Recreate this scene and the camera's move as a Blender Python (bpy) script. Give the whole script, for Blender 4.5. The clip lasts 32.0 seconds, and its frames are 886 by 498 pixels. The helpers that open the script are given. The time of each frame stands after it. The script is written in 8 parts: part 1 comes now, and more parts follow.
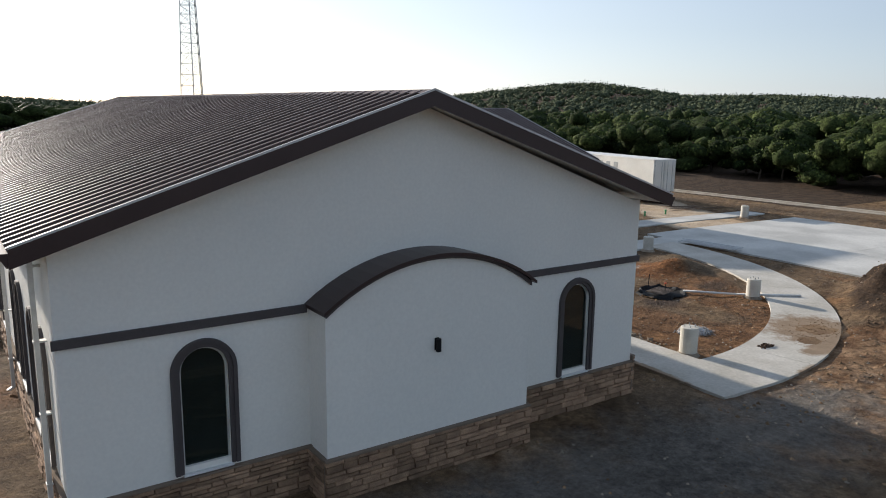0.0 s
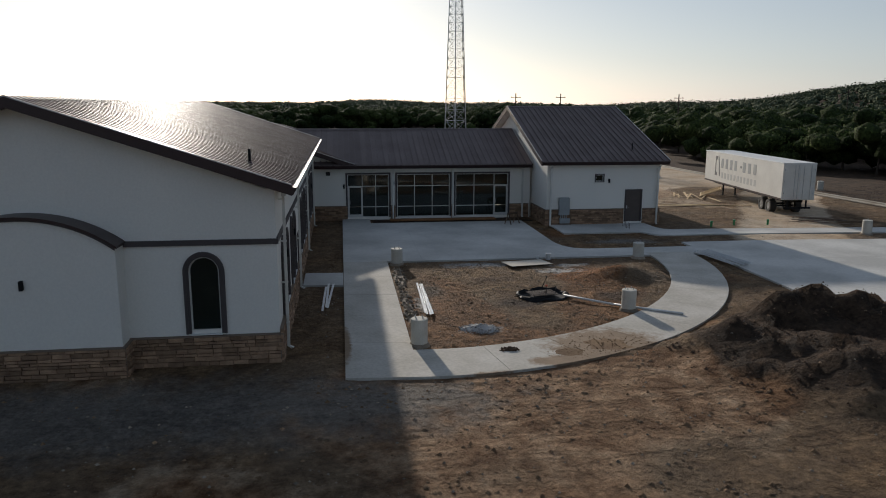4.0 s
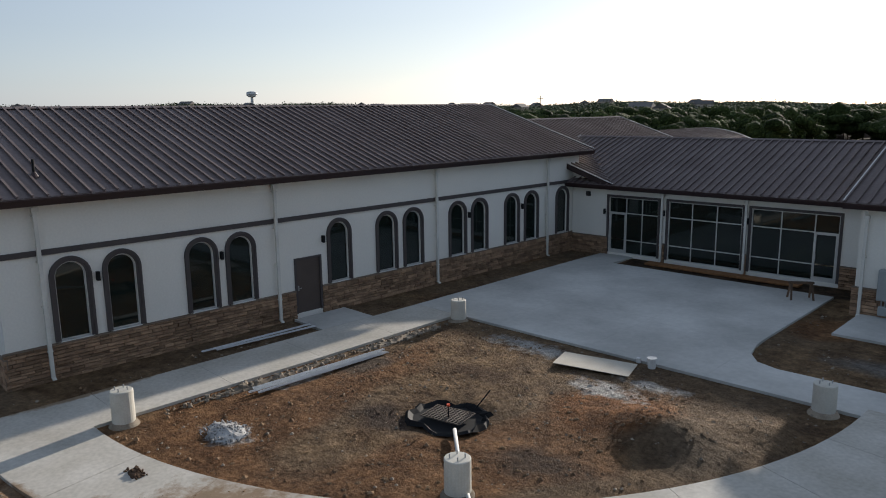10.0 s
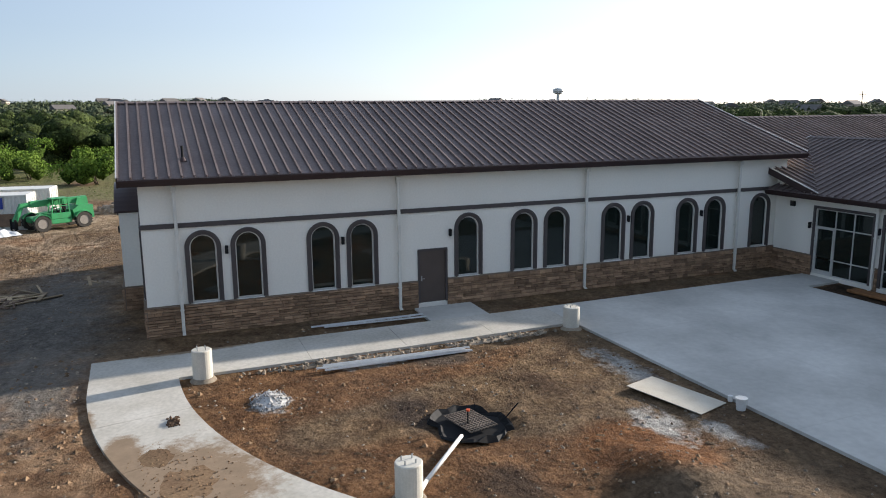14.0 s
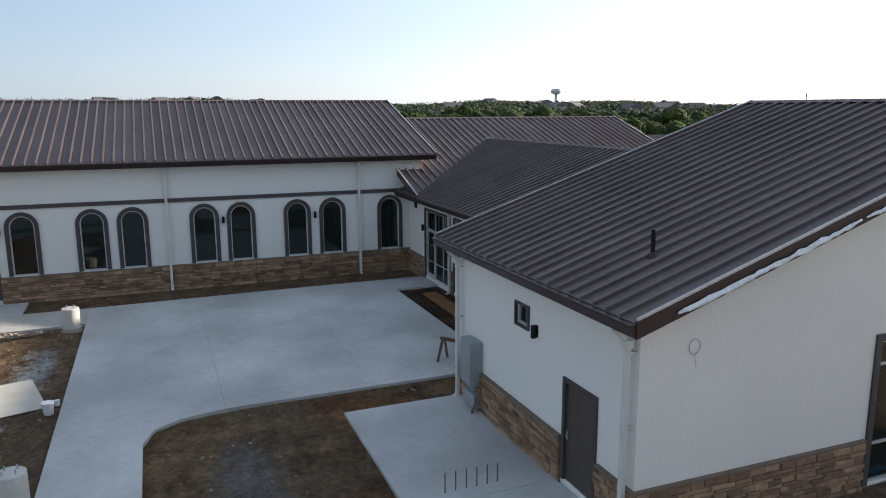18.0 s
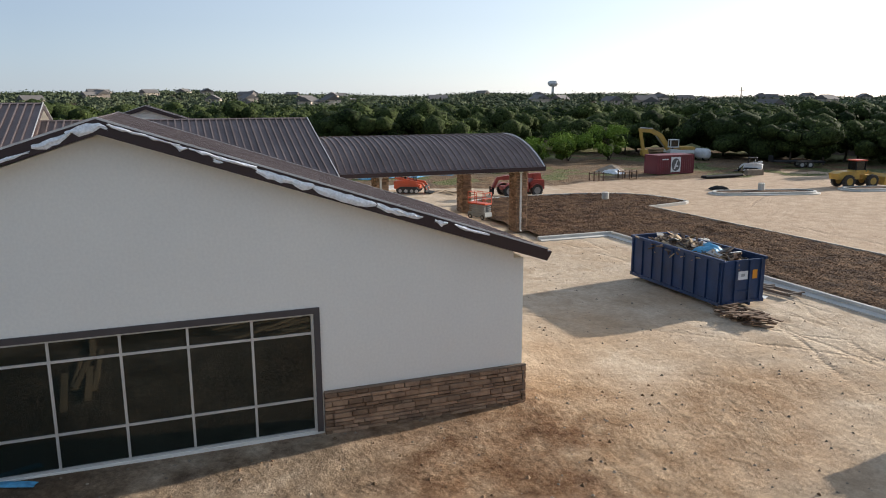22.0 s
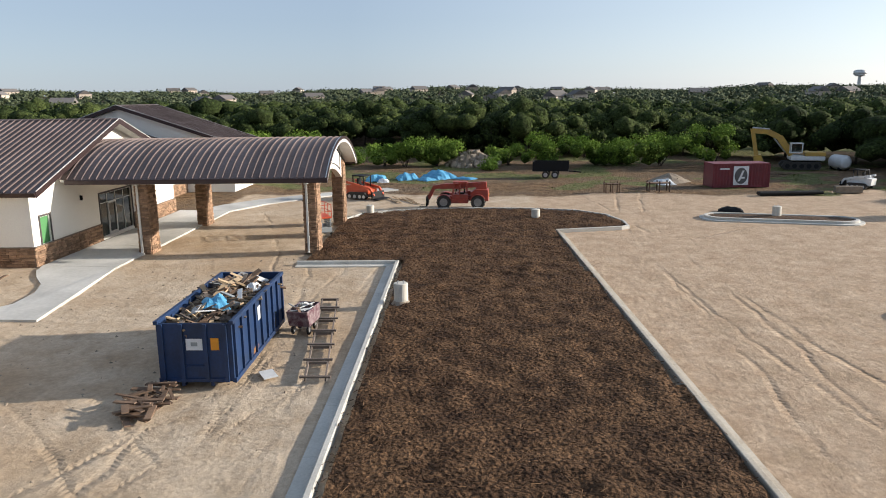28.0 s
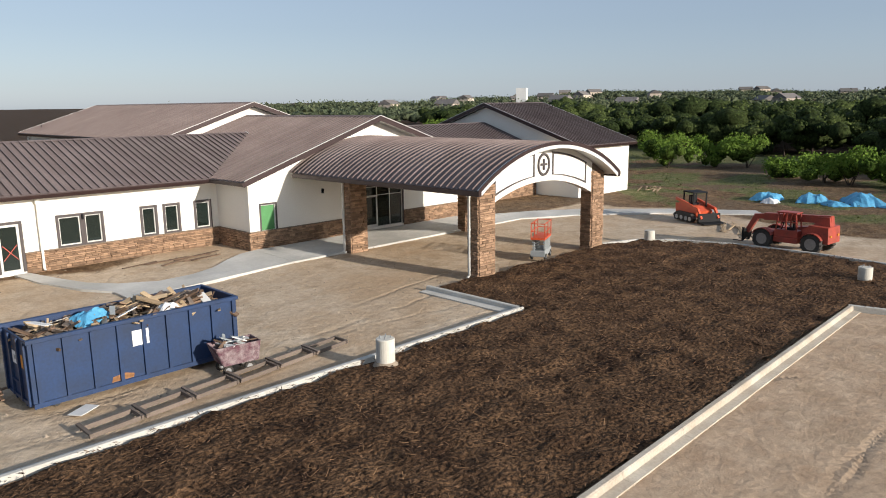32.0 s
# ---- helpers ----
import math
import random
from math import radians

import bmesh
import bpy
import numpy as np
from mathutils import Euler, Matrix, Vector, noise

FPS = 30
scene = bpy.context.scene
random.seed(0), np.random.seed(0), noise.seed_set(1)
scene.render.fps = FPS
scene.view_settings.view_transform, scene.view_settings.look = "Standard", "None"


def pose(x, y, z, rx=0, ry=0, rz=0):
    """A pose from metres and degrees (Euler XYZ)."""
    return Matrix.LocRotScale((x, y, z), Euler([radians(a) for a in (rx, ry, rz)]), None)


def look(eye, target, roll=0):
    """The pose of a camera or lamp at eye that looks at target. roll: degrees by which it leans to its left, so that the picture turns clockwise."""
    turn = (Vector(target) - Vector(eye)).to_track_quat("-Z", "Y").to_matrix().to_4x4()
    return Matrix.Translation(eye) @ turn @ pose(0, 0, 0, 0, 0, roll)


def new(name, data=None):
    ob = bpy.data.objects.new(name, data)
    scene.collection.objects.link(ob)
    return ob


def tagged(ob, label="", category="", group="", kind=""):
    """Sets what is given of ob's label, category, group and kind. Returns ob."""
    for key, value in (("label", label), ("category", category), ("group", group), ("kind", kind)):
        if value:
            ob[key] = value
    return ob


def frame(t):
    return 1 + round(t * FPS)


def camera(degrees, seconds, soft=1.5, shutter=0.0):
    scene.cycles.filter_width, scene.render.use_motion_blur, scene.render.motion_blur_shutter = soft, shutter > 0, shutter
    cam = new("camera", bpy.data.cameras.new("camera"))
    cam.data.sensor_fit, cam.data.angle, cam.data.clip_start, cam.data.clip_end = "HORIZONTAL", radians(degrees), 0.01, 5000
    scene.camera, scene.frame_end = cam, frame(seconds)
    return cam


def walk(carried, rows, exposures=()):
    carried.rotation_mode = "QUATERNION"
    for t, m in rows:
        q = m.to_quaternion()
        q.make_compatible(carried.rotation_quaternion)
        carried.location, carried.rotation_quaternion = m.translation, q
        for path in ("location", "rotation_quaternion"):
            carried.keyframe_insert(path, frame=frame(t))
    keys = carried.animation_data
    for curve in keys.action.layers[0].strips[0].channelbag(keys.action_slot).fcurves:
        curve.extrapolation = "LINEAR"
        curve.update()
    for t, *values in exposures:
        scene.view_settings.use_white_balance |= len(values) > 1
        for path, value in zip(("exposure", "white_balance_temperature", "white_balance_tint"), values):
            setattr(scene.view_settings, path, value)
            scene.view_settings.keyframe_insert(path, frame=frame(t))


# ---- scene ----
cam = camera(62.4, 32.0, soft=1.0)
PATH = [
    (0, (-15.928, -13.799, 8.264), (-4.770, 2.365, 4.490), 0.85),
    (0.5, (-13.873, -15.673, 8.334), (-4.368, 1.507, 4.526), 0.76),
    (1, (-11.754, -17.440, 8.419), (-3.498, 0.368, 4.584), 0.65),
    (1.5, (-9.612, -19.118, 8.432), (-2.606, -0.784, 4.588), 0.52),
    (2, (-7.419, -20.673, 8.458), (-1.862, -1.852, 4.600), 0.42),
    (2.5, (-5.113, -22.008, 8.478), (-1.330, -2.755, 4.606), 0.32),
    (3, (-2.695, -22.883, 8.437), (0.186, -3.472, 4.577), 0.17),
    (3.5, (-0.274, -23.418, 8.433), (2.486, -3.989, 4.574), 0.15),
    (4, (2.098, -23.451, 8.454), (4.782, -4.015, 4.573), 0.19),
    (4.5, (4.330, -23.070, 8.445), (6.945, -3.627, 4.555), 0.10),
    (6.5, (11.992, -18.429, 8.962), (13.357, 1.125, 4.990), -0.01),
    (7, (13.554, -16.509, 9.103), (13.936, 3.086, 5.118), -0.13),
    (7.5, (15.098, -14.407, 9.096), (15.120, 5.190, 5.102), -0.26),
    (8, (16.793, -12.479, 9.062), (16.636, 7.118, 5.070), -0.42),
    (8.5, (18.692, -10.615, 9.015), (15.782, 8.772, 5.055), -0.47),
    (9, (20.767, -8.730, 8.837), (13.888, 9.638, 4.923), -0.56),
    (9.5, (22.610, -7.164, 8.623), (12.060, 9.390, 4.796), -0.62),
    (10, (23.834, -6.081, 8.356), (10.116, 7.979, 4.602), -0.72),
    (10.5, (24.412, -5.583, 8.231), (8.121, 5.405, 4.510), -0.66),
    (11, (24.631, -5.386, 8.213), (6.717, 2.701, 4.513), -0.71),
    (11.5, (24.849, -5.372, 8.178), (6.749, 2.285, 4.467), -0.72),
    (12, (25.121, -4.985, 8.197), (7.013, 2.643, 4.469), -0.70),
    (12.5, (25.553, -4.251, 8.230), (7.440, 3.357, 4.481), -0.61),
    (13, (26.009, -3.115, 8.220), (7.874, 4.437, 4.465), -0.54),
    (13.5, (26.648, -1.757, 8.246), (8.494, 5.745, 4.485), -0.53),
    (14, (27.250, -0.106, 8.227), (9.074, 7.347, 4.470), -0.48),
    (14.5, (27.947, 1.745, 8.227), (9.751, 9.148, 4.473), -0.48),
    (16.5, (30.931, 10.240, 8.119), (12.706, 17.574, 4.369), -0.32),
    (17, (31.941, 12.601, 8.085), (13.694, 19.884, 4.340), -0.29),
    (17.5, (32.938, 15.015, 8.069), (14.680, 22.269, 4.321), -0.18),
    (18, (33.973, 17.411, 8.122), (15.698, 24.616, 4.366), -0.23),
    (18.5, (34.964, 19.810, 8.151), (16.663, 26.946, 4.391), -0.31),
    (19, (35.862, 22.245, 8.139), (17.538, 29.329, 4.394), -0.26),
    (19.5, (36.903, 24.665, 8.531), (18.580, 31.748, 4.777), -0.19),
    (20, (37.950, 27.115, 8.754), (19.617, 34.184, 5.019), -0.10),
    (20.5, (38.936, 29.493, 8.723), (20.618, 36.598, 4.987), -0.04),
    (21, (39.848, 31.885, 8.726), (21.535, 38.942, 4.877), -0.12),
    (21.5, (40.750, 34.292, 8.714), (22.431, 41.269, 4.747), -0.18),
    (22, (41.654, 36.666, 8.678), (23.315, 43.589, 4.707), -0.19),
    (22.5, (42.429, 39.069, 8.628), (24.049, 45.884, 4.658), -0.15),
    (23, (42.945, 41.488, 8.623), (24.529, 48.194, 4.636), -0.16),
    (23.5, (43.272, 43.866, 8.578), (24.850, 50.546, 4.576), -0.15),
    (24, (43.168, 46.239, 8.489), (24.743, 52.905, 4.481), -0.10),
    (24.5, (42.916, 48.652, 8.522), (24.459, 55.220, 4.500), -0.14),
    (25, (42.439, 51.165, 8.526), (23.956, 57.653, 4.491), -0.23),
    (25.5, (41.810, 53.744, 8.452), (23.318, 60.191, 4.395), -0.31),
    (27.5, (40.028, 64.161, 8.630), (20.620, 66.770, 4.561), -0.61),
    (28, (39.071, 66.890, 8.687), (19.493, 66.394, 4.627), -0.68),
    (28.5, (37.795, 69.448, 8.651), (18.530, 65.892, 4.623), -0.73),
    (29, (36.382, 71.681, 8.547), (17.833, 65.350, 4.568), -0.77),
    (29.5, (34.631, 73.792, 8.444), (17.281, 64.652, 4.512), -0.85),
    (30, (32.800, 75.791, 8.433), (17.084, 64.054, 4.525), -0.87),
    (30.5, (30.722, 77.511, 8.393), (16.193, 64.332, 4.492), -0.86),
    (31, (28.532, 78.982, 8.376), (14.135, 65.661, 4.465), -0.81),
    (31.5, (26.236, 80.178, 8.298), (11.892, 66.796, 4.401), -0.74),
    (32, (23.839, 81.124, 8.317), (9.838, 67.384, 4.421), -0.74),
]
EXPOSURES = [(0.0, 0.5), (1.0, 0.32), (2.0, 0.05), (3.0, -0.2), (4.0, -0.36), (6.5, -0.42), (8.0, -0.42), (9.0, -0.45), (9.6, -0.14), (10.0, 0.2), (10.5, 0.36), (11.0, 0.48), (12.0, 0.68), (16.5, 0.88), (21.0, 0.76), (23.0, 0.52), (25.5, 0.38), (28.0, 0.62), (30.0, 0.48), (32.0, 0.36)]
walk(cam, [(t, look(eye, target, roll)) for t, eye, target, roll in PATH],
     exposures=EXPOSURES)

import mathutils.geometry

# ---- light ----
SUN_EL, SUN_YAW = 16.0, 8.2          # degrees above the horizon; yaw from +y towards -x
sun_dir = Vector((-math.sin(radians(SUN_YAW)) * math.cos(radians(SUN_EL)), math.cos(radians(SUN_YAW)) * math.cos(radians(SUN_EL)), math.sin(radians(SUN_EL))))
world = bpy.data.worlds.new("sky")
scene.world = world
world.use_nodes = True
wn = world.node_tree.nodes
sky = wn.new("ShaderNodeTexSky")
sky.sky_type, sky.sun_disc = "NISHITA", False
sky.sun_elevation, sky.sun_rotation = radians(SUN_EL), radians(-SUN_YAW)
sky.air_density, sky.dust_density, sky.ozone_density, sky.altitude = 1.0, 0.5, 1.2, 200
# a thin even veil of haze over the clear sky
haze = wn.new("ShaderNodeMix")
haze.data_type = "RGBA"
haze.inputs["Factor"].default_value = 0.64
haze.inputs["B"].default_value = (1.66, 2.07, 2.72, 1)
pale = wn.new("ShaderNodeHueSaturation")
pale.inputs["Saturation"].default_value = 0.6
world.node_tree.links.new(sky.outputs[0], pale.inputs["Color"])
world.node_tree.links.new(pale.outputs[0], haze.inputs["A"])
wn["Background"].inputs["Strength"].default_value = 0.155
# the hazy glow spreads widely round the sun and thins out on the far side
way = wn.new("ShaderNodeTexCoord")
toward = wn.new("ShaderNodeVectorMath")
toward.operation = "DOT_PRODUCT"
world.node_tree.links.new(way.outputs["Generated"], toward.inputs[0])
toward.inputs[1].default_value = Vector((sun_dir.x, sun_dir.y, 0)).normalized()
glow = wn.new("ShaderNodeMapRange")
glow.inputs["From Min"].default_value, glow.inputs["From Max"].default_value = 0.0, 0.95
glow_tint = wn.new("ShaderNodeMix")
glow_tint.data_type = "RGBA"
glow_tint.inputs["A"].default_value, glow_tint.inputs["B"].default_value = (0.75, 0.80, 0.87, 1), (1.36, 1.31, 1.27, 1)
world.node_tree.links.new(toward.outputs["Value"], glow.inputs["Value"])
world.node_tree.links.new(glow.outputs["Result"], glow_tint.inputs["Factor"])
veil = wn.new("ShaderNodeVectorMath")
veil.operation = "MULTIPLY"
world.node_tree.links.new(haze.outputs["Result"], veil.inputs[0])
world.node_tree.links.new(glow_tint.outputs["Result"], veil.inputs[1])
world.node_tree.links.new(veil.outputs["Vector"], wn["Background"].inputs["Color"])
sun = new("sun", bpy.data.lights.new("sun", "SUN"))
sun.data.energy, sun.data.angle, sun.data.color = 5.0, radians(0.9), (1.0, 0.915, 0.815)
sun.matrix_world = look(sun_dir * 200, (0, 0, 0))


# ---- materials ----
def material(name, base, rough=0.8, metal=0.0, second=None, scale=1.0, detail_scale=30.0, bump=0.0, bump_scale=60.0, spread=0.5, random_mix=0.0, spec=0.5, fine=0.12, bump_depth=0.02):
    """A surface with two scales of variation, a fine bump and, where asked, a tint per piece."""
    m = bpy.data.materials.new(name)
    m.use_nodes = True
    nt = m.node_tree
    n, l = nt.nodes, nt.links
    b = n["Principled BSDF"]
    b.inputs["Roughness"].default_value, b.inputs["Metallic"].default_value = rough, metal
    b.inputs["Specular IOR Level"].default_value = spec
    tc = n.new("ShaderNodeTexCoord")
    geo = n.new("ShaderNodeNewGeometry")
    big = n.new("ShaderNodeTexNoise")
    big.inputs["Scale"].default_value, big.inputs["Detail"].default_value = scale, 5
    l.new(geo.outputs["Position"], big.inputs["Vector"])
    ramp = n.new("ShaderNodeMapRange")
    ramp.inputs["From Min"].default_value, ramp.inputs["From Max"].default_value = 0.5 - spread / 2, 0.5 + spread / 2
    l.new(big.outputs["Fac"], ramp.inputs["Value"])
    mix = n.new("ShaderNodeMix")
    mix.data_type = "RGBA"
    mix.inputs["A"].default_value = (*base, 1)
    mix.inputs["B"].default_value = (*(second or [c * 0.8 for c in base]), 1)
    l.new(ramp.outputs["Result"], mix.inputs["Factor"])
    small = n.new("ShaderNodeTexNoise")
    small.inputs["Scale"].default_value, small.inputs["Detail"].default_value = detail_scale, 4
    l.new(geo.outputs["Position"], small.inputs["Vector"])
    val = n.new("ShaderNodeMapRange")
    val.inputs["From Min"].default_value, val.inputs["From Max"].default_value = 0.3, 0.7
    val.inputs["To Min"].default_value, val.inputs["To Max"].default_value = 1 - fine, 1 + fine
    l.new(small.outputs["Fac"], val.inputs["Value"])
    hsv = n.new("ShaderNodeHueSaturation")
    l.new(mix.outputs["Result"], hsv.inputs["Color"])
    if random_mix:
        info = n.new("ShaderNodeObjectInfo")
        add = n.new("ShaderNodeMath")
        add.operation = "ADD"
        l.new(info.outputs["Random"], add.inputs[0])
        l.new(geo.outputs["Random Per Island"], add.inputs[1])
        fr = n.new("ShaderNodeMath")
        fr.operation = "FRACT"
        l.new(add.outputs[0], fr.inputs[0])
        rr = n.new("ShaderNodeMapRange")
        rr.inputs["To Min"].default_value, rr.inputs["To Max"].default_value = 1 - random_mix, 1 + random_mix
        l.new(fr.outputs[0], rr.inputs["Value"])
        mul = n.new("ShaderNodeMath")
        mul.operation = "MULTIPLY"
        l.new(val.outputs["Result"], mul.inputs[0])
        l.new(rr.outputs["Result"], mul.inputs[1])
        l.new(mul.outputs[0], hsv.inputs["Value"])
    else:
        l.new(val.outputs["Result"], hsv.inputs["Value"])
    l.new(hsv.outputs["Color"], b.inputs["Base Color"])
    if bump:
        bn = n.new("ShaderNodeTexNoise")
        bn.inputs["Scale"].default_value, bn.inputs["Detail"].default_value = bump_scale, 3
        l.new(geo.outputs["Position"], bn.inputs["Vector"])
        bp = n.new("ShaderNodeBump")
        bp.inputs["Strength"].default_value, bp.inputs["Distance"].default_value = bump, bump_depth
        l.new(bn.outputs["Fac"], bp.inputs["Height"])
        l.new(bp.outputs["Normal"], b.inputs["Normal"])
    return m


STUCCO = material("stucco", (0.80, 0.77, 0.70), 0.9, scale=0.35, second=(0.74, 0.715, 0.655), detail_scale=14, bump=0.25, bump_scale=90, fine=0.03, spec=0.2)
TRIM = material("trim_paint", (0.075, 0.062, 0.06), 0.7, scale=2, detail_scale=40, bump=0.1, fine=0.08)
ROOF = material("roof_metal", (0.196, 0.158, 0.149), 0.47, 0.0, scale=0.5, second=(0.148, 0.116, 0.108), detail_scale=9, fine=0.12, random_mix=0.12, spec=0.045)
# light grey rake trim, base colour raised to stand for the sun's glint
GLINT_METAL = material("glint_edge_metal", (0.58, 0.56, 0.54), 0.35, 0.1, scale=2, detail_scale=12, fine=0.08)
FASCIA = material("fascia_metal", (0.046, 0.026, 0.025), 0.4, 0.2, scale=1, detail_scale=12, fine=0.05)
WHITE_METAL = material("white_metal", (0.72, 0.71, 0.68), 0.5, scale=2, detail_scale=20, fine=0.04)
GUTTER = material("downspout_paint", (0.70, 0.68, 0.62), 0.5, scale=2, detail_scale=20, fine=0.05)
STONE = material("ledge_stone", (0.37, 0.24, 0.15), 0.9, scale=3.5, second=(0.20, 0.125, 0.082), detail_scale=45, bump=0.6, bump_scale=40, random_mix=0.38, fine=0.2, spec=0.2)
MORTAR = material("mortar", (0.22, 0.17, 0.13), 0.95, scale=4, detail_scale=60, bump=0.3, fine=0.1, spec=0.1)
CONCRETE = material("concrete", (0.57, 0.555, 0.515), 0.8, scale=0.28, second=(0.41, 0.40, 0.37), spread=0.26, detail_scale=5, bump=0.15, bump_scale=70, fine=0.06, spec=0.3)
# darker, warmer copy of CONCRETE, toned for the walk in sun, and dusty
WALK = material("sunlit_dusty_concrete", (0.53, 0.50, 0.445), 0.88, scale=0.7, second=(0.42, 0.39, 0.335), spread=0.34, detail_scale=9, bump=0.2, bump_scale=60, fine=0.10, spec=0.2)


def soiled(mat, spots, colour):
    """Earth trodden over a surface: ragged patches (x, y, reach in x, reach in y)."""
    n, l = mat.node_tree.nodes, mat.node_tree.links
    b = n["Principled BSDF"]
    clean = b.inputs["Base Color"].links[0].from_socket
    pos = n.new("ShaderNodeNewGeometry")
    tex = n.new("ShaderNodeTexNoise")
    tex.inputs["Scale"].default_value, tex.inputs["Detail"].default_value, tex.inputs["Roughness"].default_value = 2.2, 8, 0.72
    l.new(pos.outputs["Position"], tex.inputs["Vector"])
    tone = n.new("ShaderNodeMix")
    tone.data_type = "RGBA"
    tone.inputs["A"].default_value = (*[c * 0.6 for c in colour], 1)
    tone.inputs["B"].default_value = (*[c * 1.3 for c in colour], 1)
    l.new(tex.outputs["Fac"], tone.inputs["Factor"])
    for x, y, sx, sy in spots:
        off = n.new("ShaderNodeMapping")
        off.vector_type = "TEXTURE"
        off.inputs["Location"].default_value, off.inputs["Scale"].default_value = (x, y, 0.2), (sx, sy, 50)
        l.new(pos.outputs["Position"], off.inputs["Vector"])
        size = n.new("ShaderNodeVectorMath")
        size.operation = "LENGTH"
        l.new(off.outputs["Vector"], size.inputs[0])
        near = n.new("ShaderNodeMath")
        near.operation = "MULTIPLY_ADD"
        near.inputs[1].default_value = 1.5
        l.new(tex.outputs["Fac"], near.inputs[0])
        l.new(size.outputs["Value"], near.inputs[2])
        fade = n.new("ShaderNodeMapRange")
        fade.inputs["From Min"].default_value, fade.inputs["From Max"].default_value = 1.55, 1.95
        fade.inputs["To Min"].default_value, fade.inputs["To Max"].default_value = 1.0, 0.0
        l.new(near.outputs[0], fade.inputs["Value"])
        mx = n.new("ShaderNodeMix")
        mx.data_type = "RGBA"
        l.new(fade.outputs["Result"], mx.inputs["Factor"])
        l.new(clean, mx.inputs["A"])
        l.new(tone.outputs["Result"], mx.inputs["B"])
        clean = mx.outputs["Result"]
    l.new(clean, b.inputs["Base Color"])


soiled(WALK, ((11.3, 0.2, 2.1, 1.9), (9.4, -1.1, 1.3, 0.5), (7.0, -2.1, 1.1, 0.3), (2.0, 1.0, 0.25, 2.0)), (0.27, 0.195, 0.13))
MEMBRANE = material("white_roof_membrane", (0.86, 0.87, 0.88), 0.35, scale=4, second=(0.66, 0.68, 0.70), detail_scale=18, bump=0.6, bump_scale=9, fine=0.14, bump_depth=0.05)
GREY_RUBBLE = material("grey_rubble", (0.40, 0.39, 0.375), 0.95, scale=3, second=(0.27, 0.255, 0.24), detail_scale=30, bump=0.5, random_mix=0.3, fine=0.15, spec=0.2)
KERB = material("kerb_concrete", (0.56, 0.54, 0.49), 0.85, scale=0.8, second=(0.44, 0.42, 0.37), detail_scale=14, bump=0.2, bump_scale=60, fine=0.08, spec=0.3)
DIRTY_KERB = material("dusty_kerb", (0.52, 0.475, 0.40), 0.9, scale=0.9, second=(0.36, 0.30, 0.23), detail_scale=14, bump=0.2, bump_scale=60, fine=0.1, spec=0.2)
EARTH_CLOD = material("earth_clod", (0.27, 0.18, 0.105), 0.95, scale=1.2, second=(0.17, 0.105, 0.065), detail_scale=14, random_mix=0.4, fine=0.25, spec=0.1)
TUBE = material("pier_concrete", (0.60, 0.57, 0.50), 0.85, scale=2.5, second=(0.5, 0.47, 0.40), detail_scale=25, bump=0.15, fine=0.06, spec=0.3)
DOOR = material("door_paint", (0.085, 0.062, 0.052), 0.5, scale=2, detail_scale=30, fine=0.05)
ALU = material("aluminium_frame", (0.62, 0.61, 0.58), 0.4, 0.3, scale=3, detail_scale=30, fine=0.03)
PINE = material("fresh_pine", (0.62, 0.47, 0.28), 0.85, scale=3, second=(0.52, 0.38, 0.22), detail_scale=40, bump=0.2, random_mix=0.2, fine=0.1, spec=0.2)
STUD = material("bright_zinc_steel", (0.72, 0.73, 0.73), 0.4, 0.1, scale=5, detail_scale=50, fine=0.08)
PLY = material("pale_plywood", (0.56, 0.52, 0.44), 0.85, scale=2, second=(0.48, 0.43, 0.35), detail_scale=25, fine=0.08, spec=0.2)
STEEL = material("galvanised_steel", (0.50, 0.51, 0.52), 0.35, 0.7, scale=5, detail_scale=50, fine=0.1)
BLACK = material("black_plastic", (0.012, 0.012, 0.013), 0.7, scale=6, detail_scale=40, fine=0.1, spec=0.2)
RUBBER = material("tyre_rubber", (0.022, 0.021, 0.020), 0.8, scale=6, detail_scale=40, second=(0.05, 0.042, 0.033), fine=0.15)
GREY_BOX = material("grey_cabinet", (0.32, 0.34, 0.34), 0.5, scale=2, detail_scale=20, fine=0.04)
MULCH = material("tilled_mulch", (0.040, 0.022, 0.0125), 0.95, scale=0.9, second=(0.134, 0.076, 0.040), spread=0.36, detail_scale=9, bump=1.0, bump_scale=7, fine=0.75, spec=0.1, bump_depth=0.16)
WOOD = material("raw_timber", (0.42, 0.31, 0.19), 0.85, scale=3, second=(0.30, 0.22, 0.14), detail_scale=40, bump=0.2, random_mix=0.35, fine=0.12, spec=0.2)
OLDWOOD = material("broken_timber", (0.20, 0.13, 0.085), 0.9, scale=3, second=(0.11, 0.075, 0.055), detail_scale=30, bump=0.3, random_mix=0.5, fine=0.15, spec=0.2)
BARK = material("bark", (0.085, 0.065, 0.05), 0.95, scale=4, detail_scale=30, bump=0.6, fine=0.2, spec=0.1)
BLUE = material("blue_container_paint", (0.008, 0.036, 0.115), 0.5, scale=1.2, second=(0.010, 0.024, 0.06), detail_scale=12, fine=0.15)
PAPER = material("white_paper", (0.75, 0.76, 0.76), 0.7, scale=4, detail_scale=40, fine=0.05)
ORANGE_P = material("orange_paint", (0.75, 0.30, 0.02), 0.6, scale=4, detail_scale=40, fine=0.05)
RED = material("red_machine_paint", (0.42, 0.06, 0.036), 0.45, scale=2, second=(0.22, 0.05, 0.035), detail_scale=20, fine=0.12)
REDORANGE = material("orange_red_paint", (0.62, 0.09, 0.03), 0.45, scale=2, second=(0.5, 0.08, 0.03), detail_scale=20, fine=0.1)
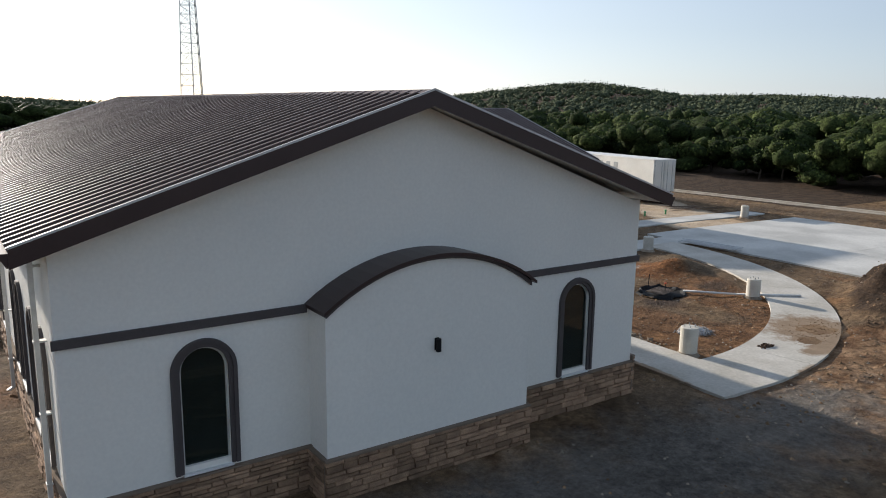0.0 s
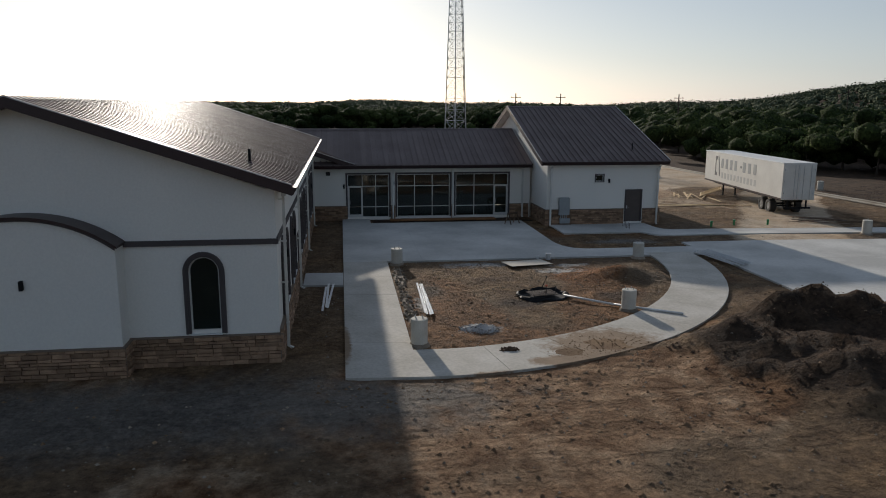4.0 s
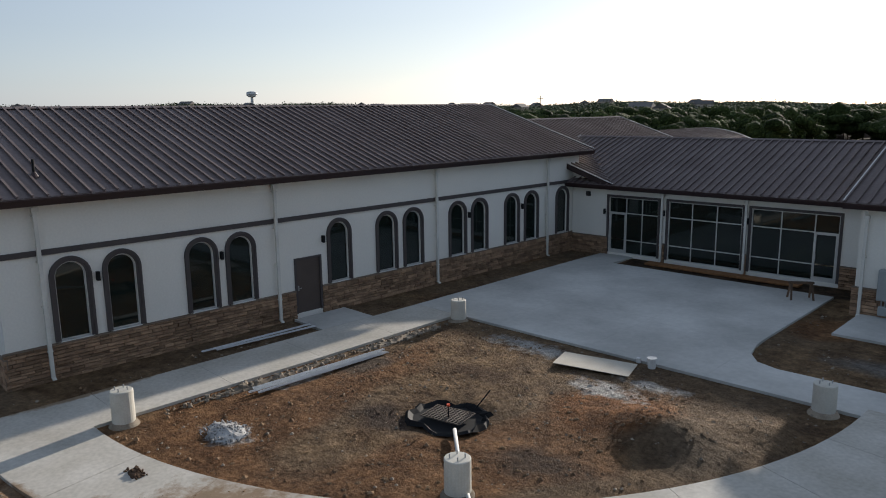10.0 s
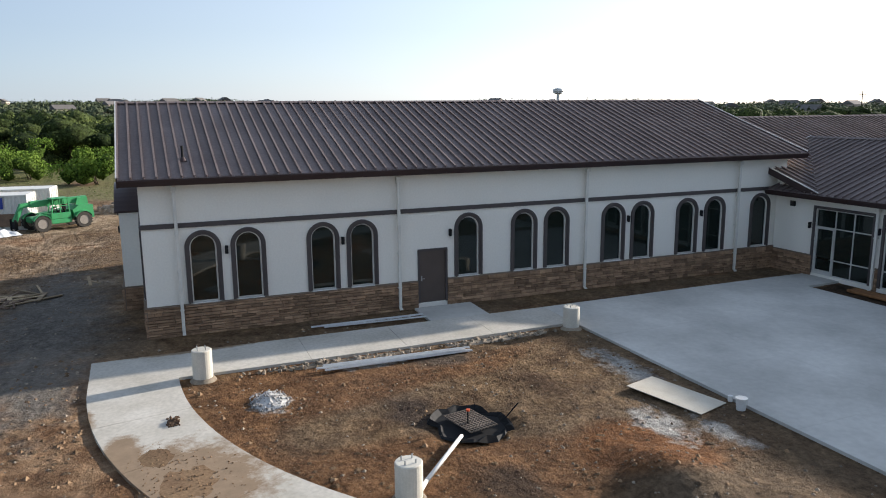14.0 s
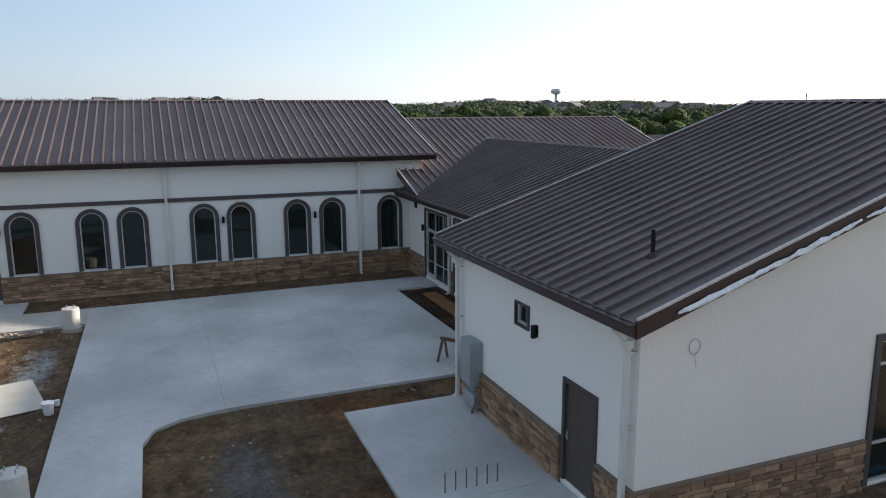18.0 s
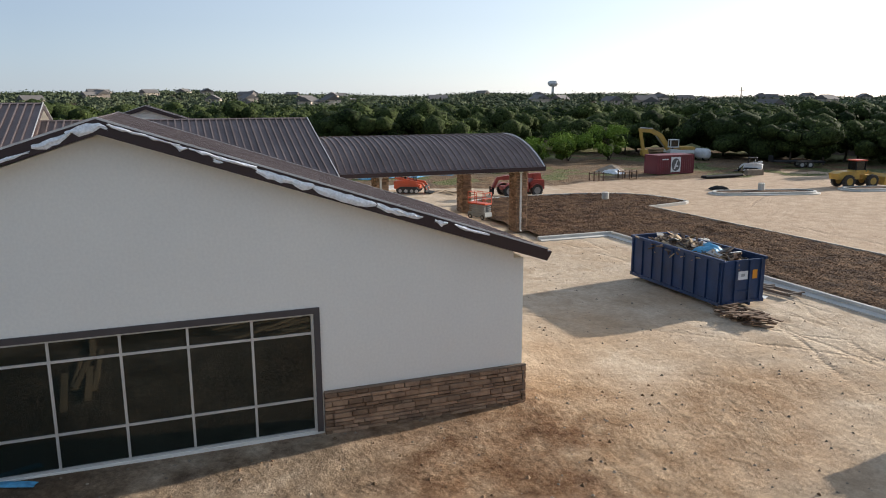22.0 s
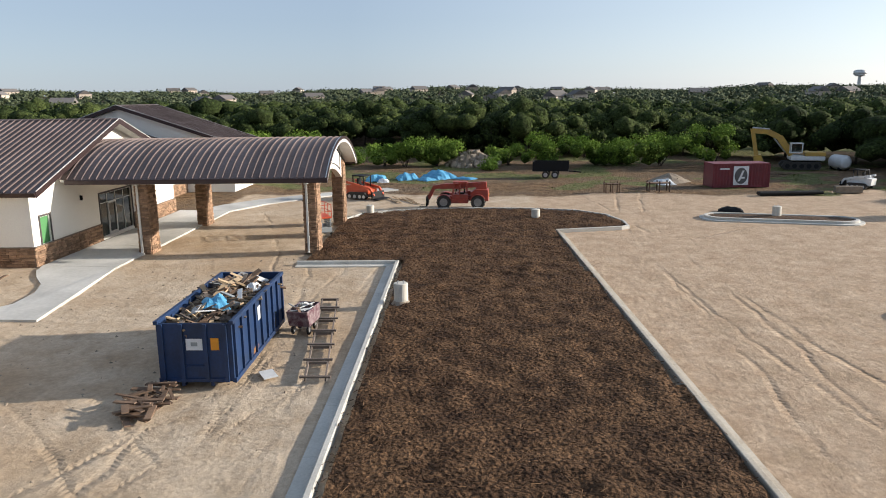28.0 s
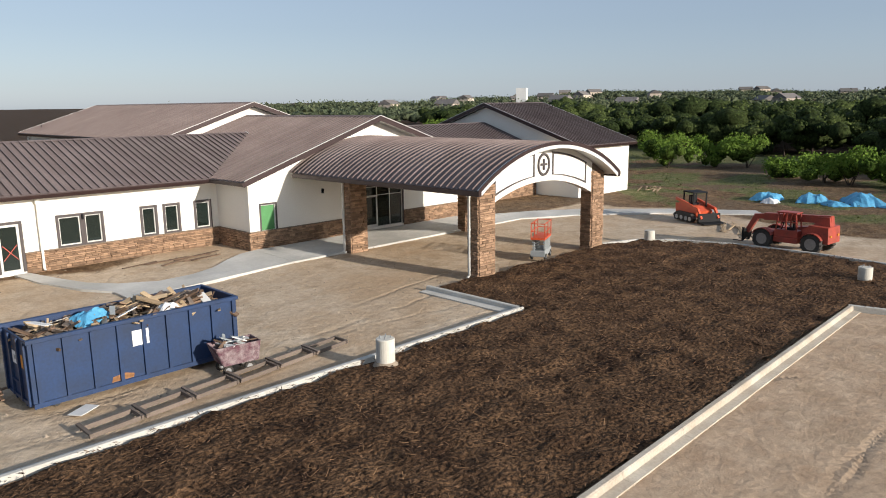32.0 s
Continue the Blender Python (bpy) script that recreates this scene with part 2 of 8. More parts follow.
YELLOW = material("yellow_machine_paint", (0.55, 0.33, 0.05), 0.5, scale=2, second=(0.36, 0.22, 0.06), detail_scale=20, fine=0.12)
GREENM = material("green_machine_paint", (0.04, 0.32, 0.12), 0.45, scale=2, second=(0.04, 0.24, 0.09), detail_scale=20, fine=0.1)
TEAL = material("teal_plastic", (0.015, 0.27, 0.20), 0.5, scale=2, second=(0.02, 0.22, 0.165), detail_scale=15, fine=0.06)
DKGREEN = material("dark_green_plastic", (0.012, 0.075, 0.045), 0.5, scale=2, detail_scale=15, fine=0.08)
GREYROOF = material("grey_translucent_plastic", (0.55, 0.57, 0.57), 0.5, scale=2, detail_scale=15, fine=0.05)
MAROON = material("maroon_container_paint", (0.17, 0.022, 0.03), 0.55, scale=1, second=(0.12, 0.02, 0.025), detail_scale=15, fine=0.12)
TRAILER_W = material("trailer_white", (0.68, 0.67, 0.62), 0.5, scale=0.8, second=(0.58, 0.565, 0.52), detail_scale=10, fine=0.05)
INK = material("lettering_grey", (0.10, 0.10, 0.10), 0.6, scale=3, detail_scale=30, fine=0.05)
BLUEINK = material("lettering_blue", (0.02, 0.05, 0.30), 0.6, scale=3, detail_scale=30, fine=0.05)
TARP = material("blue_tarp", (0.05, 0.25, 0.44), 0.6, scale=1.5, second=(0.11, 0.36, 0.54), detail_scale=9, bump=0.4, bump_scale=5, fine=0.15)
WHITEBAG = material("white_sheeting", (0.68, 0.69, 0.68), 0.6, scale=2, second=(0.55, 0.56, 0.56), detail_scale=12, bump=0.4, bump_scale=6, fine=0.12)
SOIL = material("dark_soil", (0.075, 0.048, 0.032), 0.95, scale=0.8, second=(0.13, 0.08, 0.05), detail_scale=9, bump=0.9, bump_scale=6, fine=0.5, spec=0.15, bump_depth=0.15)
REDDIRT = material("red_dirt", (0.27, 0.135, 0.06), 0.95, scale=0.7, second=(0.20, 0.10, 0.05), detail_scale=9, bump=0.8, bump_scale=14, fine=0.25, spec=0.15)
RUBBLE = material("pale_rubble", (0.33, 0.275, 0.21), 0.95, scale=3, second=(0.22, 0.175, 0.13), detail_scale=30, bump=0.5, random_mix=0.35, fine=0.15, spec=0.2)
GREENWRAP = material("green_sheathing", (0.08, 0.26, 0.09), 0.7, scale=2, detail_scale=15, fine=0.06)
INSIDE = material("interior_plaster", (0.42, 0.40, 0.37), 0.9, scale=1, detail_scale=10, fine=0.05)
RUSTPIPE = material("dark_timber_frame", (0.16, 0.125, 0.10), 0.85, scale=3, detail_scale=30, random_mix=0.3, fine=0.15)
TANK = material("tank_white", (0.70, 0.70, 0.68), 0.5, scale=2, detail_scale=20, fine=0.06)


def glass_material(name, tint, trans):
    m = bpy.data.materials.new(name)
    m.use_nodes = True
    b = m.node_tree.nodes["Principled BSDF"]
    b.inputs["Base Color"].default_value = (*tint, 1)
    b.inputs["Roughness"].default_value, b.inputs["IOR"].default_value = 0.03, 1.5
    b.inputs["Transmission Weight"].default_value = trans
    return m


GLASS = glass_material("tinted_glass", (0.018, 0.028, 0.024), 0.4)


def leaf_material(name, a, b2, inner=0.0):
    """Foliage: a tint for every clump, slightly see-through."""
    m = bpy.data.materials.new(name)
    m.use_nodes = True
    n, l = m.node_tree.nodes, m.node_tree.links
    b = n["Principled BSDF"]
    geo = n.new("ShaderNodeNewGeometry")
    mix = n.new("ShaderNodeMix")
    mix.data_type = "RGBA"
    mix.inputs["A"].default_value, mix.inputs["B"].default_value = (*a, 1), (*b2, 1)
    noise_n = n.new("ShaderNodeTexNoise")
    noise_n.inputs["Scale"].default_value, noise_n.inputs["Detail"].default_value = 0.09, 4
    l.new(geo.outputs["Position"], noise_n.inputs["Vector"])
    add = n.new("ShaderNodeMath")
    add.operation = "MULTIPLY_ADD"
    l.new(geo.outputs["Random Per Island"], add.inputs[0])
    add.inputs[1].default_value = 0.55
    mr = n.new("ShaderNodeMapRange")
    mr.inputs["From Min"].default_value, mr.inputs["From Max"].default_value = 0.38, 0.62
    mr.inputs["To Min"].default_value, mr.inputs["To Max"].default_value = -0.1, 0.55
    l.new(noise_n.outputs["Fac"], mr.inputs["Value"])
    l.new(mr.outputs["Result"], add.inputs[2])
    l.new(add.outputs[0], mix.inputs["Factor"])
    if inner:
        # the mass inside a crown: noise darkens its colour as shade between leafy lumps
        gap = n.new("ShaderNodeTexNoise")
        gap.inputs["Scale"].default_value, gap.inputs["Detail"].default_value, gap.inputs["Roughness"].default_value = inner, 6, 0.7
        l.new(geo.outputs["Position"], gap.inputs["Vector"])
        gap_shade = n.new("ShaderNodeMapRange")
        gap_shade.inputs["From Min"].default_value, gap_shade.inputs["From Max"].default_value = 0.36, 0.66
        gap_shade.inputs["To Min"].default_value, gap_shade.inputs["To Max"].default_value = 0.25, 1.25
        l.new(gap.outputs["Fac"], gap_shade.inputs["Value"])
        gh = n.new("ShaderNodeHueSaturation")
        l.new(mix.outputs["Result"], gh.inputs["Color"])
        l.new(gap_shade.outputs["Result"], gh.inputs["Value"])
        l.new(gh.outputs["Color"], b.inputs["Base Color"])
        gb_ = n.new("ShaderNodeBump")
        gb_.inputs["Strength"].default_value, gb_.inputs["Distance"].default_value = 1.0, 1.2 / inner
        l.new(gap.outputs["Fac"], gb_.inputs["Height"])
        l.new(gb_.outputs["Normal"], b.inputs["Normal"])
    else:
        l.new(mix.outputs["Result"], b.inputs["Base Color"])
    b.inputs["Roughness"].default_value, b.inputs["Specular IOR Level"].default_value = 0.8, 0.05
    return m


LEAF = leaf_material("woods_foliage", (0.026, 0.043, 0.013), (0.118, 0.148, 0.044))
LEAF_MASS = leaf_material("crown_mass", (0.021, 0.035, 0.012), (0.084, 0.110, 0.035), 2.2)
# paler and greyer than the near crowns: distance haze mixed into the colour
LEAF_HAZED_MASS = leaf_material("hazed_crown_mass", (0.064, 0.084, 0.050), (0.128, 0.150, 0.082), 0.7)
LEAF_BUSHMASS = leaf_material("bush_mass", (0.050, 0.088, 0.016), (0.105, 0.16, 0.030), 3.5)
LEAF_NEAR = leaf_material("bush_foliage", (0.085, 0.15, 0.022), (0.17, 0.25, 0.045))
# leaf tints of the far woods, likewise lightened for haze
LEAF_HAZED = leaf_material("hazed_foliage", (0.058, 0.078, 0.046), (0.124, 0.140, 0.078))
GRASS = leaf_material("grass_blades", (0.095, 0.125, 0.034), (0.19, 0.20, 0.075))


# ---- mesh helpers ----
delaunay_2d_cdt = mathutils.geometry.delaunay_2d_cdt


class Shape:
    """Vertices and faces of one part."""

    def __init__(self):
        self.v, self.f = [], []

    def add(self, verts, faces):
        n = len(self.v)
        self.v += [tuple(p) for p in verts]
        self.f += [tuple(n + i for i in f) for f in faces]
        return self

    def box(self, x0, x1, y0, y1, z0, z1, bevel=0.0):
        if bevel:
            b = min(bevel, (x1 - x0) / 3, (y1 - y0) / 3, (z1 - z0) / 3)
            ring = lambda z, d: [(x0 + d, y0 + d, z), (x1 - d, y0 + d, z), (x1 - d, y1 - d, z), (x0 + d, y1 - d, z)]
            v = ring(z0, b) + ring(z0 + b, 0) + ring(z1 - b, 0) + ring(z1, b)
            f = [(3, 2, 1, 0), (12, 13, 14, 15)]
            for k in (0, 4, 8):
                f += [(k + i, k + (i + 1) % 4, k + 4 + (i + 1) % 4, k + 4 + i) for i in range(4)]
            return self.add(v, f)
        v = [(x0, y0, z0), (x1, y0, z0), (x1, y1, z0), (x0, y1, z0), (x0, y0, z1), (x1, y0, z1), (x1, y1, z1), (x0, y1, z1)]
        return self.add(v, [(3, 2, 1, 0), (4, 5, 6, 7), (0, 1, 5, 4), (1, 2, 6, 5), (2, 3, 7, 6), (3, 0, 4, 7)])

    def obox(self, m, sx, sy, sz, bevel=0.0):
        """A box of that size centred on the matrix m."""
        s = Shape().box(-sx / 2, sx / 2, -sy / 2, sy / 2, -sz / 2, sz / 2, bevel)
        return self.add([m @ Vector(p) for p in s.v], s.f)

    def beam(self, a, b, w, h):
        """A straight bar of section w x h from a to b."""
        a, b = Vector(a), Vector(b)
        d = b - a
        q = d.to_track_quat("Y", "Z").to_matrix().to_4x4()
        return self.obox(Matrix.Translation((a + b) / 2) @ q, w, d.length, h)

    def prism(self, poly, axis, a, b):
        """A 2D outline swept along an axis from a to b. x: (y, z); y: (x, z); z: (x, y)."""
        put = {"x": lambda p, s: (s, p[0], p[1]), "y": lambda p, s: (p[0], s, p[1]), "z": lambda p, s: (p[0], p[1], s)}[axis]
        n = len(poly)
        return self.add([put(p, a) for p in poly] + [put(p, b) for p in poly],
                        [tuple(range(n))[::-1], tuple(range(n, 2 * n))] + [(i, (i + 1) % n, n + (i + 1) % n, n + i) for i in range(n)])

    def cyl(self, a, b, r0, r1=None, n=14, caps=True):
        a, b = Vector(a), Vector(b)
        r1 = r0 if r1 is None else r1
        q = (b - a).to_track_quat("Z", "Y")
        ring = [Vector((math.cos(2 * math.pi * i / n), math.sin(2 * math.pi * i / n), 0)) for i in range(n)]
        v = [a + q @ (p * r0) for p in ring] + [b + q @ (p * r1) for p in ring]
        f = [(i, (i + 1) % n, n + (i + 1) % n, n + i) for i in range(n)]
        return self.add(v, f + ([tuple(range(n))[::-1], tuple(range(n, 2 * n))] if caps else []))

    def band(self, inner, outer, axis, a, b):
        """A strip between two open outlines, swept from a to b."""
        for i in range(len(inner) - 1):
            self.prism([inner[i], outer[i], outer[i + 1], inner[i + 1]], axis, a, b)
        return self

    def mesh(self, name, mat, smooth=False, weld=False):
        me = bpy.data.meshes.new(name)
        me.from_pydata(self.v, [], self.f)
        bm = bmesh.new()
        bm.from_mesh(me)
        if weld:
            bmesh.ops.remove_doubles(bm, verts=bm.verts, dist=1e-4)
        bmesh.ops.recalc_face_normals(bm, faces=bm.faces)
        bm.to_mesh(me)
        bm.free()
        me.materials.append(mat)
        if smooth:
            me.shade_smooth()
        return me


def part(name, shape, mat, parent, label="", smooth=False, kind="", weld=False):
    ob = new(name, shape.mesh(name, mat, smooth, weld))
    ob.parent = parent
    return tagged(ob, label=label, kind=kind)


def thing(name, label, category, at=None, group="", kind=""):
    ob = new(name)
    ob.empty_display_size = 0.2
    if at is not None:
        ob.matrix_world = at
    return tagged(ob, label, category, group, kind)


def arc(cx, cy, r, a0, a1, n):
    return [(cx + r * math.cos(radians(a0 + (a1 - a0) * i / n)), cy + r * math.sin(radians(a0 + (a1 - a0) * i / n))) for i in range(n + 1)]


def smooth01(v):
    v = min(1.0, max(0.0, v))
    return v * v * (3 - 2 * v)


# ---- levels ----
FOOT = [(-14.6, 0.0, -0.3, 29.5), (-16.7, 2.3, 29.0, 44.7), (2.3, 15.8, 29.0, 41.2), (15.95, 24.0, 25.1, 45.7), (-38.3, -30.2, 25.1, 45.7), (-30.2, -16.7, 29.0, 41.2)]


def level(x, y):
    """The smooth height of the ground: the pad by the buildings is a little higher."""
    d = 1e9
    for x0, x1, y0, y1 in FOOT:
        dx, dy = max(x0 - x, 0, x - x1), max(y0 - y, 0, y - y1)
        d = min(d, math.hypot(dx, dy))
    pad = 0.16 * (1 - smooth01(d / 7))
    court = 0.20 * smooth01((y + 2) / 30) * smooth01((46 - y) / 14) * smooth01((x + 10) / 10) * smooth01((40 - x) / 12)
    return 0.06 + max(pad, court)


def paved(x, y):
    """The height of the slabs."""
    return level(x, y) + 0.07


def bumps(x, y, s, o=0.0):
    return noise.noise((x * s + o, y * s, 3.1 + o))


def mound(x, y, cx, cy, rx, ry, h):
    d = ((x - cx) / rx) ** 2 + ((y - cy) / ry) ** 2
    return h * math.exp(-d * 1.6) if d < 4 else 0.0


def in_poly(x, y, poly):
    hit, n = False, len(poly)
    for i in range(n):
        (xa, ya), (xb, yb) = poly[i], poly[(i + 1) % n]
        if (ya > y) != (yb > y) and x < (xb - xa) * (y - ya) / (yb - ya) + xa:
            hit = not hit
    return hit


BED = [(1.4, 58.6), (1.4, 63.6), (31.8, 63.6), (31.9, 58.4), (32.6, 57.1), (34.2, 56.4), (36.5, 56.7), (38.6, 58.1), (39.6, 60.5), (39.2, 66.0), (37.2, 73.8), (-7.3, 73.0), (-8.7, 78.0), (-10.6, 78.1), (-13.2, 77.5), (-15.5, 75.6), (-16.6, 72.6), (-17.1, 68.6), (-17.0, 64.4), (-16.1, 61.5), (-14.8, 59.6), (-12.2, 58.6)]
GARDEN_R, GARDEN_C = 14.75, (4.3, 15.2)


def pile(x, y):
    """The heap of dark topsoil beside the curved walk."""
    return mound(x, y, 19.2, 0.9, 2.2, 1.6, 1.05) + mound(x, y, 22.0, 0.4, 2.4, 1.8, 1.25) + mound(x, y, 24.6, 0.2, 2.2, 1.9, 0.8) + mound(x, y, 16.2, -2.0, 3.4, 2.8, 0.55) + mound(x, y, 19.5, -3.2, 4.4, 3.0, 0.7) + mound(x, y, 20.0, 1.9, 1.6, 1.2, 0.6) + mound(x, y, 26.5, -2.0, 3.5, 3.0, 0.7) + mound(x, y, 15.4, -0.5, 1.9, 1.3, 0.65) + mound(x, y, 17.6, 1.1, 1.7, 1.2, 0.75) + mound(x, y, 20.4, 2.6, 1.1, 1.0, 0.5) + mound(x, y, 17.4, -5.2, 2.2, 1.5, 0.45) + mound(x, y, 20.6, -6.8, 2.4, 1.4, 0.4) + mound(x, y, 23.6, -5.0, 2.3, 1.8, 0.5)


def rough(x, y):
    """Relief of the bare earth on top of level()."""
    h = 0.05 * bumps(x, y, 0.35) + 0.045 * bumps(x, y, 1.1, 5.0) + 0.03 * bumps(x, y, 2.3, 9.0)
    on = 1.0
    for x0, x1, y0, y1 in FOOT:
        if x0 - 1 < x < x1 + 1 and y0 - 1 < y < y1 + 1:
            on = 0.15
    if 46 < y < 110 and -30 < x < 45:
        h *= 0.45
        h -= 0.03 * max(0.0, math.sin(y * 2.6 + 0.5 * math.sin(x * 0.2))) * smooth01((x - 12) / 8) * (1 if y < 62 else 0)
    h = h * on
    p = pile(x, y)
    h += p * (1 + 0.45 * bumps(x, y, 0.9, 2.0) + 0.35 * bumps(x, y, 2.1, 7.0))
    h += mound(x, y, 15.6, 10.2, 1.9, 1.3, 0.55) + mound(x, y, 17.6, 11.9, 1.0, 0.9, 0.3)
    h -= mound(x, y, 10.9, 7.5, 1.3, 1.1, 0.25)
    h += mound(x, y, 11.4, 0.3, 2.2, 1.4, 0.17)
    return h


def axis_steps(lo, hi, step, far):
    mid = list(np.arange(lo, hi + step / 2, step))
    out, d = [], step
    while True:
        d *= 1.28
        if not out:
            out.append(d)
        else:
            out.append(out[-1] + d)
        if out[-1] > far:
            break
    return [lo - o for o in reversed(out)] + mid + [hi + o for o in out]


def cover(x, y):
    """What lies on the ground: pale crushed stone, grass, red earth, each 0 to 1."""
    n1, n2 = bumps(x, y, 0.06, 1.0), bumps(x, y, 0.25, 4.0)
    edge = 0.9 * n2 + 1.4 * n1
    pale = smooth01((y - (45.5 if x < 1 or x > 16.5 else 40.5) + 2.5 * edge) / 3.0) * smooth01((x + 29 + 3 * edge) / 4)
    pale *= 1 - 0.30 * smooth01((1.0 - math.hypot((x - 26.0) / 7.5, (y - 46.0) / 8.5) + 0.9 * n2 + 0.6 * n1) / 1.2)
    if x > 27:
        pale = max(pale, 0.8 * smooth01((y - 42.0 + 4 * edge) / 7))
    if x > 23:
        road = abs((x - 52) * 0.86 - (y - 56) * 0.5)          # the haul road past the trailer
        pale = max(pale, 0.85 * smooth01((4.2 - road + edge) / 1.8))
    if 22 < x < 34 and 24 < y < 48:
        pale = max(pale, 0.52 * smooth01((x - 23) / 1.2) * smooth01((y - 29 + 3 * edge) / 5) * smooth01((0.75 + 1.3 * n2) / 0.6))
    if y < 1 and x < 14:
        pale = max(pale, 0.42 * smooth01((1 - y) / 3) * smooth01((0.45 + 1.2 * n2 + 0.8 * n1) / 0.6))
    lot_w = -24 + 0.16 * (y - 78)
    grass = smooth01((lot_w - 3 - x + 5 * edge) / 4)
    grass *= smooth01((0.8 - 2.2 * abs(n1) + 1.7 * n2) / 0.9)
    if y < 22:
        grass = 0.62 * smooth01((-44 - x + 6 * edge) / 6) * smooth01((0.75 + 1.8 * n2 + 0.8 * n1) / 0.7)
    if y > 125 or x > 85 or y < -70 or x < -75:
        grass, pale = 1.0, 0.0
    if x < lot_w - 3 and y > 40:
        pale *= 1 - grass
    red = smooth01((0.6 - math.hypot((x - 14.5) / 5.5, (y - 10.5) / 3.2) + 0.45 * n2) / 0.5)
    red = max(red, 0.55 * smooth01((24.5 - x) / 5) * smooth01((x + 30) / 4) * smooth01((n1 + n2 + 0.05) / 0.4) * (1 if y < 40 else 0.2))
    red = max(red, 0.85 * smooth01((1.0 - math.hypot((x - 27.0) / 10.0, (y - 47.0) / 12.0) + 0.7 * n2 + 0.4 * n1) / 0.9))
    return pale, grass, red


def dark_cover(x, y):
    """Dark topsoil on the heap, leaf mould under the far woods."""
    d = smooth01((pile(x, y) - 0.2 + 0.25 * bumps(x, y, 0.5, 6.0)) / 0.25) * (0.82 + 0.18 * smooth01((bumps(x, y, 0.42, 11.0) + 0.22) / 0.3))
    if 3.9 < x < 15.6 and 27.0 < y < 29.2:
        d = 0.75
    if y > 135 or x > 75 or x < -96 or y < -80:
        d = 1.0
    if 46.6 < x < 75 and 20 < y < 140:
        d = max(d, 1.0)
    return d


# the one sheet of ground
gx, gy = axis_steps(-42, 46, 0.42, 3600), axis_steps(-30, 112, 0.42, 3600)
nx, ny = len(gx), len(gy)
gv, gc = [], []
for yy in gy:
    for xx in gx:
        near = -45 < xx < 49 and -33 < yy < 116
        zz = level(xx, yy) + (rough(xx, yy) if near else 0.0)
        gv.append((xx, yy, zz if near else zz - 0.02))
        gc.append((*cover(xx, yy), dark_cover(xx, yy)))


def slab_here(x, y):
    r = math.hypot(x - GARDEN_C[0], y - GARDEN_C[1])
    if 1.85 < x < 4.7 and -2.1 < y < 15.2:
        return True
    if GARDEN_R - 0.2 < r < 17.5 and x > 3.8 and y < 15.2:
        return True
    if 1.6 < x < 14.8 and 14.3 < y < (28.6 if x < 4.0 else 27.15):
        return True
    if 14.4 < x < 40.2 and 14.1 < y < 16.8:
        return True
    if 22.0 < x < 40.2 and 2.9 < y < 18.2:
        return True
    if 15.5 < x < 40 and 20.1 < y < 25.1:
        return True
    if -0.1 < x < 2 and 9.5 < y < 12.4:
        return True
    if in_poly(x, y, BED):
        return True
    return False


for i, (xx, yy, zz) in enumerate(gv):
    if -20 < xx < 42 and -4 < yy < 79 and slab_here(xx, yy):
        gv[i] = (xx, yy, min(zz, level(xx, yy) - 0.02))
gf = [(r * nx + c, r * nx + c + 1, (r + 1) * nx + c + 1, (r + 1) * nx + c) for r in range(ny - 1) for c in range(nx - 1)]
me = bpy.data.meshes.new("ground")
me.from_pydata(gv, [], gf)
attr = me.color_attributes.new("cover", "FLOAT_COLOR", "POINT")
attr.data.foreach_set("color", np.array(gc, dtype=np.float32).ravel())
me.shade_smooth()
ground = tagged(new("ground", me), "bare brown earth, crushed stone and grass of a building site", "ground", kind="structure")

GROUND = bpy.data.materials.new("site_ground")
GROUND.use_nodes = True
gn, gl = GROUND.node_tree.nodes, GROUND.node_tree.links
gb = gn["Principled BSDF"]
gb.inputs["Roughness"].default_value, gb.inputs["Specular IOR Level"].default_value = 0.95, 0.15
geo = gn.new("ShaderNodeNewGeometry")
att = gn.new("ShaderNodeVertexColor")
att.layer_name = "cover"
sep = gn.new("ShaderNodeSeparateColor")
gl.new(att.outputs["Color"], sep.inputs["Color"])


def gnoise(scale, detail=6, rough_v=0.6):
    t = gn.new("ShaderNodeTexNoise")
    t.inputs["Scale"].default_value, t.inputs["Detail"].default_value, t.inputs["Roughness"].default_value = scale, detail, rough_v
    gl.new(geo.outputs["Position"], t.inputs["Vector"])
    return t.outputs["Fac"]


def gramp(fac, lo, hi, a, b):
    mr = gn.new("ShaderNodeMapRange")
    mr.inputs["From Min"].default_value, mr.inputs["From Max"].default_value = lo, hi
    gl.new(fac, mr.inputs["Value"])
    mx = gn.new("ShaderNodeMix")
    mx.data_type = "RGBA"
    for key, c in (("A", a), ("B", b)):
        if isinstance(c, tuple):
            mx.inputs[key].default_value = (*c, 1)
        else:
            gl.new(c, mx.inputs[key])
    gl.new(mr.outputs["Result"], mx.inputs["Factor"])
    return mx.outputs["Result"]


fine_n, mid_n, big_n = gnoise(6, 10, 0.8), gnoise(0.9, 7, 0.68), gnoise(0.14, 5)
earth = gramp(mid_n, 0.36, 0.64, (0.094, 0.054, 0.029), (0.275, 0.176, 0.094))
earth = gramp(big_n, 0.40, 0.62, earth, (0.165, 0.116, 0.074))
redc = gramp(mid_n, 0.36, 0.64, (0.125, 0.052, 0.019), (0.265, 0.120, 0.048))
earth = gramp(sep.outputs["Blue"], 0.25, 0.75, earth, redc)
palec = gramp(mid_n, 0.34, 0.66, (0.41, 0.315, 0.218), (0.52, 0.42, 0.31))
palec = gramp(big_n, 0.45, 0.66, palec, (0.40, 0.285, 0.18))
edge_n = gn.new("ShaderNodeMath")
edge_n.operation = "MULTIPLY_ADD"
gl.new(mid_n, edge_n.inputs[0])
edge_n.inputs[1].default_value = 0.7
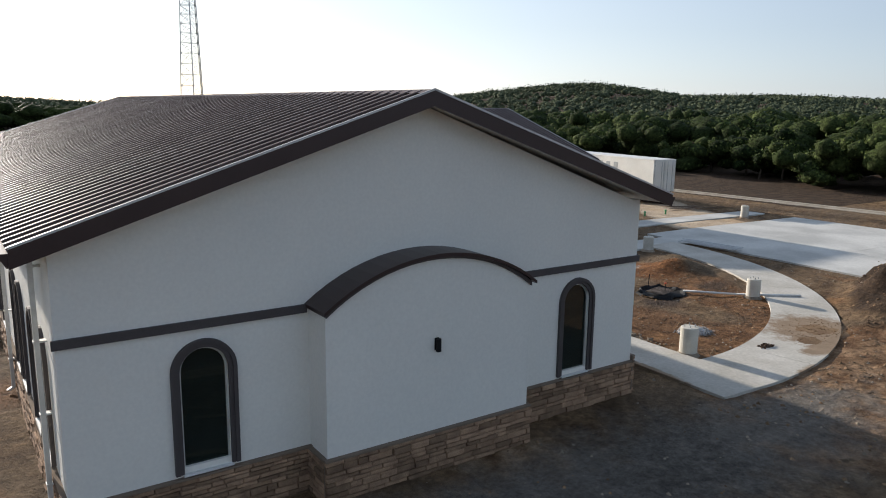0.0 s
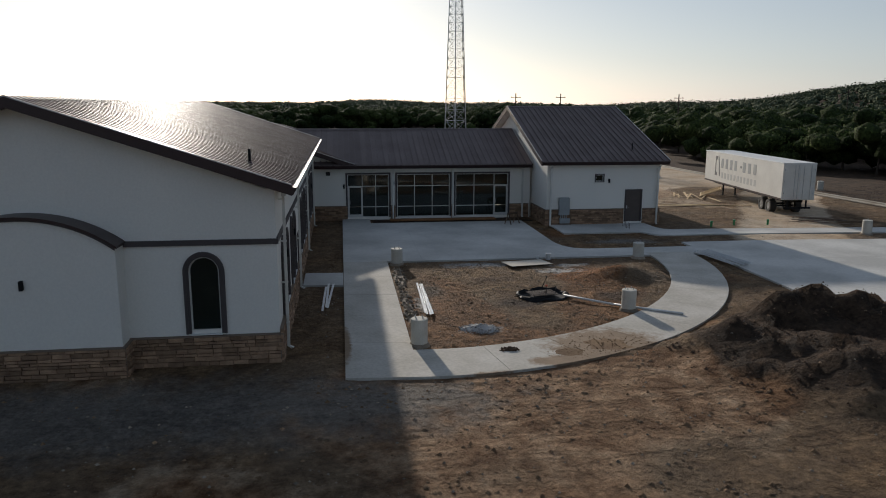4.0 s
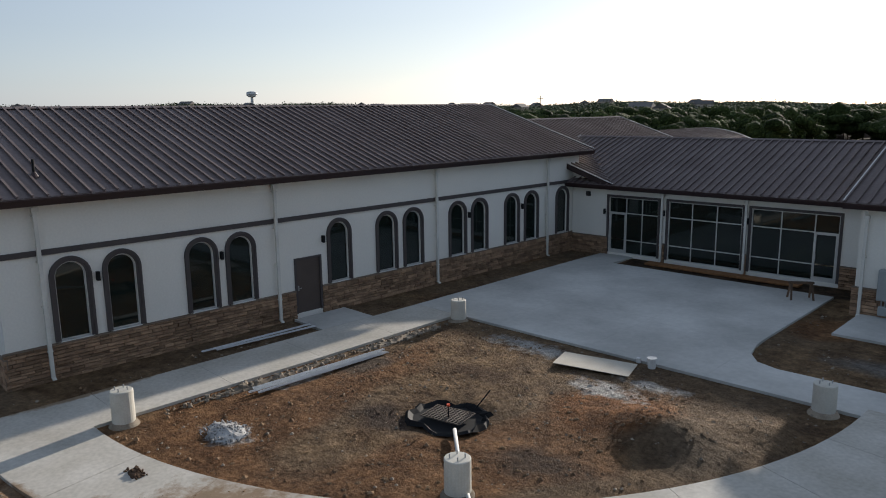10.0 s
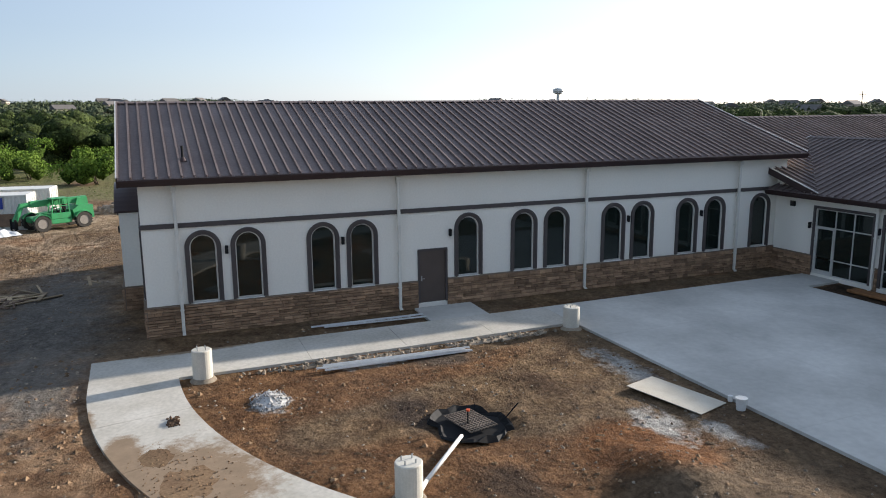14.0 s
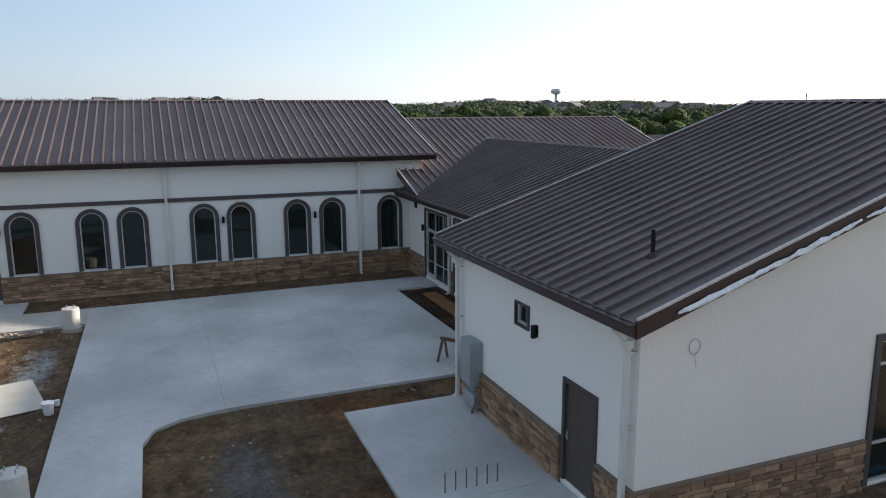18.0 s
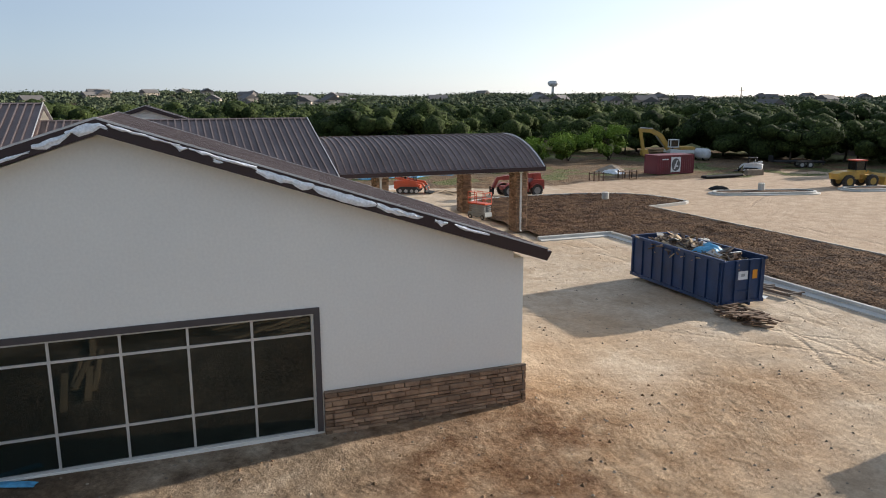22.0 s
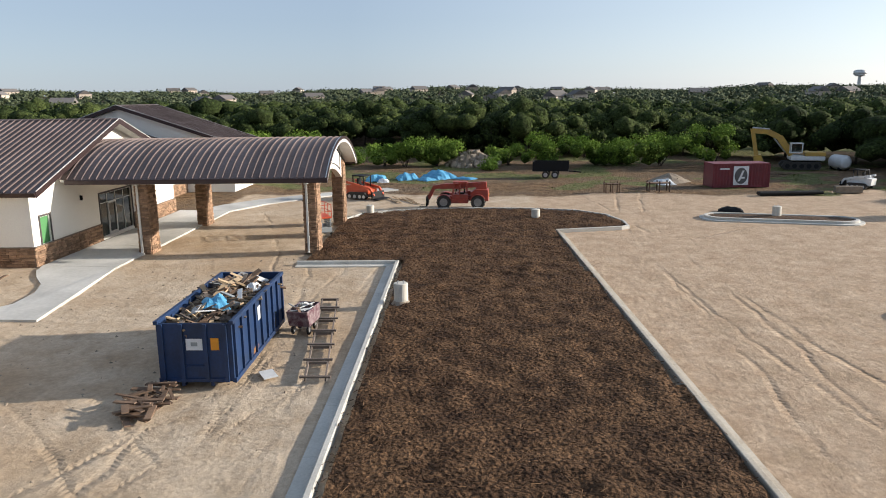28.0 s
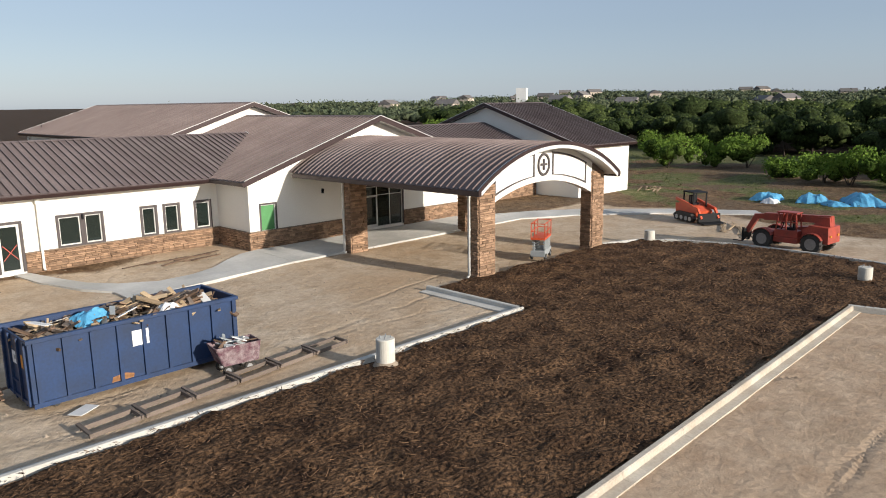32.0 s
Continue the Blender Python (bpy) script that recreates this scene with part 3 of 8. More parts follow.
gl.new(sep.outputs["Red"], edge_n.inputs[2])
north = gn.new("ShaderNodeSeparateXYZ")
gl.new(geo.outputs["Position"], north.inputs[0])
palec = gramp(north.outputs["Y"], 72.6, 73.4, palec, gramp(mid_n, 0.34, 0.66, (0.36, 0.252, 0.165), (0.48, 0.36, 0.25)))
palec = gramp(sep.outputs["Blue"], 0.12, 0.85, palec, gramp(mid_n, 0.34, 0.66, (0.25, 0.150, 0.078), (0.43, 0.30, 0.185)))
blotch = gnoise(0.5, 8, 0.72)
palec = gramp(blotch, 0.52, 0.70, palec, (0.33, 0.24, 0.155))
earth = gramp(edge_n.outputs[0], 0.68, 1.02, earth, palec)
grassc = gramp(mid_n, 0.36, 0.62, (0.090, 0.112, 0.036), (0.19, 0.172, 0.08))
edge_g = gn.new("ShaderNodeMath")
edge_g.operation = "MULTIPLY_ADD"
gl.new(mid_n, edge_g.inputs[0])
edge_g.inputs[1].default_value = 0.9
gl.new(sep.outputs["Green"], edge_g.inputs[2])
earth = gramp(edge_g.outputs[0], 0.8, 1.15, earth, grassc)
earth = gramp(att.outputs["Alpha"], 0.3, 0.8, earth, gramp(mid_n, 0.36, 0.64, (0.034, 0.023, 0.015), (0.088, 0.056, 0.035)))
speck = gn.new("ShaderNodeMapRange")
speck.inputs["From Min"].default_value, speck.inputs["From Max"].default_value = 0.25, 0.75
speck.inputs["To Min"].default_value, speck.inputs["To Max"].default_value = 0.22, 1.85
gl.new(fine_n, speck.inputs["Value"])
ghsv = gn.new("ShaderNodeHueSaturation")
gl.new(earth, ghsv.inputs["Color"])
gl.new(speck.outputs["Result"], ghsv.inputs["Value"])
gl.new(ghsv.outputs["Color"], gb.inputs["Base Color"])
gbump = gn.new("ShaderNodeBump")
gbump.inputs["Strength"].default_value, gbump.inputs["Distance"].default_value = 1.0, 0.2


def gmath(op, a, b=0.0, c=0.0):
    m = gn.new("ShaderNodeMath")
    m.operation = op
    for k, v in enumerate((a, b, c)):
        if isinstance(v, (int, float)):
            m.inputs[k].default_value = v
        else:
            gl.new(v, m.inputs[k])
    return m.outputs[0]


geo_xyz = gn.new("ShaderNodeSeparateXYZ")
gl.new(geo.outputs["Position"], geo_xyz.inputs[0])
# whitish powder and grout spilled on the earth
for px_, py_, sx_, sy_ in ((9.2, 13.5, 2.6, 0.8), (12.9, 11.9, 1.6, 0.8), (7.3, 2.7, 1.0, 0.7), (14.0, 13.0, 1.4, 0.5), (5.4, 6.5, 0.5, 1.6)):
    ex_, ey_ = gmath("DIVIDE", gmath("SUBTRACT", geo_xyz.outputs["X"], px_), sx_), gmath("DIVIDE", gmath("SUBTRACT", geo_xyz.outputs["Y"], py_), sy_)
    rad_ = gmath("SQRT", gmath("ADD", gmath("MULTIPLY", ex_, ex_), gmath("MULTIPLY", ey_, ey_)))
    earth = gramp(gmath("MULTIPLY_ADD", gnoise(1.7, 8, 0.7), -2.6, gmath("SUBTRACT", 2.15, rad_)), 0.0, 0.55, earth, (0.44, 0.42, 0.39))
# grey compacted gravel along the hall's south side and dark wet soil in the garden
for px_, py_, sx_, sy_, col_ in ((-4.5, -4.0, 11.5, 2.7, (0.178, 0.157, 0.134)), (3.0, -3.6, 3.6, 1.7, (0.19, 0.165, 0.138)), (9.6, 6.2, 1.5, 0.9, (0.075, 0.052, 0.038)), (14.2, 6.9, 1.3, 1.0, (0.080, 0.050, 0.032)), (9.0, 10.4, 1.6, 0.6, (0.095, 0.056, 0.032)), (6.0, 8.6, 0.7, 1.5, (0.110, 0.080, 0.058)), (19.2, 18.9, 2.6, 0.9, (0.21, 0.185, 0.16))):
    ex_, ey_ = gmath("DIVIDE", gmath("SUBTRACT", geo_xyz.outputs["X"], px_), sx_), gmath("DIVIDE", gmath("SUBTRACT", geo_xyz.outputs["Y"], py_), sy_)
    rad_ = gmath("SQRT", gmath("ADD", gmath("MULTIPLY", ex_, ex_), gmath("MULTIPLY", ey_, ey_)))
    earth = gramp(gmath("MULTIPLY_ADD", gnoise(0.8, 8, 0.7), -1.7, gmath("SUBTRACT", 1.95, rad_)), 0.0, 0.7, earth, col_)
gl.new(earth, ghsv.inputs["Color"])

# wheel ruts: pairs of lugged bands along wide arcs, broken up by noise
gsep = gn.new("ShaderNodeSeparateXYZ")
gl.new(geo.outputs["Position"], gsep.inputs[0])
wob = gnoise(0.35, 3)
worn = gnoise(0.11, 3)
ruts = None
RUTS = [(4, 193.0, 200, 0.85), (-14, 112, 120, 0.9), (20, 60, 71, 0.8), (5, 194.6, 200, 0.8), (6, -90.2, 87.5, 0.95), (14, 64, 71, 0.9), (5, 196.2, 200, 0.95), (8, -150.5, 145, 0.9), (0, 92.6, 100, 1.0), (55.8, 131.5, 80, 0.95), (20, 260.9, 200, 0.85), (18, -30.6, 90, 0.9), (60, 15, 57, 0.95), (0, -121, 199, 1.0), (6, 214, 136, 1.0), (5, 15.5, 8.6, 0.6), (13, 1.5, 8.0, 0.6), (-20, -55, 50, 0.95), (90, 40, 62, 1.0)]
for rx_, ry_, rr_, half_ in RUTS:
    dx_, dy_ = gmath("SUBTRACT", gsep.outputs["X"], rx_), gmath("SUBTRACT", gsep.outputs["Y"], ry_)
    dist_ = gmath("SQRT", gmath("ADD", gmath("MULTIPLY", dx_, dx_), gmath("MULTIPLY", dy_, dy_)))
    dist_ = gmath("MULTIPLY_ADD", wob, 0.9, dist_)
    off_ = gmath("SUBTRACT", gmath("ABSOLUTE", gmath("SUBTRACT", dist_, rr_ + 0.45)), half_)
    side_ = gmath("ABSOLUTE", off_)
    band_ = gmath("SUBTRACT", 1.0, gmath("SMOOTH_MIN", gmath("MULTIPLY", side_, 5.0), 1.0, 0.3))
    along_ = gmath("MULTIPLY", gmath("ARCTAN2", dy_, dx_), rr_)
    lug_ = gmath("MULTIPLY_ADD", gmath("SINE", gmath("MULTIPLY_ADD", side_, 14.0, gmath("MULTIPLY_ADD", wob, 30.0, gmath("MULTIPLY", along_, 26.0)))), 0.22, 0.7)
    one_ = gmath("MULTIPLY", band_, lug_)
    ruts = one_ if ruts is None else gmath("MAXIMUM", ruts, one_)
fade_ = gn.new("ShaderNodeMapRange")
fade_.inputs["From Min"].default_value, fade_.inputs["From Max"].default_value = 0.46, 0.60
south_ = gn.new("ShaderNodeMapRange")          # the busy track south of the hall keeps its treads
south_.inputs["From Min"].default_value, south_.inputs["From Max"].default_value = -1.5, -4.0
south_.inputs["To Min"].default_value, south_.inputs["To Max"].default_value = 0.0, 0.11
gl.new(gsep.outputs["Y"], south_.inputs["Value"])
gl.new(gmath("ADD", worn, south_.outputs["Result"]), fade_.inputs["Value"])
ruts = gmath("MULTIPLY", ruts, fade_.outputs["Result"])
lump_n = gnoise(2.4, 7, 0.62)
firm = gmath("MULTIPLY_ADD", sep.outputs["Red"], -0.82, 1.0)           # rolled crushed stone is smoother
relief = gmath("MULTIPLY", gmath("MULTIPLY_ADD", fine_n, 1.0, gmath("MULTIPLY", lump_n, 1.9)), firm)
ruts = gmath("MULTIPLY", ruts, gmath("MULTIPLY_ADD", gnoise(1.4, 5, 0.7), 1.6, 0.0))
relief = gmath("MULTIPLY_ADD", ruts, -0.45, relief)
gl.new(relief, gbump.inputs["Height"])
grain = gmath("MULTIPLY_ADD", gmath("SUBTRACT", speck.outputs["Result"], 1.03), gmath("MULTIPLY_ADD", firm, 0.75, 0.25), 1.03)
gl.new(gmath("MULTIPLY", grain, gmath("MULTIPLY_ADD", ruts, -0.20, gmath("MULTIPLY_ADD", gmath("SUBTRACT", lump_n, 0.5), gmath("MULTIPLY", firm, 1.5), 1.03))), ghsv.inputs["Value"])
gl.new(gbump.outputs["Normal"], gb.inputs["Normal"])
me.materials.append(GROUND)


# ---- slabs ----
def slab(shape, poly, thick=0.14, lift=0.0):
    n = len(poly)
    v = [(x, y, paved(x, y) + lift) for x, y in poly] + [(x, y, paved(x, y) - thick) for x, y in poly]
    shape.add(v, [tuple(range(n)), tuple(range(n, 2 * n))[::-1]] + [(i, (i + 1) % n, n + (i + 1) % n, n + i) for i in range(n)])


def grid_slabs(parent, x0, x1, y0, y1, nx_, ny_, gap=0.012, keep=lambda x, y: True, mat=CONCRETE):
    for i in range(nx_):
        for j in range(ny_):
            xa, xb = x0 + (x1 - x0) * i / nx_, x0 + (x1 - x0) * (i + 1) / nx_
            ya, yb = y0 + (y1 - y0) * j / ny_, y0 + (y1 - y0) * (j + 1) / ny_
            if keep((xa + xb) / 2, (ya + yb) / 2):
                s = Shape()
                slab(s, [(xa + gap, ya + gap), (xb - gap, ya + gap), (xb - gap, yb - gap), (xa + gap, yb - gap)])
                part("paving_slab", s, mat, parent)


plaza = thing("pavement", "pale broom-finished concrete paving of the courtyard", "paving", kind="structure")
grid_slabs(plaza, 2.05, 14.7, 14.62, 27.0, 3, 3, gap=0.003)
grid_slabs(plaza, 2.05, 4.0, 27.0, 29.0, 1, 1, gap=0.003)
s = Shape()
slab(s, [(14.7, 16.7), (16.1, 16.7), (15.4, 16.95), (14.95, 17.6), (14.75, 18.5), (14.7, 19.1)])
part("paving_slab", s, CONCRETE, plaza)
grid_slabs(plaza, 2.05, 4.38, -2.1, 14.62, 1, 5, gap=0.006, mat=WALK)
grid_slabs(plaza, 14.7, 22.5, 14.62, 16.7, 1, 1, gap=0.004)
grid_slabs(plaza, 22.5, 40.2, 2.5, 18.0, 3, 3, gap=0.006)
grid_slabs(plaza, 16.2, 21.4, 21.6, 24.95, 1, 1)
grid_slabs(plaza, 0.2, 2.05, 9.7, 12.2, 1, 1)
for k in range(9):
    a0, a1 = -90 + k * 10, -90 + (k + 1) * 10 - 0.05
    ring_o, ring_i = arc(*GARDEN_C, 17.3, a0, a1, 4), arc(*GARDEN_C, GARDEN_R, a0, a1, 4)
    s = Shape()
    slab(s, ring_o + ring_i[::-1])
    part("paving_slab", s, WALK, plaza)
side_walk = [(21.4, 21.6), (21.75, 20.9), (22.2, 20.45), (23.0, 20.25), (26.0, 20.3), (40, 20.5), (40, 22.3), (26.4, 22.2), (23.9, 22.2), (23.35, 22.5), (23.1, 23.2), (23.0, 24.95), (21.4, 24.95)]
s = Shape()
slab(s, side_walk)
part("paving_slab", s, CONCRETE, plaza)
# entrance walk and canopy floor on the north side
entry = thing("pavement_entry", "pale concrete entrance walk under the canopy", "paving", kind="structure")
s = Shape()
slab(s, [(12.9, 41.5), (12.3, 43.6), (11.6, 45.4), (10.6, 46.6), (9.0, 47.5), (7.2, 47.4), (5.8, 46.9), (4.6, 46.0), (3.4, 45.3), (2.3, 45.0), (2.3, 48.9), (11.4, 49.9), (11.4, 48.0), (12.3, 46.6), (13.2, 44.0), (13.6, 41.5)][::-1], lift=0.03)
part("paving_slab", s, CONCRETE, entry)
for xa, xb in ((2.28, -3.2), (-3.22, -11.4), (-11.42, -17.0)):
    s = Shape()
    slab(s, [(xb, 45.0), (xa, 45.0), (xa, 48.9), (xb, 48.9)], lift=0.03)
    part("paving_slab", s, CONCRETE, entry)
s = Shape()
slab(s, [(-17.02, 46.4), (-17.02, 48.9), (-21, 50.6), (-26, 55.0), (-30, 61.0), (-31.5, 59.8), (-28.4, 54.6), (-24, 49.4), (-20.5, 47.2)], lift=0.03)
part("paving_slab", s, CONCRETE, entry)

# tilled bed and its kerbs
bed_m = Shape()
bx, by = list(np.arange(-17.4, 39.9, 0.26)), list(np.arange(56.3, 78.3, 0.26))
idx = {}
for j, yy in enumerate(by):
    for i, xx in enumerate(bx):
        if in_poly(xx, yy, BED):
            idx[i, j] = len(bed_m.v)
            ridge_w = 0.012 * math.sin(yy * 5.2 + 0.8 * math.sin(xx * 0.35)) if xx > -6 else 0.0
            bed_m.v.append((xx, yy, 0.26 + ridge_w + 0.06 * bumps(xx, yy, 1.1) + 0.06 * bumps(xx, yy, 2.6, 3.0) + 0.11 * noise.noise((xx * 0.9 + yy * 0.25, yy * 2.9 - xx * 0.8, 8.0))))
for (i, j) in list(idx):
    q = [(i, j), (i + 1, j), (i + 1, j + 1), (i, j + 1)]
    if all(k in idx for k in q):
        bed_m.f.append(tuple(idx[k] for k in q))
tagged(new("mulch_bed", bed_m.mesh("mulch_bed", MULCH, True)), "dark brown tilled planting bed between concrete kerbs", "soil bed", kind="structure")


def kerb_line(name, pts, label, width=0.45, top=0.30, closed=False, mat=KERB):
    """A kerb with a gutter step, in cast lengths."""
    th = thing(name, label, "kerb", kind="structure")
    n = len(pts)
    for i in range(n if closed else n - 1):
        a, b = Vector(pts[i]), Vector(pts[(i + 1) % n])
        d = (b - a).length
        m = max(1, round(d / 3.0))
        side = Vector((-(b - a).y, (b - a).x)).normalized()
        for k in range(m):
            p, q = a + (b - a) * (k / m), a + (b - a) * ((k + 1) / m)
            cut = (b - a).normalized() * 0.006
            p, q = p + cut, q - cut
            s = Shape()
            prof = [(0.0, -0.1), (0.0, top - 0.02), (0.02, top), (0.15, top), (0.18, top - 0.03), (0.20, 0.13), (width, 0.11), (width, -0.1)]
            v = [(p.x + side.x * u, p.y + side.y * u, z) for u, z in prof] + [(q.x + side.x * u, q.y + side.y * u, z) for u, z in prof]
            c = len(prof)
            s.add(v, [tuple(range(c)), tuple(range(c, 2 * c))[::-1]] + [(t_, (t_ + 1) % c, c + (t_ + 1) % c, c + t_) for t_ in range(c)])
            part("kerb_length", s, mat, th)
    return th


kerb_line("kerb", [(31.8, 63.6), (1.4, 63.6), (1.4, 58.2)], "pale new concrete kerb along the planting bed", width=0.62)
kerb_line("kerb", [(37.2, 73.8), (39.2, 66.0), (39.6, 60.5), (38.6, 58.1), (36.5, 56.7), (34.2, 56.4), (32.6, 57.1), (31.9, 58.4), (31.8, 63.6)], "pale concrete kerb round the bed's east end")
kerb_line("kerb", [(-7.3, 73.0), (37.2, 73.8)], "dusty concrete kerb between planting bed and parking lot", mat=DIRTY_KERB)
kerb_line("kerb", [(-13.2, 77.5), (-10.6, 78.1), (-8.7, 78.0), (-8.3, 77.4), (-7.3, 73.0)][::-1], "pale concrete kerb round the nose of the planting bed")
kerb_line("kerb", [(-12.2, 58.6), (-14.8, 59.6), (-16.1, 61.5), (-17.0, 64.4), (-17.1, 68.6), (-16.6, 72.6), (-15.5, 75.6), (-13.2, 77.5)], "pale curved concrete kerb behind the planting bed", width=0.32)


def island(cx, cy, lx, ly, yaw):
    """A planting island: a rounded kerb ring with soil."""
    th = thing("parking_island", "rounded concrete kerb island filled with dark soil", "kerb island", pose(cx, cy, 0, 0, 0, yaw), "parking islands")
    r = ly / 2
    ring = [(lx / 2 - r + x, y) for x, y in arc(0, 0, r, -90, 90, 10)] + [(-lx / 2 + r + x, y) for x, y in arc(0, 0, r, 90, 270, 10)]
    inner = [(x * (lx - 0.5) / lx, y * (ly - 0.5) / ly) for x, y in ring]
    gut = [(x * (lx + 0.6) / lx, y * (ly + 0.6) / ly) for x, y in ring]
    n = len(ring)
    s = Shape()
    loops = [[(x, y, 0.0) for x, y in gut], [(x, y, 0.14) for x, y in gut], [(x, y, 0.16) for x, y in ring], [(x * 0.995, y * 0.995, 0.31) for x, y in ring], [(x, y, 0.31) for x, y in inner], [(x, y, 0.1) for x, y in inner]]
    s.v = [p for lp in loops for p in lp]
    s.f = [(k * n + i, k * n + (i + 1) % n, (k + 1) * n + (i + 1) % n, (k + 1) * n + i) for k in range(5) for i in range(n)]
    part("kerb_ring", s, KERB, th)
    soil = Shape()
    soil.v = [(x, y, 0.24) for x, y in inner] + [(0.5 * x, 0.5 * y, 0.33) for x, y in inner] + [(0, 0, 0.36)]
    soil.f = [(i, (i + 1) % n, n + (i + 1) % n, n + i) for i in range(n)] + [(n + i, n + (i + 1) % n, 2 * n) for i in range(n)]
    part("soil", soil, SOIL, th, "dark soil")


island(-11.6, 89.0, 10.0, 2.6, 75)
island(-9.4, 102.5, 9.5, 2.6, 75)
island(12.2, 88.0, 8.0, 2.6, 75)
island(32.5, 87.2, 13.0, 12.6, 0)
island(32.5, 108.2, 13.0, 15.5, 90)
kerb_line("kerb", [(46.7, 131.0), (46.6, 104.0), (46.1, 84.0), (46.1, 64.0), (46.9, 50.0), (48.2, 30.0), (49.5, 10.0)][::-1], "dusty concrete kerb along the wooded side of the site", mat=DIRTY_KERB)


# ---- building kit ----
def shifted(shape, m):
    shape.v = [tuple(m @ Vector(p)) for p in shape.v]
    return shape


def arch_pts(uc, r, z, n=14):
    return [(uc + r * math.cos(math.pi * (1 - i / n)), z + r * math.sin(math.pi * i / n)) for i in range(n + 1)]


def inside_outline(x, y, poly):
    hit, n = False, len(poly)
    for i in range(n):
        (xa, ya), (xb, yb) = poly[i], poly[(i + 1) % n]
        if (ya > y) != (yb > y) and x < (xb - xa) * (y - ya) / (yb - ya) + xa:
            hit = not hit
    return hit


def wall(name, th, m, length, z0, z1, openings=(), thick=0.3, gable=None, label="white stucco wall"):
    """A wall in its own frame: u to the right seen from outside, inwards +y. openings: (u0, u1, z0, z1, arched). gable: outline above z1."""
    outer = [(0, z0), (length, z0), (length, z1)] + ([p for p in gable if p[1] > z1 + 1e-6] if gable else []) + [(0, z1)]
    holes = []
    for a, b, lo, hi, arched in openings:
        r = (b - a) / 2
        holes.append([(a, lo), (b, lo)] + (arch_pts((a + b) / 2, r, hi - r)[::-1] if arched else [(b, hi), (a, hi)]))
    pts, edges = [], []
    for lp in [outer] + holes:
        k = len(pts)
        pts += [Vector(p) for p in lp]
        edges += [(k + i, k + (i + 1) % len(lp)) for i in range(len(lp))]
    cv, _, cf, *_ = delaunay_2d_cdt(pts, edges, [], 0, 1e-5)
    faces = []
    for f in cf:
        cx, cy = sum(cv[i][0] for i in f) / len(f), sum(cv[i][1] for i in f) / len(f)
        if inside_outline(cx, cy, outer) and not any(inside_outline(cx, cy, h) for h in holes):
            faces.append(tuple(f))
    n = len(cv)
    s = Shape()
    s.v = [(p[0], 0.0, p[1]) for p in cv] + [(p[0], thick, p[1]) for p in cv]
    count = {}
    for f in faces:
        for i in range(len(f)):
            e = (f[i], f[(i + 1) % len(f)])
            count[tuple(sorted(e))] = count.get(tuple(sorted(e)), 0) + 1
    s.f = faces + [tuple(n + i for i in f[::-1]) for f in faces] + [(a, b, n + b, n + a) for (a, b), c in count.items() if c == 1]
    return part(name, shifted(s, m), STUCCO, th, label)


def local_part(name, shape, mat, parent, m, label="", smooth=False):
    ob = part(name, shape, mat, parent, label, smooth)
    ob.matrix_local = m
    return ob


STONES = []
for k in range(10):
    rnd = random.Random(k)
    s = Shape()
    j = lambda a: rnd.uniform(-a, a)
    f = [(0.0 + j(.02), 0.03 + j(.03)), (1 + j(.02), 0.03 + j(.03)), (1 + j(.02), 0.97 + j(.03)), (0.0 + j(.02), 0.97 + j(.03))]
    c = [(0.05, 0.14), (0.95, 0.14), (0.95, 0.86), (0.05, 0.86)]
    s.v = [(p[0], 0, p[1]) for p in f] + [(p[0], -0.7 + j(.12), p[1]) for p in f] + [(p[0], -1 + j(.1), p[1]) for p in c]
    s.f = [(0, 1, 5, 4), (1, 2, 6, 5), (2, 3, 7, 6), (3, 0, 4, 7), (4, 5, 9, 8), (5, 6, 10, 9), (6, 7, 11, 10), (7, 4, 8, 11), (8, 9, 10, 11)]
    STONES.append(s)
STONE_MESH = []


def stones(th, m, u0, u1, z0, z1, seed, single=0, cap=True, gaps=()):
    """Ledge-stone facing on a wall: rows of uneven strips. single: how many are objects of their own; the rest is one part."""
    if not STONE_MESH:
        STONE_MESH.extend(s.mesh("stone", STONE) for s in STONES)
    rnd = random.Random(seed)
    spans, u = [], u0
    for a, b in sorted(gaps):
        if a > u:
            spans.append((u, a))
        u = b
    if u1 > u:
        spans.append((u, u1))
    rest, made = Shape(), 0
    face = None
    for a, b in spans:
        back = Shape()
        if cap:
            back.prism([(0.0, z0), (-0.03, z0), (-0.03, z1), (-0.10, z1), (-0.10, z1 + 0.045), (0.0, z1 + 0.045)], "x", a, b)
        else:
            back.box(a, b, -0.03, 0.0, z0, z1)
        face = part("stone_base", shifted(back, m), MORTAR, th, "brown ledge-stone base course")
        z = z0
        while z < z1 - 0.03:
            h = min(rnd.choice((0.075, 0.10, 0.10, 0.13, 0.16)), z1 - z)
            if z1 - z - h < 0.05:
                h = z1 - z
            u = a - rnd.uniform(0, 0.2)
            while u < b - 0.02:
                w = rnd.uniform(0.22, 0.62)
                ua, ub = max(u, a), min(u + w, b)
                if b - ub < 0.1:
                    ub = b
                d = rnd.uniform(0.05, 0.10)
                k = rnd.randrange(10)
                mm = m @ Matrix.Translation((ua + 0.004, -0.025, z + 0.004)) @ Matrix.Diagonal((ub - ua - 0.008, d, h - 0.008, 1))
                if made < single:
                    ob = new("stone", STONE_MESH[k])
                    ob.parent, ob.matrix_local = face, mm
                    made += 1
                else:
                    rest.add([mm @ Vector(p) for p in STONES[k].v], STONES[k].f)
                u = ub if ub == b else u + w
            z += h
    if rest.v:
        part("stone_facing", rest, STONE, face, kind="stuff")
    return face


ARCH_W, ARCH_Z0, ARCH_TOP = 0.93, 1.40, 3.88
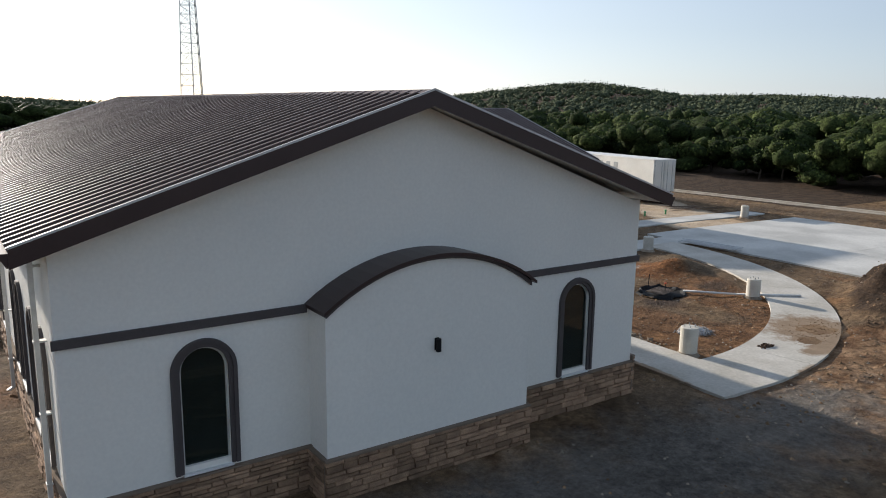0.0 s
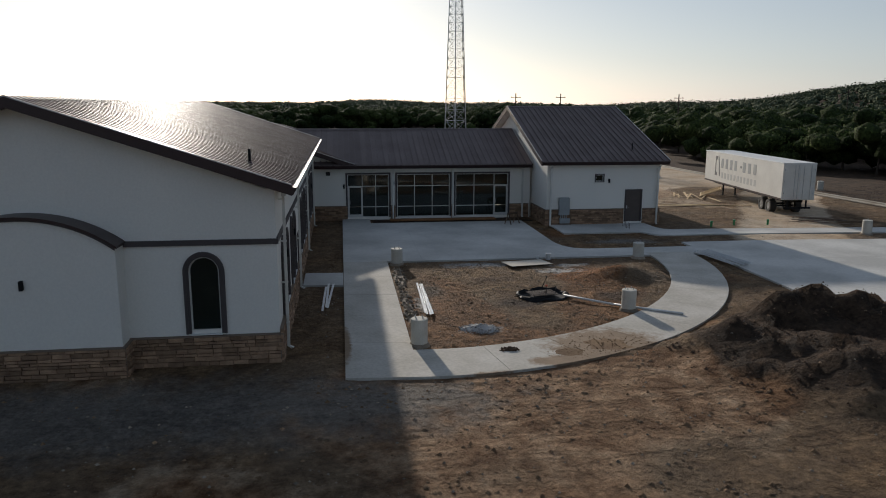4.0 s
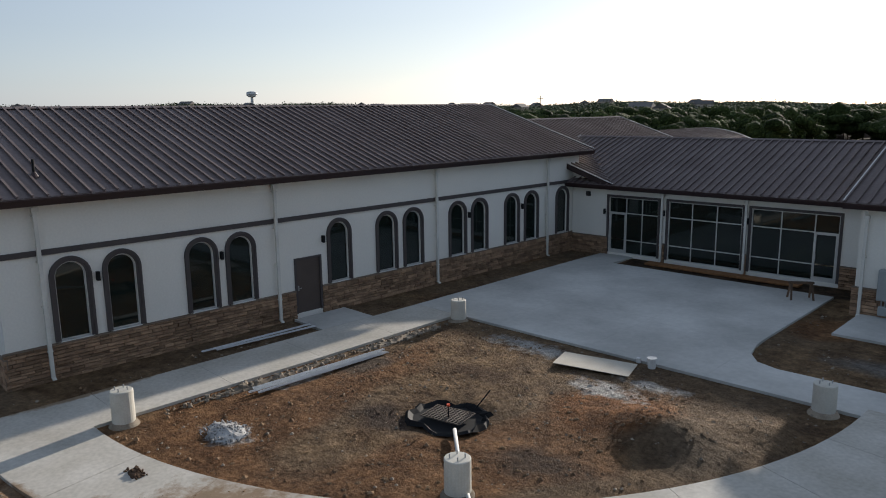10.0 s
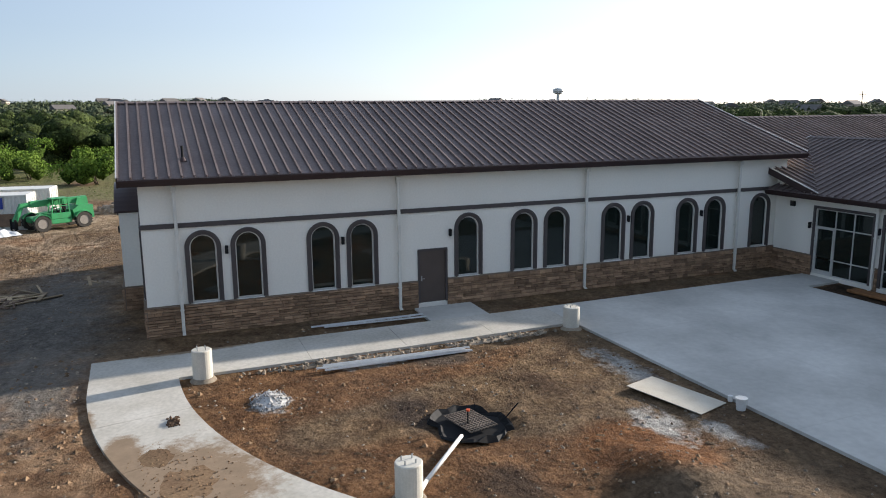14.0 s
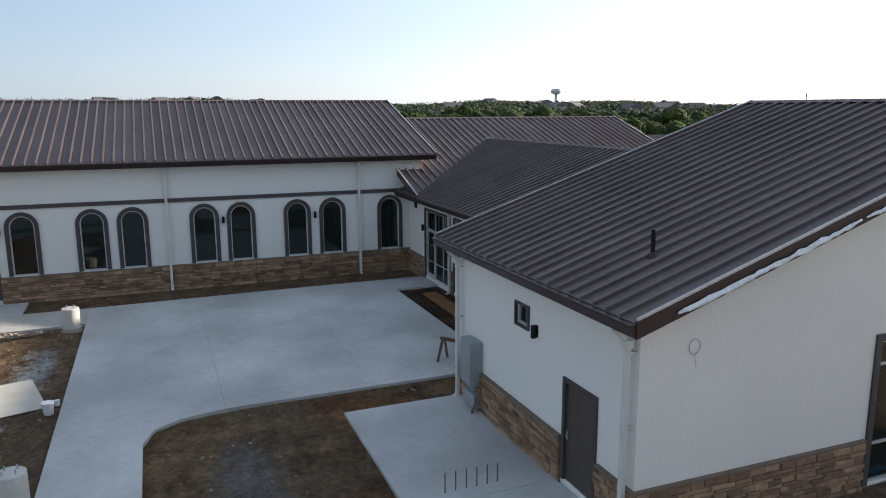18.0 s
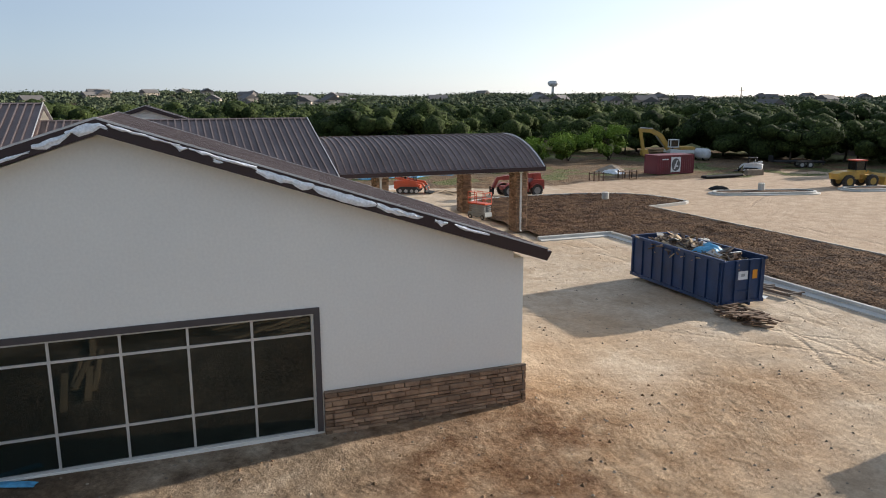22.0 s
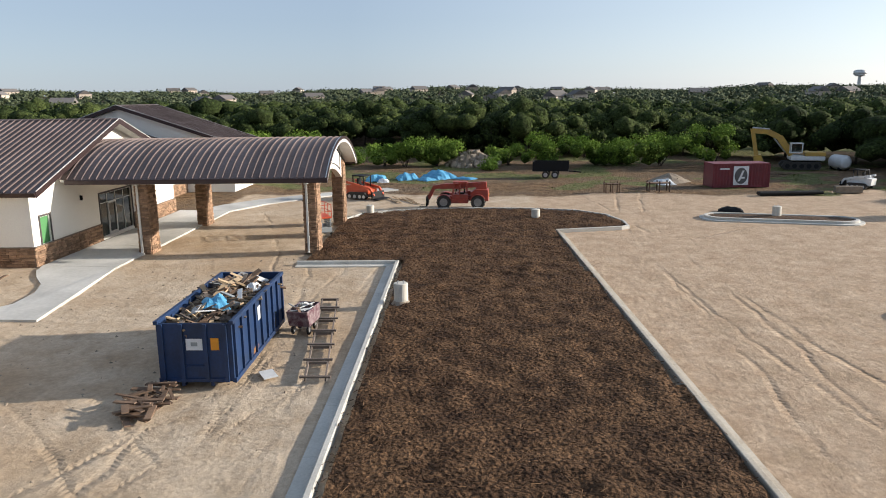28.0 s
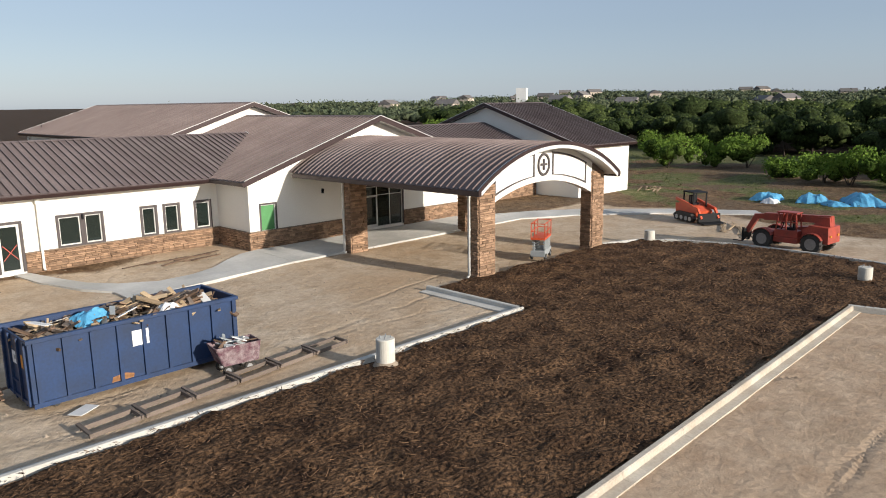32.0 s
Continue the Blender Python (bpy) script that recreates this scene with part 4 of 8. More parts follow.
ARCH_CACHE = {}


def arched_window(th, m, uc, z_off=0.0):
    """Arched window in a wall frame: dark moulded surround, pale frame, sill and pane."""
    if not ARCH_CACHE:
        r, z0, zs = ARCH_W / 2, ARCH_Z0, ARCH_TOP - ARCH_W / 2
        def loop(rr, zb):
            return [(-rr, zb)] + [(p[0], p[1]) for p in arch_pts(0, rr, zs, 16)] + [(rr, zb)]
        s = Shape()
        s.band(loop(r, z0), loop(r + 0.085, z0), "y", -0.05, 0.0)
        s.band(loop(r + 0.085, z0), loop(r + 0.165, z0), "y", -0.08, 0.0)
        ARCH_CACHE["surround"] = s.mesh("surround", TRIM)
        s = Shape()
        s.band(loop(r - 0.045, z0 + 0.05), loop(r, z0), "y", 0.05, 0.12)
        s.box(-r, r, 0.05, 0.12, z0, z0 + 0.05)
        ARCH_CACHE["window_frame"] = s.mesh("window_frame", ALU)
        s = Shape()
        s.box(-r - 0.02, r + 0.02, -0.09, 0.12, z0 - 0.05, z0, 0.01)
        ARCH_CACHE["window_sill"] = s.mesh("window_sill", WHITE_METAL)
        s = Shape()
        s.prism(loop(r - 0.04, z0 + 0.045), "y", 0.075, 0.09)
        ARCH_CACHE["pane"] = s.mesh("pane", GLASS)
        s = Shape()
        lp = loop(r + 0.02, z0)
    top = new("window", ARCH_CACHE["surround"])
    top.parent, top.matrix_local = th, m @ Matrix.Translation((uc, 0, z_off))
    tagged(top, label="arched window with dark brown moulded surround")
    for key in ("window_frame", "window_sill", "pane"):
        ob = new(key, ARCH_CACHE[key])
        ob.parent = top
        if key == "pane":
            ob.visible_shadow = False
    return top


def square_window(th, m, u0, u1, z0, z1, cols=1, rows=(), trim=0.12, frame_w=0.05, label="window with dark brown surround", door=None, trim_bottom=True, pane_mat=None):
    """A framed window or shop front in a wall frame. rows: heights of the transoms. cols: number, or the mullions' places."""
    s = Shape()
    zb = z0 - (trim if trim_bottom else 0)
    if trim:
        s.box(u0 - trim, u0, -0.05, 0.02, zb, z1 + trim).box(u1, u1 + trim, -0.05, 0.02, zb, z1 + trim).box(u0, u1, -0.05, 0.02, z1, z1 + trim)
        if trim_bottom:
            s.box(u0, u1, -0.05, 0.02, z0 - trim, z0)
    else:
        s.box(u0, u1, 0.0, 0.02, z1 - 0.02, z1)
    top = part("window", shifted(s, m), TRIM, th, label)
    us = [u0 + (u1 - u0) * i / cols for i in range(1, cols)] if isinstance(cols, int) else list(cols)
    fr = Shape()
    fw = frame_w
    fr.box(u0, u0 + fw, 0.04, 0.14, z0, z1).box(u1 - fw, u1, 0.04, 0.14, z0, z1)
    fr.box(u0 + fw, u1 - fw, 0.04, 0.14, z1 - fw, z1).box(u0 + fw, u1 - fw, 0.04, 0.14, z0, z0 + fw)
    for a in us:
        fr.box(a - fw / 2, a + fw / 2, 0.05, 0.13, z0 + fw, z1 - fw)
    edges = [u0 + fw / 2] + us + [u1 - fw / 2]
    for a, b in zip(edges, edges[1:]):
        for z in rows:
            if not (door and door[0] - 0.1 < (a + b) / 2 < door[1] + 0.1 and z < door[2] - 0.1):
                fr.box(a + fw / 2, b - fw / 2, 0.055, 0.125, z - fw / 2, z + fw / 2)
    part("window_frame", shifted(fr, m), ALU, top, "pale aluminium frame")
    zs = [z0 + fw / 2] + list(rows) + [z1 - fw / 2]
    for a, b in zip(edges, edges[1:]):
        for za, zc in zip(zs, zs[1:]):
            g = Shape().box(a + fw / 2, b - fw / 2, 0.085, 0.095, za + fw / 2, zc - fw / 2)
            ob = part("pane", shifted(g, m), pane_mat or GLASS, top)
            ob.visible_shadow = False
    if door:
        hd = Shape().cyl(m @ Vector((door[0] + 0.12, -0.02, z0 + 0.95)), m @ Vector((door[0] + 0.12, -0.02, z0 + 1.25)), 0.015, n=8)
        fr2 = Shape()
        w = 0.09
        fr2.box(door[0], door[0] + w, 0.02, 0.07, z0, door[2]).box(door[1] - w, door[1], 0.02, 0.07, z0, door[2]).box(door[0] + w, door[1] - w, 0.02, 0.07, door[2] - w, door[2]).box(door[0] + w, door[1] - w, 0.02, 0.07, z0, z0 + 0.2)
        part("glass_door", shifted(fr2, m), ALU, top, "aluminium glass door leaf")
        part("door_handle", hd, STEEL, top)
    return top


def steel_door(th, m, u0, u1, z0, z1):
    """A painted steel door with its frame, in a wall frame."""
    s = Shape()
    s.box(u0, u0 + 0.09, -0.05, 0.12, z0, z1).box(u1 - 0.09, u1, -0.05, 0.12, z0, z1).box(u0 + 0.09, u1 - 0.09, -0.05, 0.12, z1 - 0.09, z1)
    top = part("door", shifted(s, m), TRIM, th, "dark brown steel door, shut")
    part("door_leaf", shifted(Shape().box(u0 + 0.09, u1 - 0.09, 0.02, 0.07, z0, z1 - 0.09, 0.004), m), DOOR, top)
    s = Shape().box(u0 + 0.14, u0 + 0.19, -0.015, 0.02, z0 + 0.92, z0 + 1.12)
    s.box(u0 + 0.15, u0 + 0.28, -0.05, -0.03, z0 + 1.0, z0 + 1.025).box(u0 + 0.155, u0 + 0.175, -0.05, 0.0, z0 + 1.0, z0 + 1.025)
    part("door_handle", shifted(s, m), STEEL, top)
    return top


def wall_light(m, u, z):
    th = thing("wall_light", "small black wall light fixed to white stucco", "wall light", m @ Matrix.Translation((u, 0, z)), "wall lights")
    part("backplate", Shape().box(-0.05, 0.05, -0.02, 0.0, -0.14, 0.14, 0.006), BLACK, th)
    part("body", Shape().cyl((0, -0.09, -0.15), (0, -0.09, 0.13), 0.06, n=12).box(-0.02, 0.02, -0.06, -0.02, -0.03, 0.03), BLACK, th)
    return th


def downspout(th, m, u, z0, z1, off=0.10):
    s = Shape()
    s.box(u - 0.055, u + 0.055, -0.11 - off, -0.02 - off, z0 + 0.1, z1 - 0.25, 0.008)
    s.prism([(-0.11 - off, z0 + 0.1), (-0.02 - off, z0 + 0.1), (-0.16 - off, z0), (-0.24 - off, z0 + 0.03)], "x", u - 0.055, u + 0.055)
    s.prism([(-0.11 - off, z1 - 0.25), (-0.02 - off, z1 - 0.25), (-0.40, z1), (-0.50, z1)], "x", u - 0.055, u + 0.055)
    s.box(u - 0.10, u + 0.10, -0.17 - off, -0.01 - off, z1 - 0.34, z1 - 0.2)
    top = part("downspout", shifted(s, m), GUTTER, th, "cream square downspout")
    b = Shape()
    for z in np.arange(z0 + 0.9, z1 - 0.4, 1.4):
        b.box(u - 0.075, u + 0.075, -0.125 - off, -0.005, z, z + 0.03)
    part("bracket", shifted(b, m), GUTTER, top)
    return top


def roof_slope(th, e0, e1, rise_to, pitch_len, label="", width=0.41):
    """Standing-seam panels. e0, e1: ends of the eave line; rise_to: a vector up the slope; its length is the panel's."""
    e0, e1, up = Vector(e0), Vector(e1), Vector(rise_to)
    along = (e1 - e0).normalized()
    nrm = along.cross(up).normalized()
    if nrm.z < 0:
        nrm = -nrm
    m = Matrix((along, up.normalized(), nrm)).transposed().to_4x4()
    L, n = up.length, max(1, round((e1 - e0).length / width))
    w = (e1 - e0).length / n
    s = Shape()
    s.box(0.0, w, 0, L, -0.012, 0.0)
    s.box(-0.009, 0.009, 0, L, 0.0, 0.056)
    s.box(-0.036, 0.036, 0, L, 0.056, 0.078)
    mesh = s.mesh("roof_panel", ROOF)
    for i in range(n):
        ob = new("roof_panel", mesh)
        ob.parent = th
        ob.matrix_local = Matrix.Translation(e0 + along * (w * i)) @ m
    return n


def gable_roof(th, ridge_axis, c, half, lo, hi, z_eave, z_ridge, soffit=WHITE_METAL, rough_rake=False):
    """Two slopes with deck, fascias, rakes and ridge cap. ridge along x or y at c; half: eave distance; lo..hi along the ridge."""
    d = z_ridge - z_eave
    if ridge_axis == "y":
        P = lambda a, b, z: (a, b, z)
    else:
        P = lambda a, b, z: (b, a, z)
    for sgn in (1, -1):
        roof_slope(th, P(c + sgn * half, lo, z_eave), P(c + sgn * half, hi, z_eave), P(-sgn * half, 0, d), 0)
    t = 0.16
    deck = [(c - half + 0.05, z_eave - 0.03 - t), (c + half - 0.05, z_eave - 0.03 - t), (c + half - 0.05, z_eave - 0.03), (c, z_ridge - 0.03), (c - half + 0.05, z_eave - 0.03)]
    low = [(c - half + 0.05, z_eave - 0.03 - t), (c, z_ridge - 0.03 - t), (c + half - 0.05, z_eave - 0.03 - t), (c + half - 0.05, z_eave - 0.03), (c, z_ridge - 0.03), (c - half + 0.05, z_eave - 0.03)]
    ax = ridge_axis
    s = Shape()
    for k in ((0, 1, 4, 5), (1, 2, 3, 4)):
        s.prism([low[i] for i in k], ax, lo + 0.03, hi - 0.03)
    part("roof_deck", s, soffit, th, "cream boarded soffit")
    for sgn in (1, -1):
        a = c + sgn * half
        f = Shape().prism([(a, z_eave - 0.25), (a + sgn * 0.03, z_eave - 0.25), (a + sgn * 0.14, z_eave - 0.06), (a + sgn * 0.14, z_eave - 0.015), (a, z_eave - 0.015)], ax, lo - 0.02, hi + 0.02)
        part("gutter", f, FASCIA, th, "dark brown metal gutter")
        for end, off in ((lo, -1), (hi, 1)):
            r = Shape()
            y0, y1 = (end - 0.05, end) if off < 0 else (end, end + 0.05)
            r.prism([(a, z_eave - 0.27), (c, z_ridge - 0.27), (c, z_ridge + 0.05), (a, z_eave + 0.05)], ax, y0, y1)
            part("rake_board", r, FASCIA, th, "dark brown metal rake board")
            r2 = Shape()
            y0, y1 = (end - 0.065, end - 0.02) if off < 0 else (end + 0.02, end + 0.065)
            r2.prism([(a, z_eave + 0.05), (c, z_ridge + 0.05), (c, z_ridge + 0.095), (a, z_eave + 0.095)], ax, y0, y1)
            part("rake_trim", r2, GLINT_METAL, th, "light grey metal rake edge, paled for sun glint")
    cap = Shape().prism([(c - 0.2, z_ridge - 0.005), (c, z_ridge + 0.075), (c + 0.2, z_ridge - 0.005), (c, z_ridge + 0.05)], ax, lo - 0.03, hi + 0.03)
    part("ridge_cap", cap, ROOF, th)


def roof_vent(x, y, z, h=0.5):
    th = thing("roof_vent", "dark vent pipe standing on the metal roof", "vent pipe", pose(x, y, z), "roof vents")
    part("pipe", Shape().cyl((0, 0, -0.1), (0, 0, h), 0.045, n=10), BLACK, th)
    part("boot", Shape().cyl((0, 0, -0.06), (0, 0, 0.1), 0.16, 0.06, n=12), FASCIA, th)


def wall_frame(x, y, ang):
    return pose(x, y, 0, 0, 0, ang)


# ---- chapel hall ----
hall = thing("chapel_hall", "white stucco hall with arched windows and dark metal gable roof", "building")
HW, HE, HS, HN = -14.6, 0.0, -0.3, 29.6
HRX, HEAVE, HRIDGE = -7.3, 5.98, 8.58
mS, mE, mN, mW = wall_frame(HW, HS, 0), wall_frame(HE, HS, 90), wall_frame(HE, HN, 180), wall_frame(HW, HN, -90)
def arch_open(us):
    return [(u - ARCH_W / 2, u + ARCH_W / 2, ARCH_Z0, ARCH_TOP, True) for u in us]
east_u = [y - HS for y in (1.72, 3.31, 6.10, 7.65, 12.20, 14.81, 16.41, 19.36, 20.95, 23.50, 25.16, 28.0)]
south_u = [-12.12 - HW, -2.27 - HW]
gable_s = [(0, 5.85), (14.6, 5.85), (14.6, 5.87), (7.3, 8.37), (0, 5.87)]
wall("wall", hall, mE, HN - HS, 0.0, 5.87, arch_open(east_u) + [(9.95 - HS, 11.25 - HS, 0.42, 2.66, False)])
wall("wall", hall, mS @ Matrix.Translation((0.3, 0, 0)), 14.0, 0.0, 5.85, [(a - 0.3, b - 0.3, c, d, e) for a, b, c, d, e in arch_open(south_u)], gable=[(p[0] - 0.3 if 0 < p[0] < 14.6 else (0 if p[0] == 0 else 14.0), p[1]) for p in gable_s])
wall("wall", hall, mN @ Matrix.Translation((0.3, 0, 0)), 14.0, 0.0, 5.85, gable=[(0, 5.85), (14.0, 5.85), (14.0, 5.87), (7.0, 8.37), (0, 5.87)])
wall("wall", hall, mW, HN - HS, 0.0, 5.87, arch_open([HN - HS - u for u in east_u]))
part("hall_floor", Shape().box(HW + 0.3, HE - 0.3, HS + 0.3, HN - 0.3, 0.2, 0.42), CONCRETE, hall)
gable_roof(hall, "y", HRX, 7.88, -0.88, 30.2, HEAVE, HRIDGE)
for u in east_u:
    arched_window(hall, mE, u)
    arched_window(hall, mW, HN - HS - u)
for u in south_u:
    arched_window(hall, mS, u, -0.12)
steel_door(hall, mE, 9.95 - HS, 11.25 - HS, 0.42, 2.66)
stones(hall, mE, -0.10, HN - HS - 0.6, 0.05, 1.33, 11, 200, gaps=[(9.95 - HS, 11.25 - HS)])
# belt course
belt = Shape().box(0, 29.3, -0.06, 0, 4.17, 4.34)
part("belt_course", shifted(belt, mE), TRIM, hall, "dark brown belt course")
for a, b in ((-0.06, 4.6), (10.0, 14.66)):
    part("belt_course", shifted(Shape().box(a, b, -0.06, 0, 4.13, 4.30), mS), TRIM, hall, "dark brown belt course")
# projecting apse bay on the south gable, with a segmental metal cap
BX0, BX1, BY = -9.95, -4.62, -1.1
bcx, brise = (BX0 + BX1) / 2, 0.92
bR = ((BX1 - BX0) ** 2 / 4 + brise ** 2) / (2 * brise)
bz0 = 4.28
barc = [(bcx + bR * math.sin(a), bz0 + brise - bR + bR * math.cos(a)) for a in np.linspace(-math.asin((BX1 - BX0) / 2 / bR), math.asin((BX1 - BX0) / 2 / bR), 19)]
s = Shape()
for (xa, za), (xb, zb) in zip(barc, barc[1:]):
    s.prism([(xa, 0.0), (xb, 0.0), (xb, zb), (xa, za)], "y", BY, HS)
part("bay_wall", s, STUCCO, hall, "white stucco apse bay", weld=True)
outer = [(bcx + (x - bcx) * 1.03, z + 0.035) for x, z in barc]
inner = [(bcx + (x - bcx) * 1.03, z - 0.04) for x, z in barc]
part("bay_roof", Shape().band(inner, outer, "y", BY - 0.14, HS), FASCIA, hall, "dark brown metal arched cap", weld=True)
part("bay_trim", Shape().band([(x, z - 0.10) for x, z in barc], barc, "y", BY - 0.05, BY), TRIM, hall, weld=True)
stones(hall, wall_frame(BX0, BY, 0), -0.08, BX1 - BX0 + 0.08, -0.05, 1.15, 12, 90)
stones(hall, wall_frame(BX0, HS, -90), 0.0, HS - BY, -0.05, 1.15, 13, 0)
stones(hall, wall_frame(BX1, BY, 90), 0.0, HS - BY, -0.05, 1.15, 14, 0)
stones(hall, mS, -0.1, BX0 - HW, -0.05, 1.17, 15, 0)
stones(hall, mS, BX1 - HW, 14.7, -0.05, 1.17, 16, 60)
stones(hall, mW, 0, 29.9, 0.0, 1.3, 17, 0)
for y in (0.86, 9.13, 17.82, 26.45):
    downspout(hall, mE, y - HS, 0.28, 5.85)
    downspout(hall, mW, HN - y, 0.28, 5.85)
for y in (2.53, 6.87, 11.37, 20.16, 24.33):
    wall_light(mE, y - HS, 3.28)
wall_light(wall_frame(BX0, BY, 0), -7.3 - BX0, 3.2)
roof_vent(-0.9, 1.3, HEAVE + 0.53)

# ---- lobby ----
lobby = thing("lobby_building", "white stucco lobby with stone base and dark metal gable roof", "building")
LW, LE, LS, LN = -16.7, 2.3, 29.0, 44.7
LRX, LEAVE, LRIDGE = -6.97, 4.23, 7.58
lE, lN, lS, lW = wall_frame(LE, 41.2, 90), wall_frame(LE, LN, 180), wall_frame(0.0, LS, 0), wall_frame(LW, LN, -90)
wall("wall", lobby, lE, LN - 41.2, 0.0, 4.1)
lobby_gable = [(0, 4.0), (19, 4.0), (19, 4.25), (9.5, 7.36), (0, 4.25)]
wall("wall", lobby, lN @ Matrix.Translation((0.3, 0, 0)), 18.4, 0.0, 4.0, [(0.45, 1.42, 1.25, 2.77, False), (7.0, 11.4, 0.40, 3.1, False)], gable=[(0, 4.0), (18.4, 4.0), (18.4, 4.35), (9.2, 7.36), (0, 4.35)])
wall("wall", lobby, lW, LN - LS, 0.0, 4.1)
wall("wall", lobby, lS @ Matrix.Translation((0.05, 0, 0)), 2.25, 0.0, 4.2, gable=[(0, 4.2), (2.25, 4.2), (2.25, 4.3), (0, 5.0)])
part("lobby_floor", Shape().box(LW + 0.3, 2.0, HN + 0.1, LN - 0.3, 0.2, 0.40), CONCRETE, lobby)
gable_roof(lobby, "y", LRX, 9.95, 28.45, 45.5, LEAVE, LRIDGE)
square_window(lobby, lN, 0.75, 1.72, 1.25, 2.77, 1, trim=0.09, label="window opening filled with green sheathing", pane_mat=GREENWRAP)
square_window(lobby, lN, 7.3, 11.7, 0.40, 3.1, 4, (2.5,), trim=0.1, door=(8.4, 9.5, 2.5), label="aluminium glazed entrance", trim_bottom=False)
stones(lobby, lE, 0.0, LN - 41.2 + 0.1, 0.1, 1.25, 21, 60)
stones(lobby, lN, -0.1, 7.2, 0.1, 1.25, 22, 120)
stones(lobby, lN, 11.8, 19.1, 0.1, 1.25, 23, 60)
stones(lobby, lS, 0.02, 2.42, 0.1, 1.25, 24, 0)
wall_light(lN, 5.1, 3.2)
wall_light(lS, 2.2, 2.7)
vent = thing("wall_vent", "small dark square vent in white stucco", "vent", lS @ Matrix.Translation((1.1, 0, 3.6)))
part("frame", Shape().box(-0.15, 0.15, -0.04, 0.0, -0.13, 0.13, 0.008), BLACK, vent)
for k in range(4):
    part("louvre", Shape().box(-0.12, 0.12, -0.06, -0.04, -0.10 + k * 0.055, -0.07 + k * 0.055), TRIM, vent)
roof_vent(-0.2, 37.5, 5.35, 0.25)

# ---- link wings ----
def link(side):
    """The lower wing between lobby and classroom block; side 1 east, -1 its mirror in the west."""
    th = thing("link_wing", "low white stucco wing with shop-front glazing and metal roof", "building", group="link wings")
    X = lambda x: x if side > 0 else -13.0 - x
    x0, x1 = sorted((X(2.3), X(15.8)))
    ms, mn = wall_frame(x0, 29.0, 0), wall_frame(x1, 41.2, 180)
    bays = [(2.45, 5.40), (5.98, 9.82), (10.25, 14.15)]
    W_ = [(2.85, 3.70), (4.80, 5.56), (6.14, 6.86), (9.08, 9.90), (10.15, 11.20)]
    if side > 0:
        su = [(a - x0, b - x0) for a, b in bays]
        nu = [(x1 - b, x1 - a) for a, b in W_]
        wall("wall", th, ms, x1 - x0, 0.0, 4.1, [(a, b, 0.45, 3.53, False) for a, b in su])
        wall("wall", th, mn, x1 - x0, 0.0, 4.0, [(a, b, 1.38, 2.85, False) for a, b in nu] + [(x1 - 14.03, x1 - 13.03, 0.36, 2.78, False)])
        square_window(th, ms, *su[0], 0.45, 3.53, [3.50 - x0, 4.45 - x0], (1.2, 2.68), door=(2.5 - x0, 3.5 - x0, 2.68), trim_bottom=False, label="aluminium shop-front window with glass door")
        square_window(th, ms, *su[1], 0.45, 3.53, [7.25 - x0, 8.54 - x0], (1.2, 2.68), trim_bottom=False, label="aluminium shop-front window")
        square_window(th, ms, *su[2], 0.45, 3.53, [11.62 - x0, 13.1 - x0], (1.2, 2.68), door=(13.1 - x0, 14.1 - x0, 2.68), trim_bottom=False, label="aluminium shop-front window with glass door")
        for a, b in nu:
            square_window(th, mn, a, b, 1.38, 2.85, 1, trim=0.13, frame_w=0.06)
        square_window(th, mn, x1 - 14.03, x1 - 13.03, 0.36, 2.78, 1, trim=0.13, frame_w=0.13, trim_bottom=False, label="white glazed door with dark surround")
        tape = Shape()
        tape.beam(mn @ Vector((x1 - 13.85, 0.03, 1.0)), mn @ Vector((x1 - 13.2, 0.03, 1.75)), 0.01, 0.04).beam(mn @ Vector((x1 - 13.85, 0.025, 1.75)), mn @ Vector((x1 - 13.2, 0.025, 1.0)), 0.01, 0.04)
        part("tape_cross", tape, RED, th, "red tape cross on the door")
        stones(th, ms, 5.54 - x0, 5.84 - x0, 0.1, 1.25, 31, 12, cap=True)
        stones(th, ms, 9.94 - x0, 10.13 - x0, 0.1, 1.25, 32, 8, cap=True)
        stones(th, ms, 14.28 - x0, 15.7 - x0, 0.1, 1.25, 33, 0)
        stones(th, mn, 0.0, x1 - 2.4, 0.1, 1.25, 34, 150, gaps=[(x1 - 14.16, x1 - 12.9)])
        for u in (5.69, 10.04):
            downspout(th, ms, u - x0, 0.3, 4.1)
        downspout(th, ms, 15.2 - x0, 0.3, 4.1)
        downspout(th, mn, x1 - 12.15, 0.3, 4.05)
        for u in (5.62, 9.98):
            wall_light(ms, u + 0.12 - x0, 2.9)
        wall_light(mn, x1 - 10.03, 2.8)
    else:
        wall("wall", th, ms, x1 - x0, 0.0, 4.1)
        wall("wall", th, mn, x1 - x0, 0.0, 4.0)
        stones(th, mn, 0.0, x1 - x0, 0.1, 1.25, 35, 0)
    part("link_floor", Shape().box(x0, x1, 29.3, 40.9, 0.2, 0.44), CONCRETE, th)
    ridge_lo, ridge_hi = (-3.5, 15.75) if side > 0 else (X(15.75), X(-3.5))
    gable_roof(th, "x", 35.1, 6.75, ridge_lo, ridge_hi, 4.23, 6.50)
    return th


link(1)
link(-1)


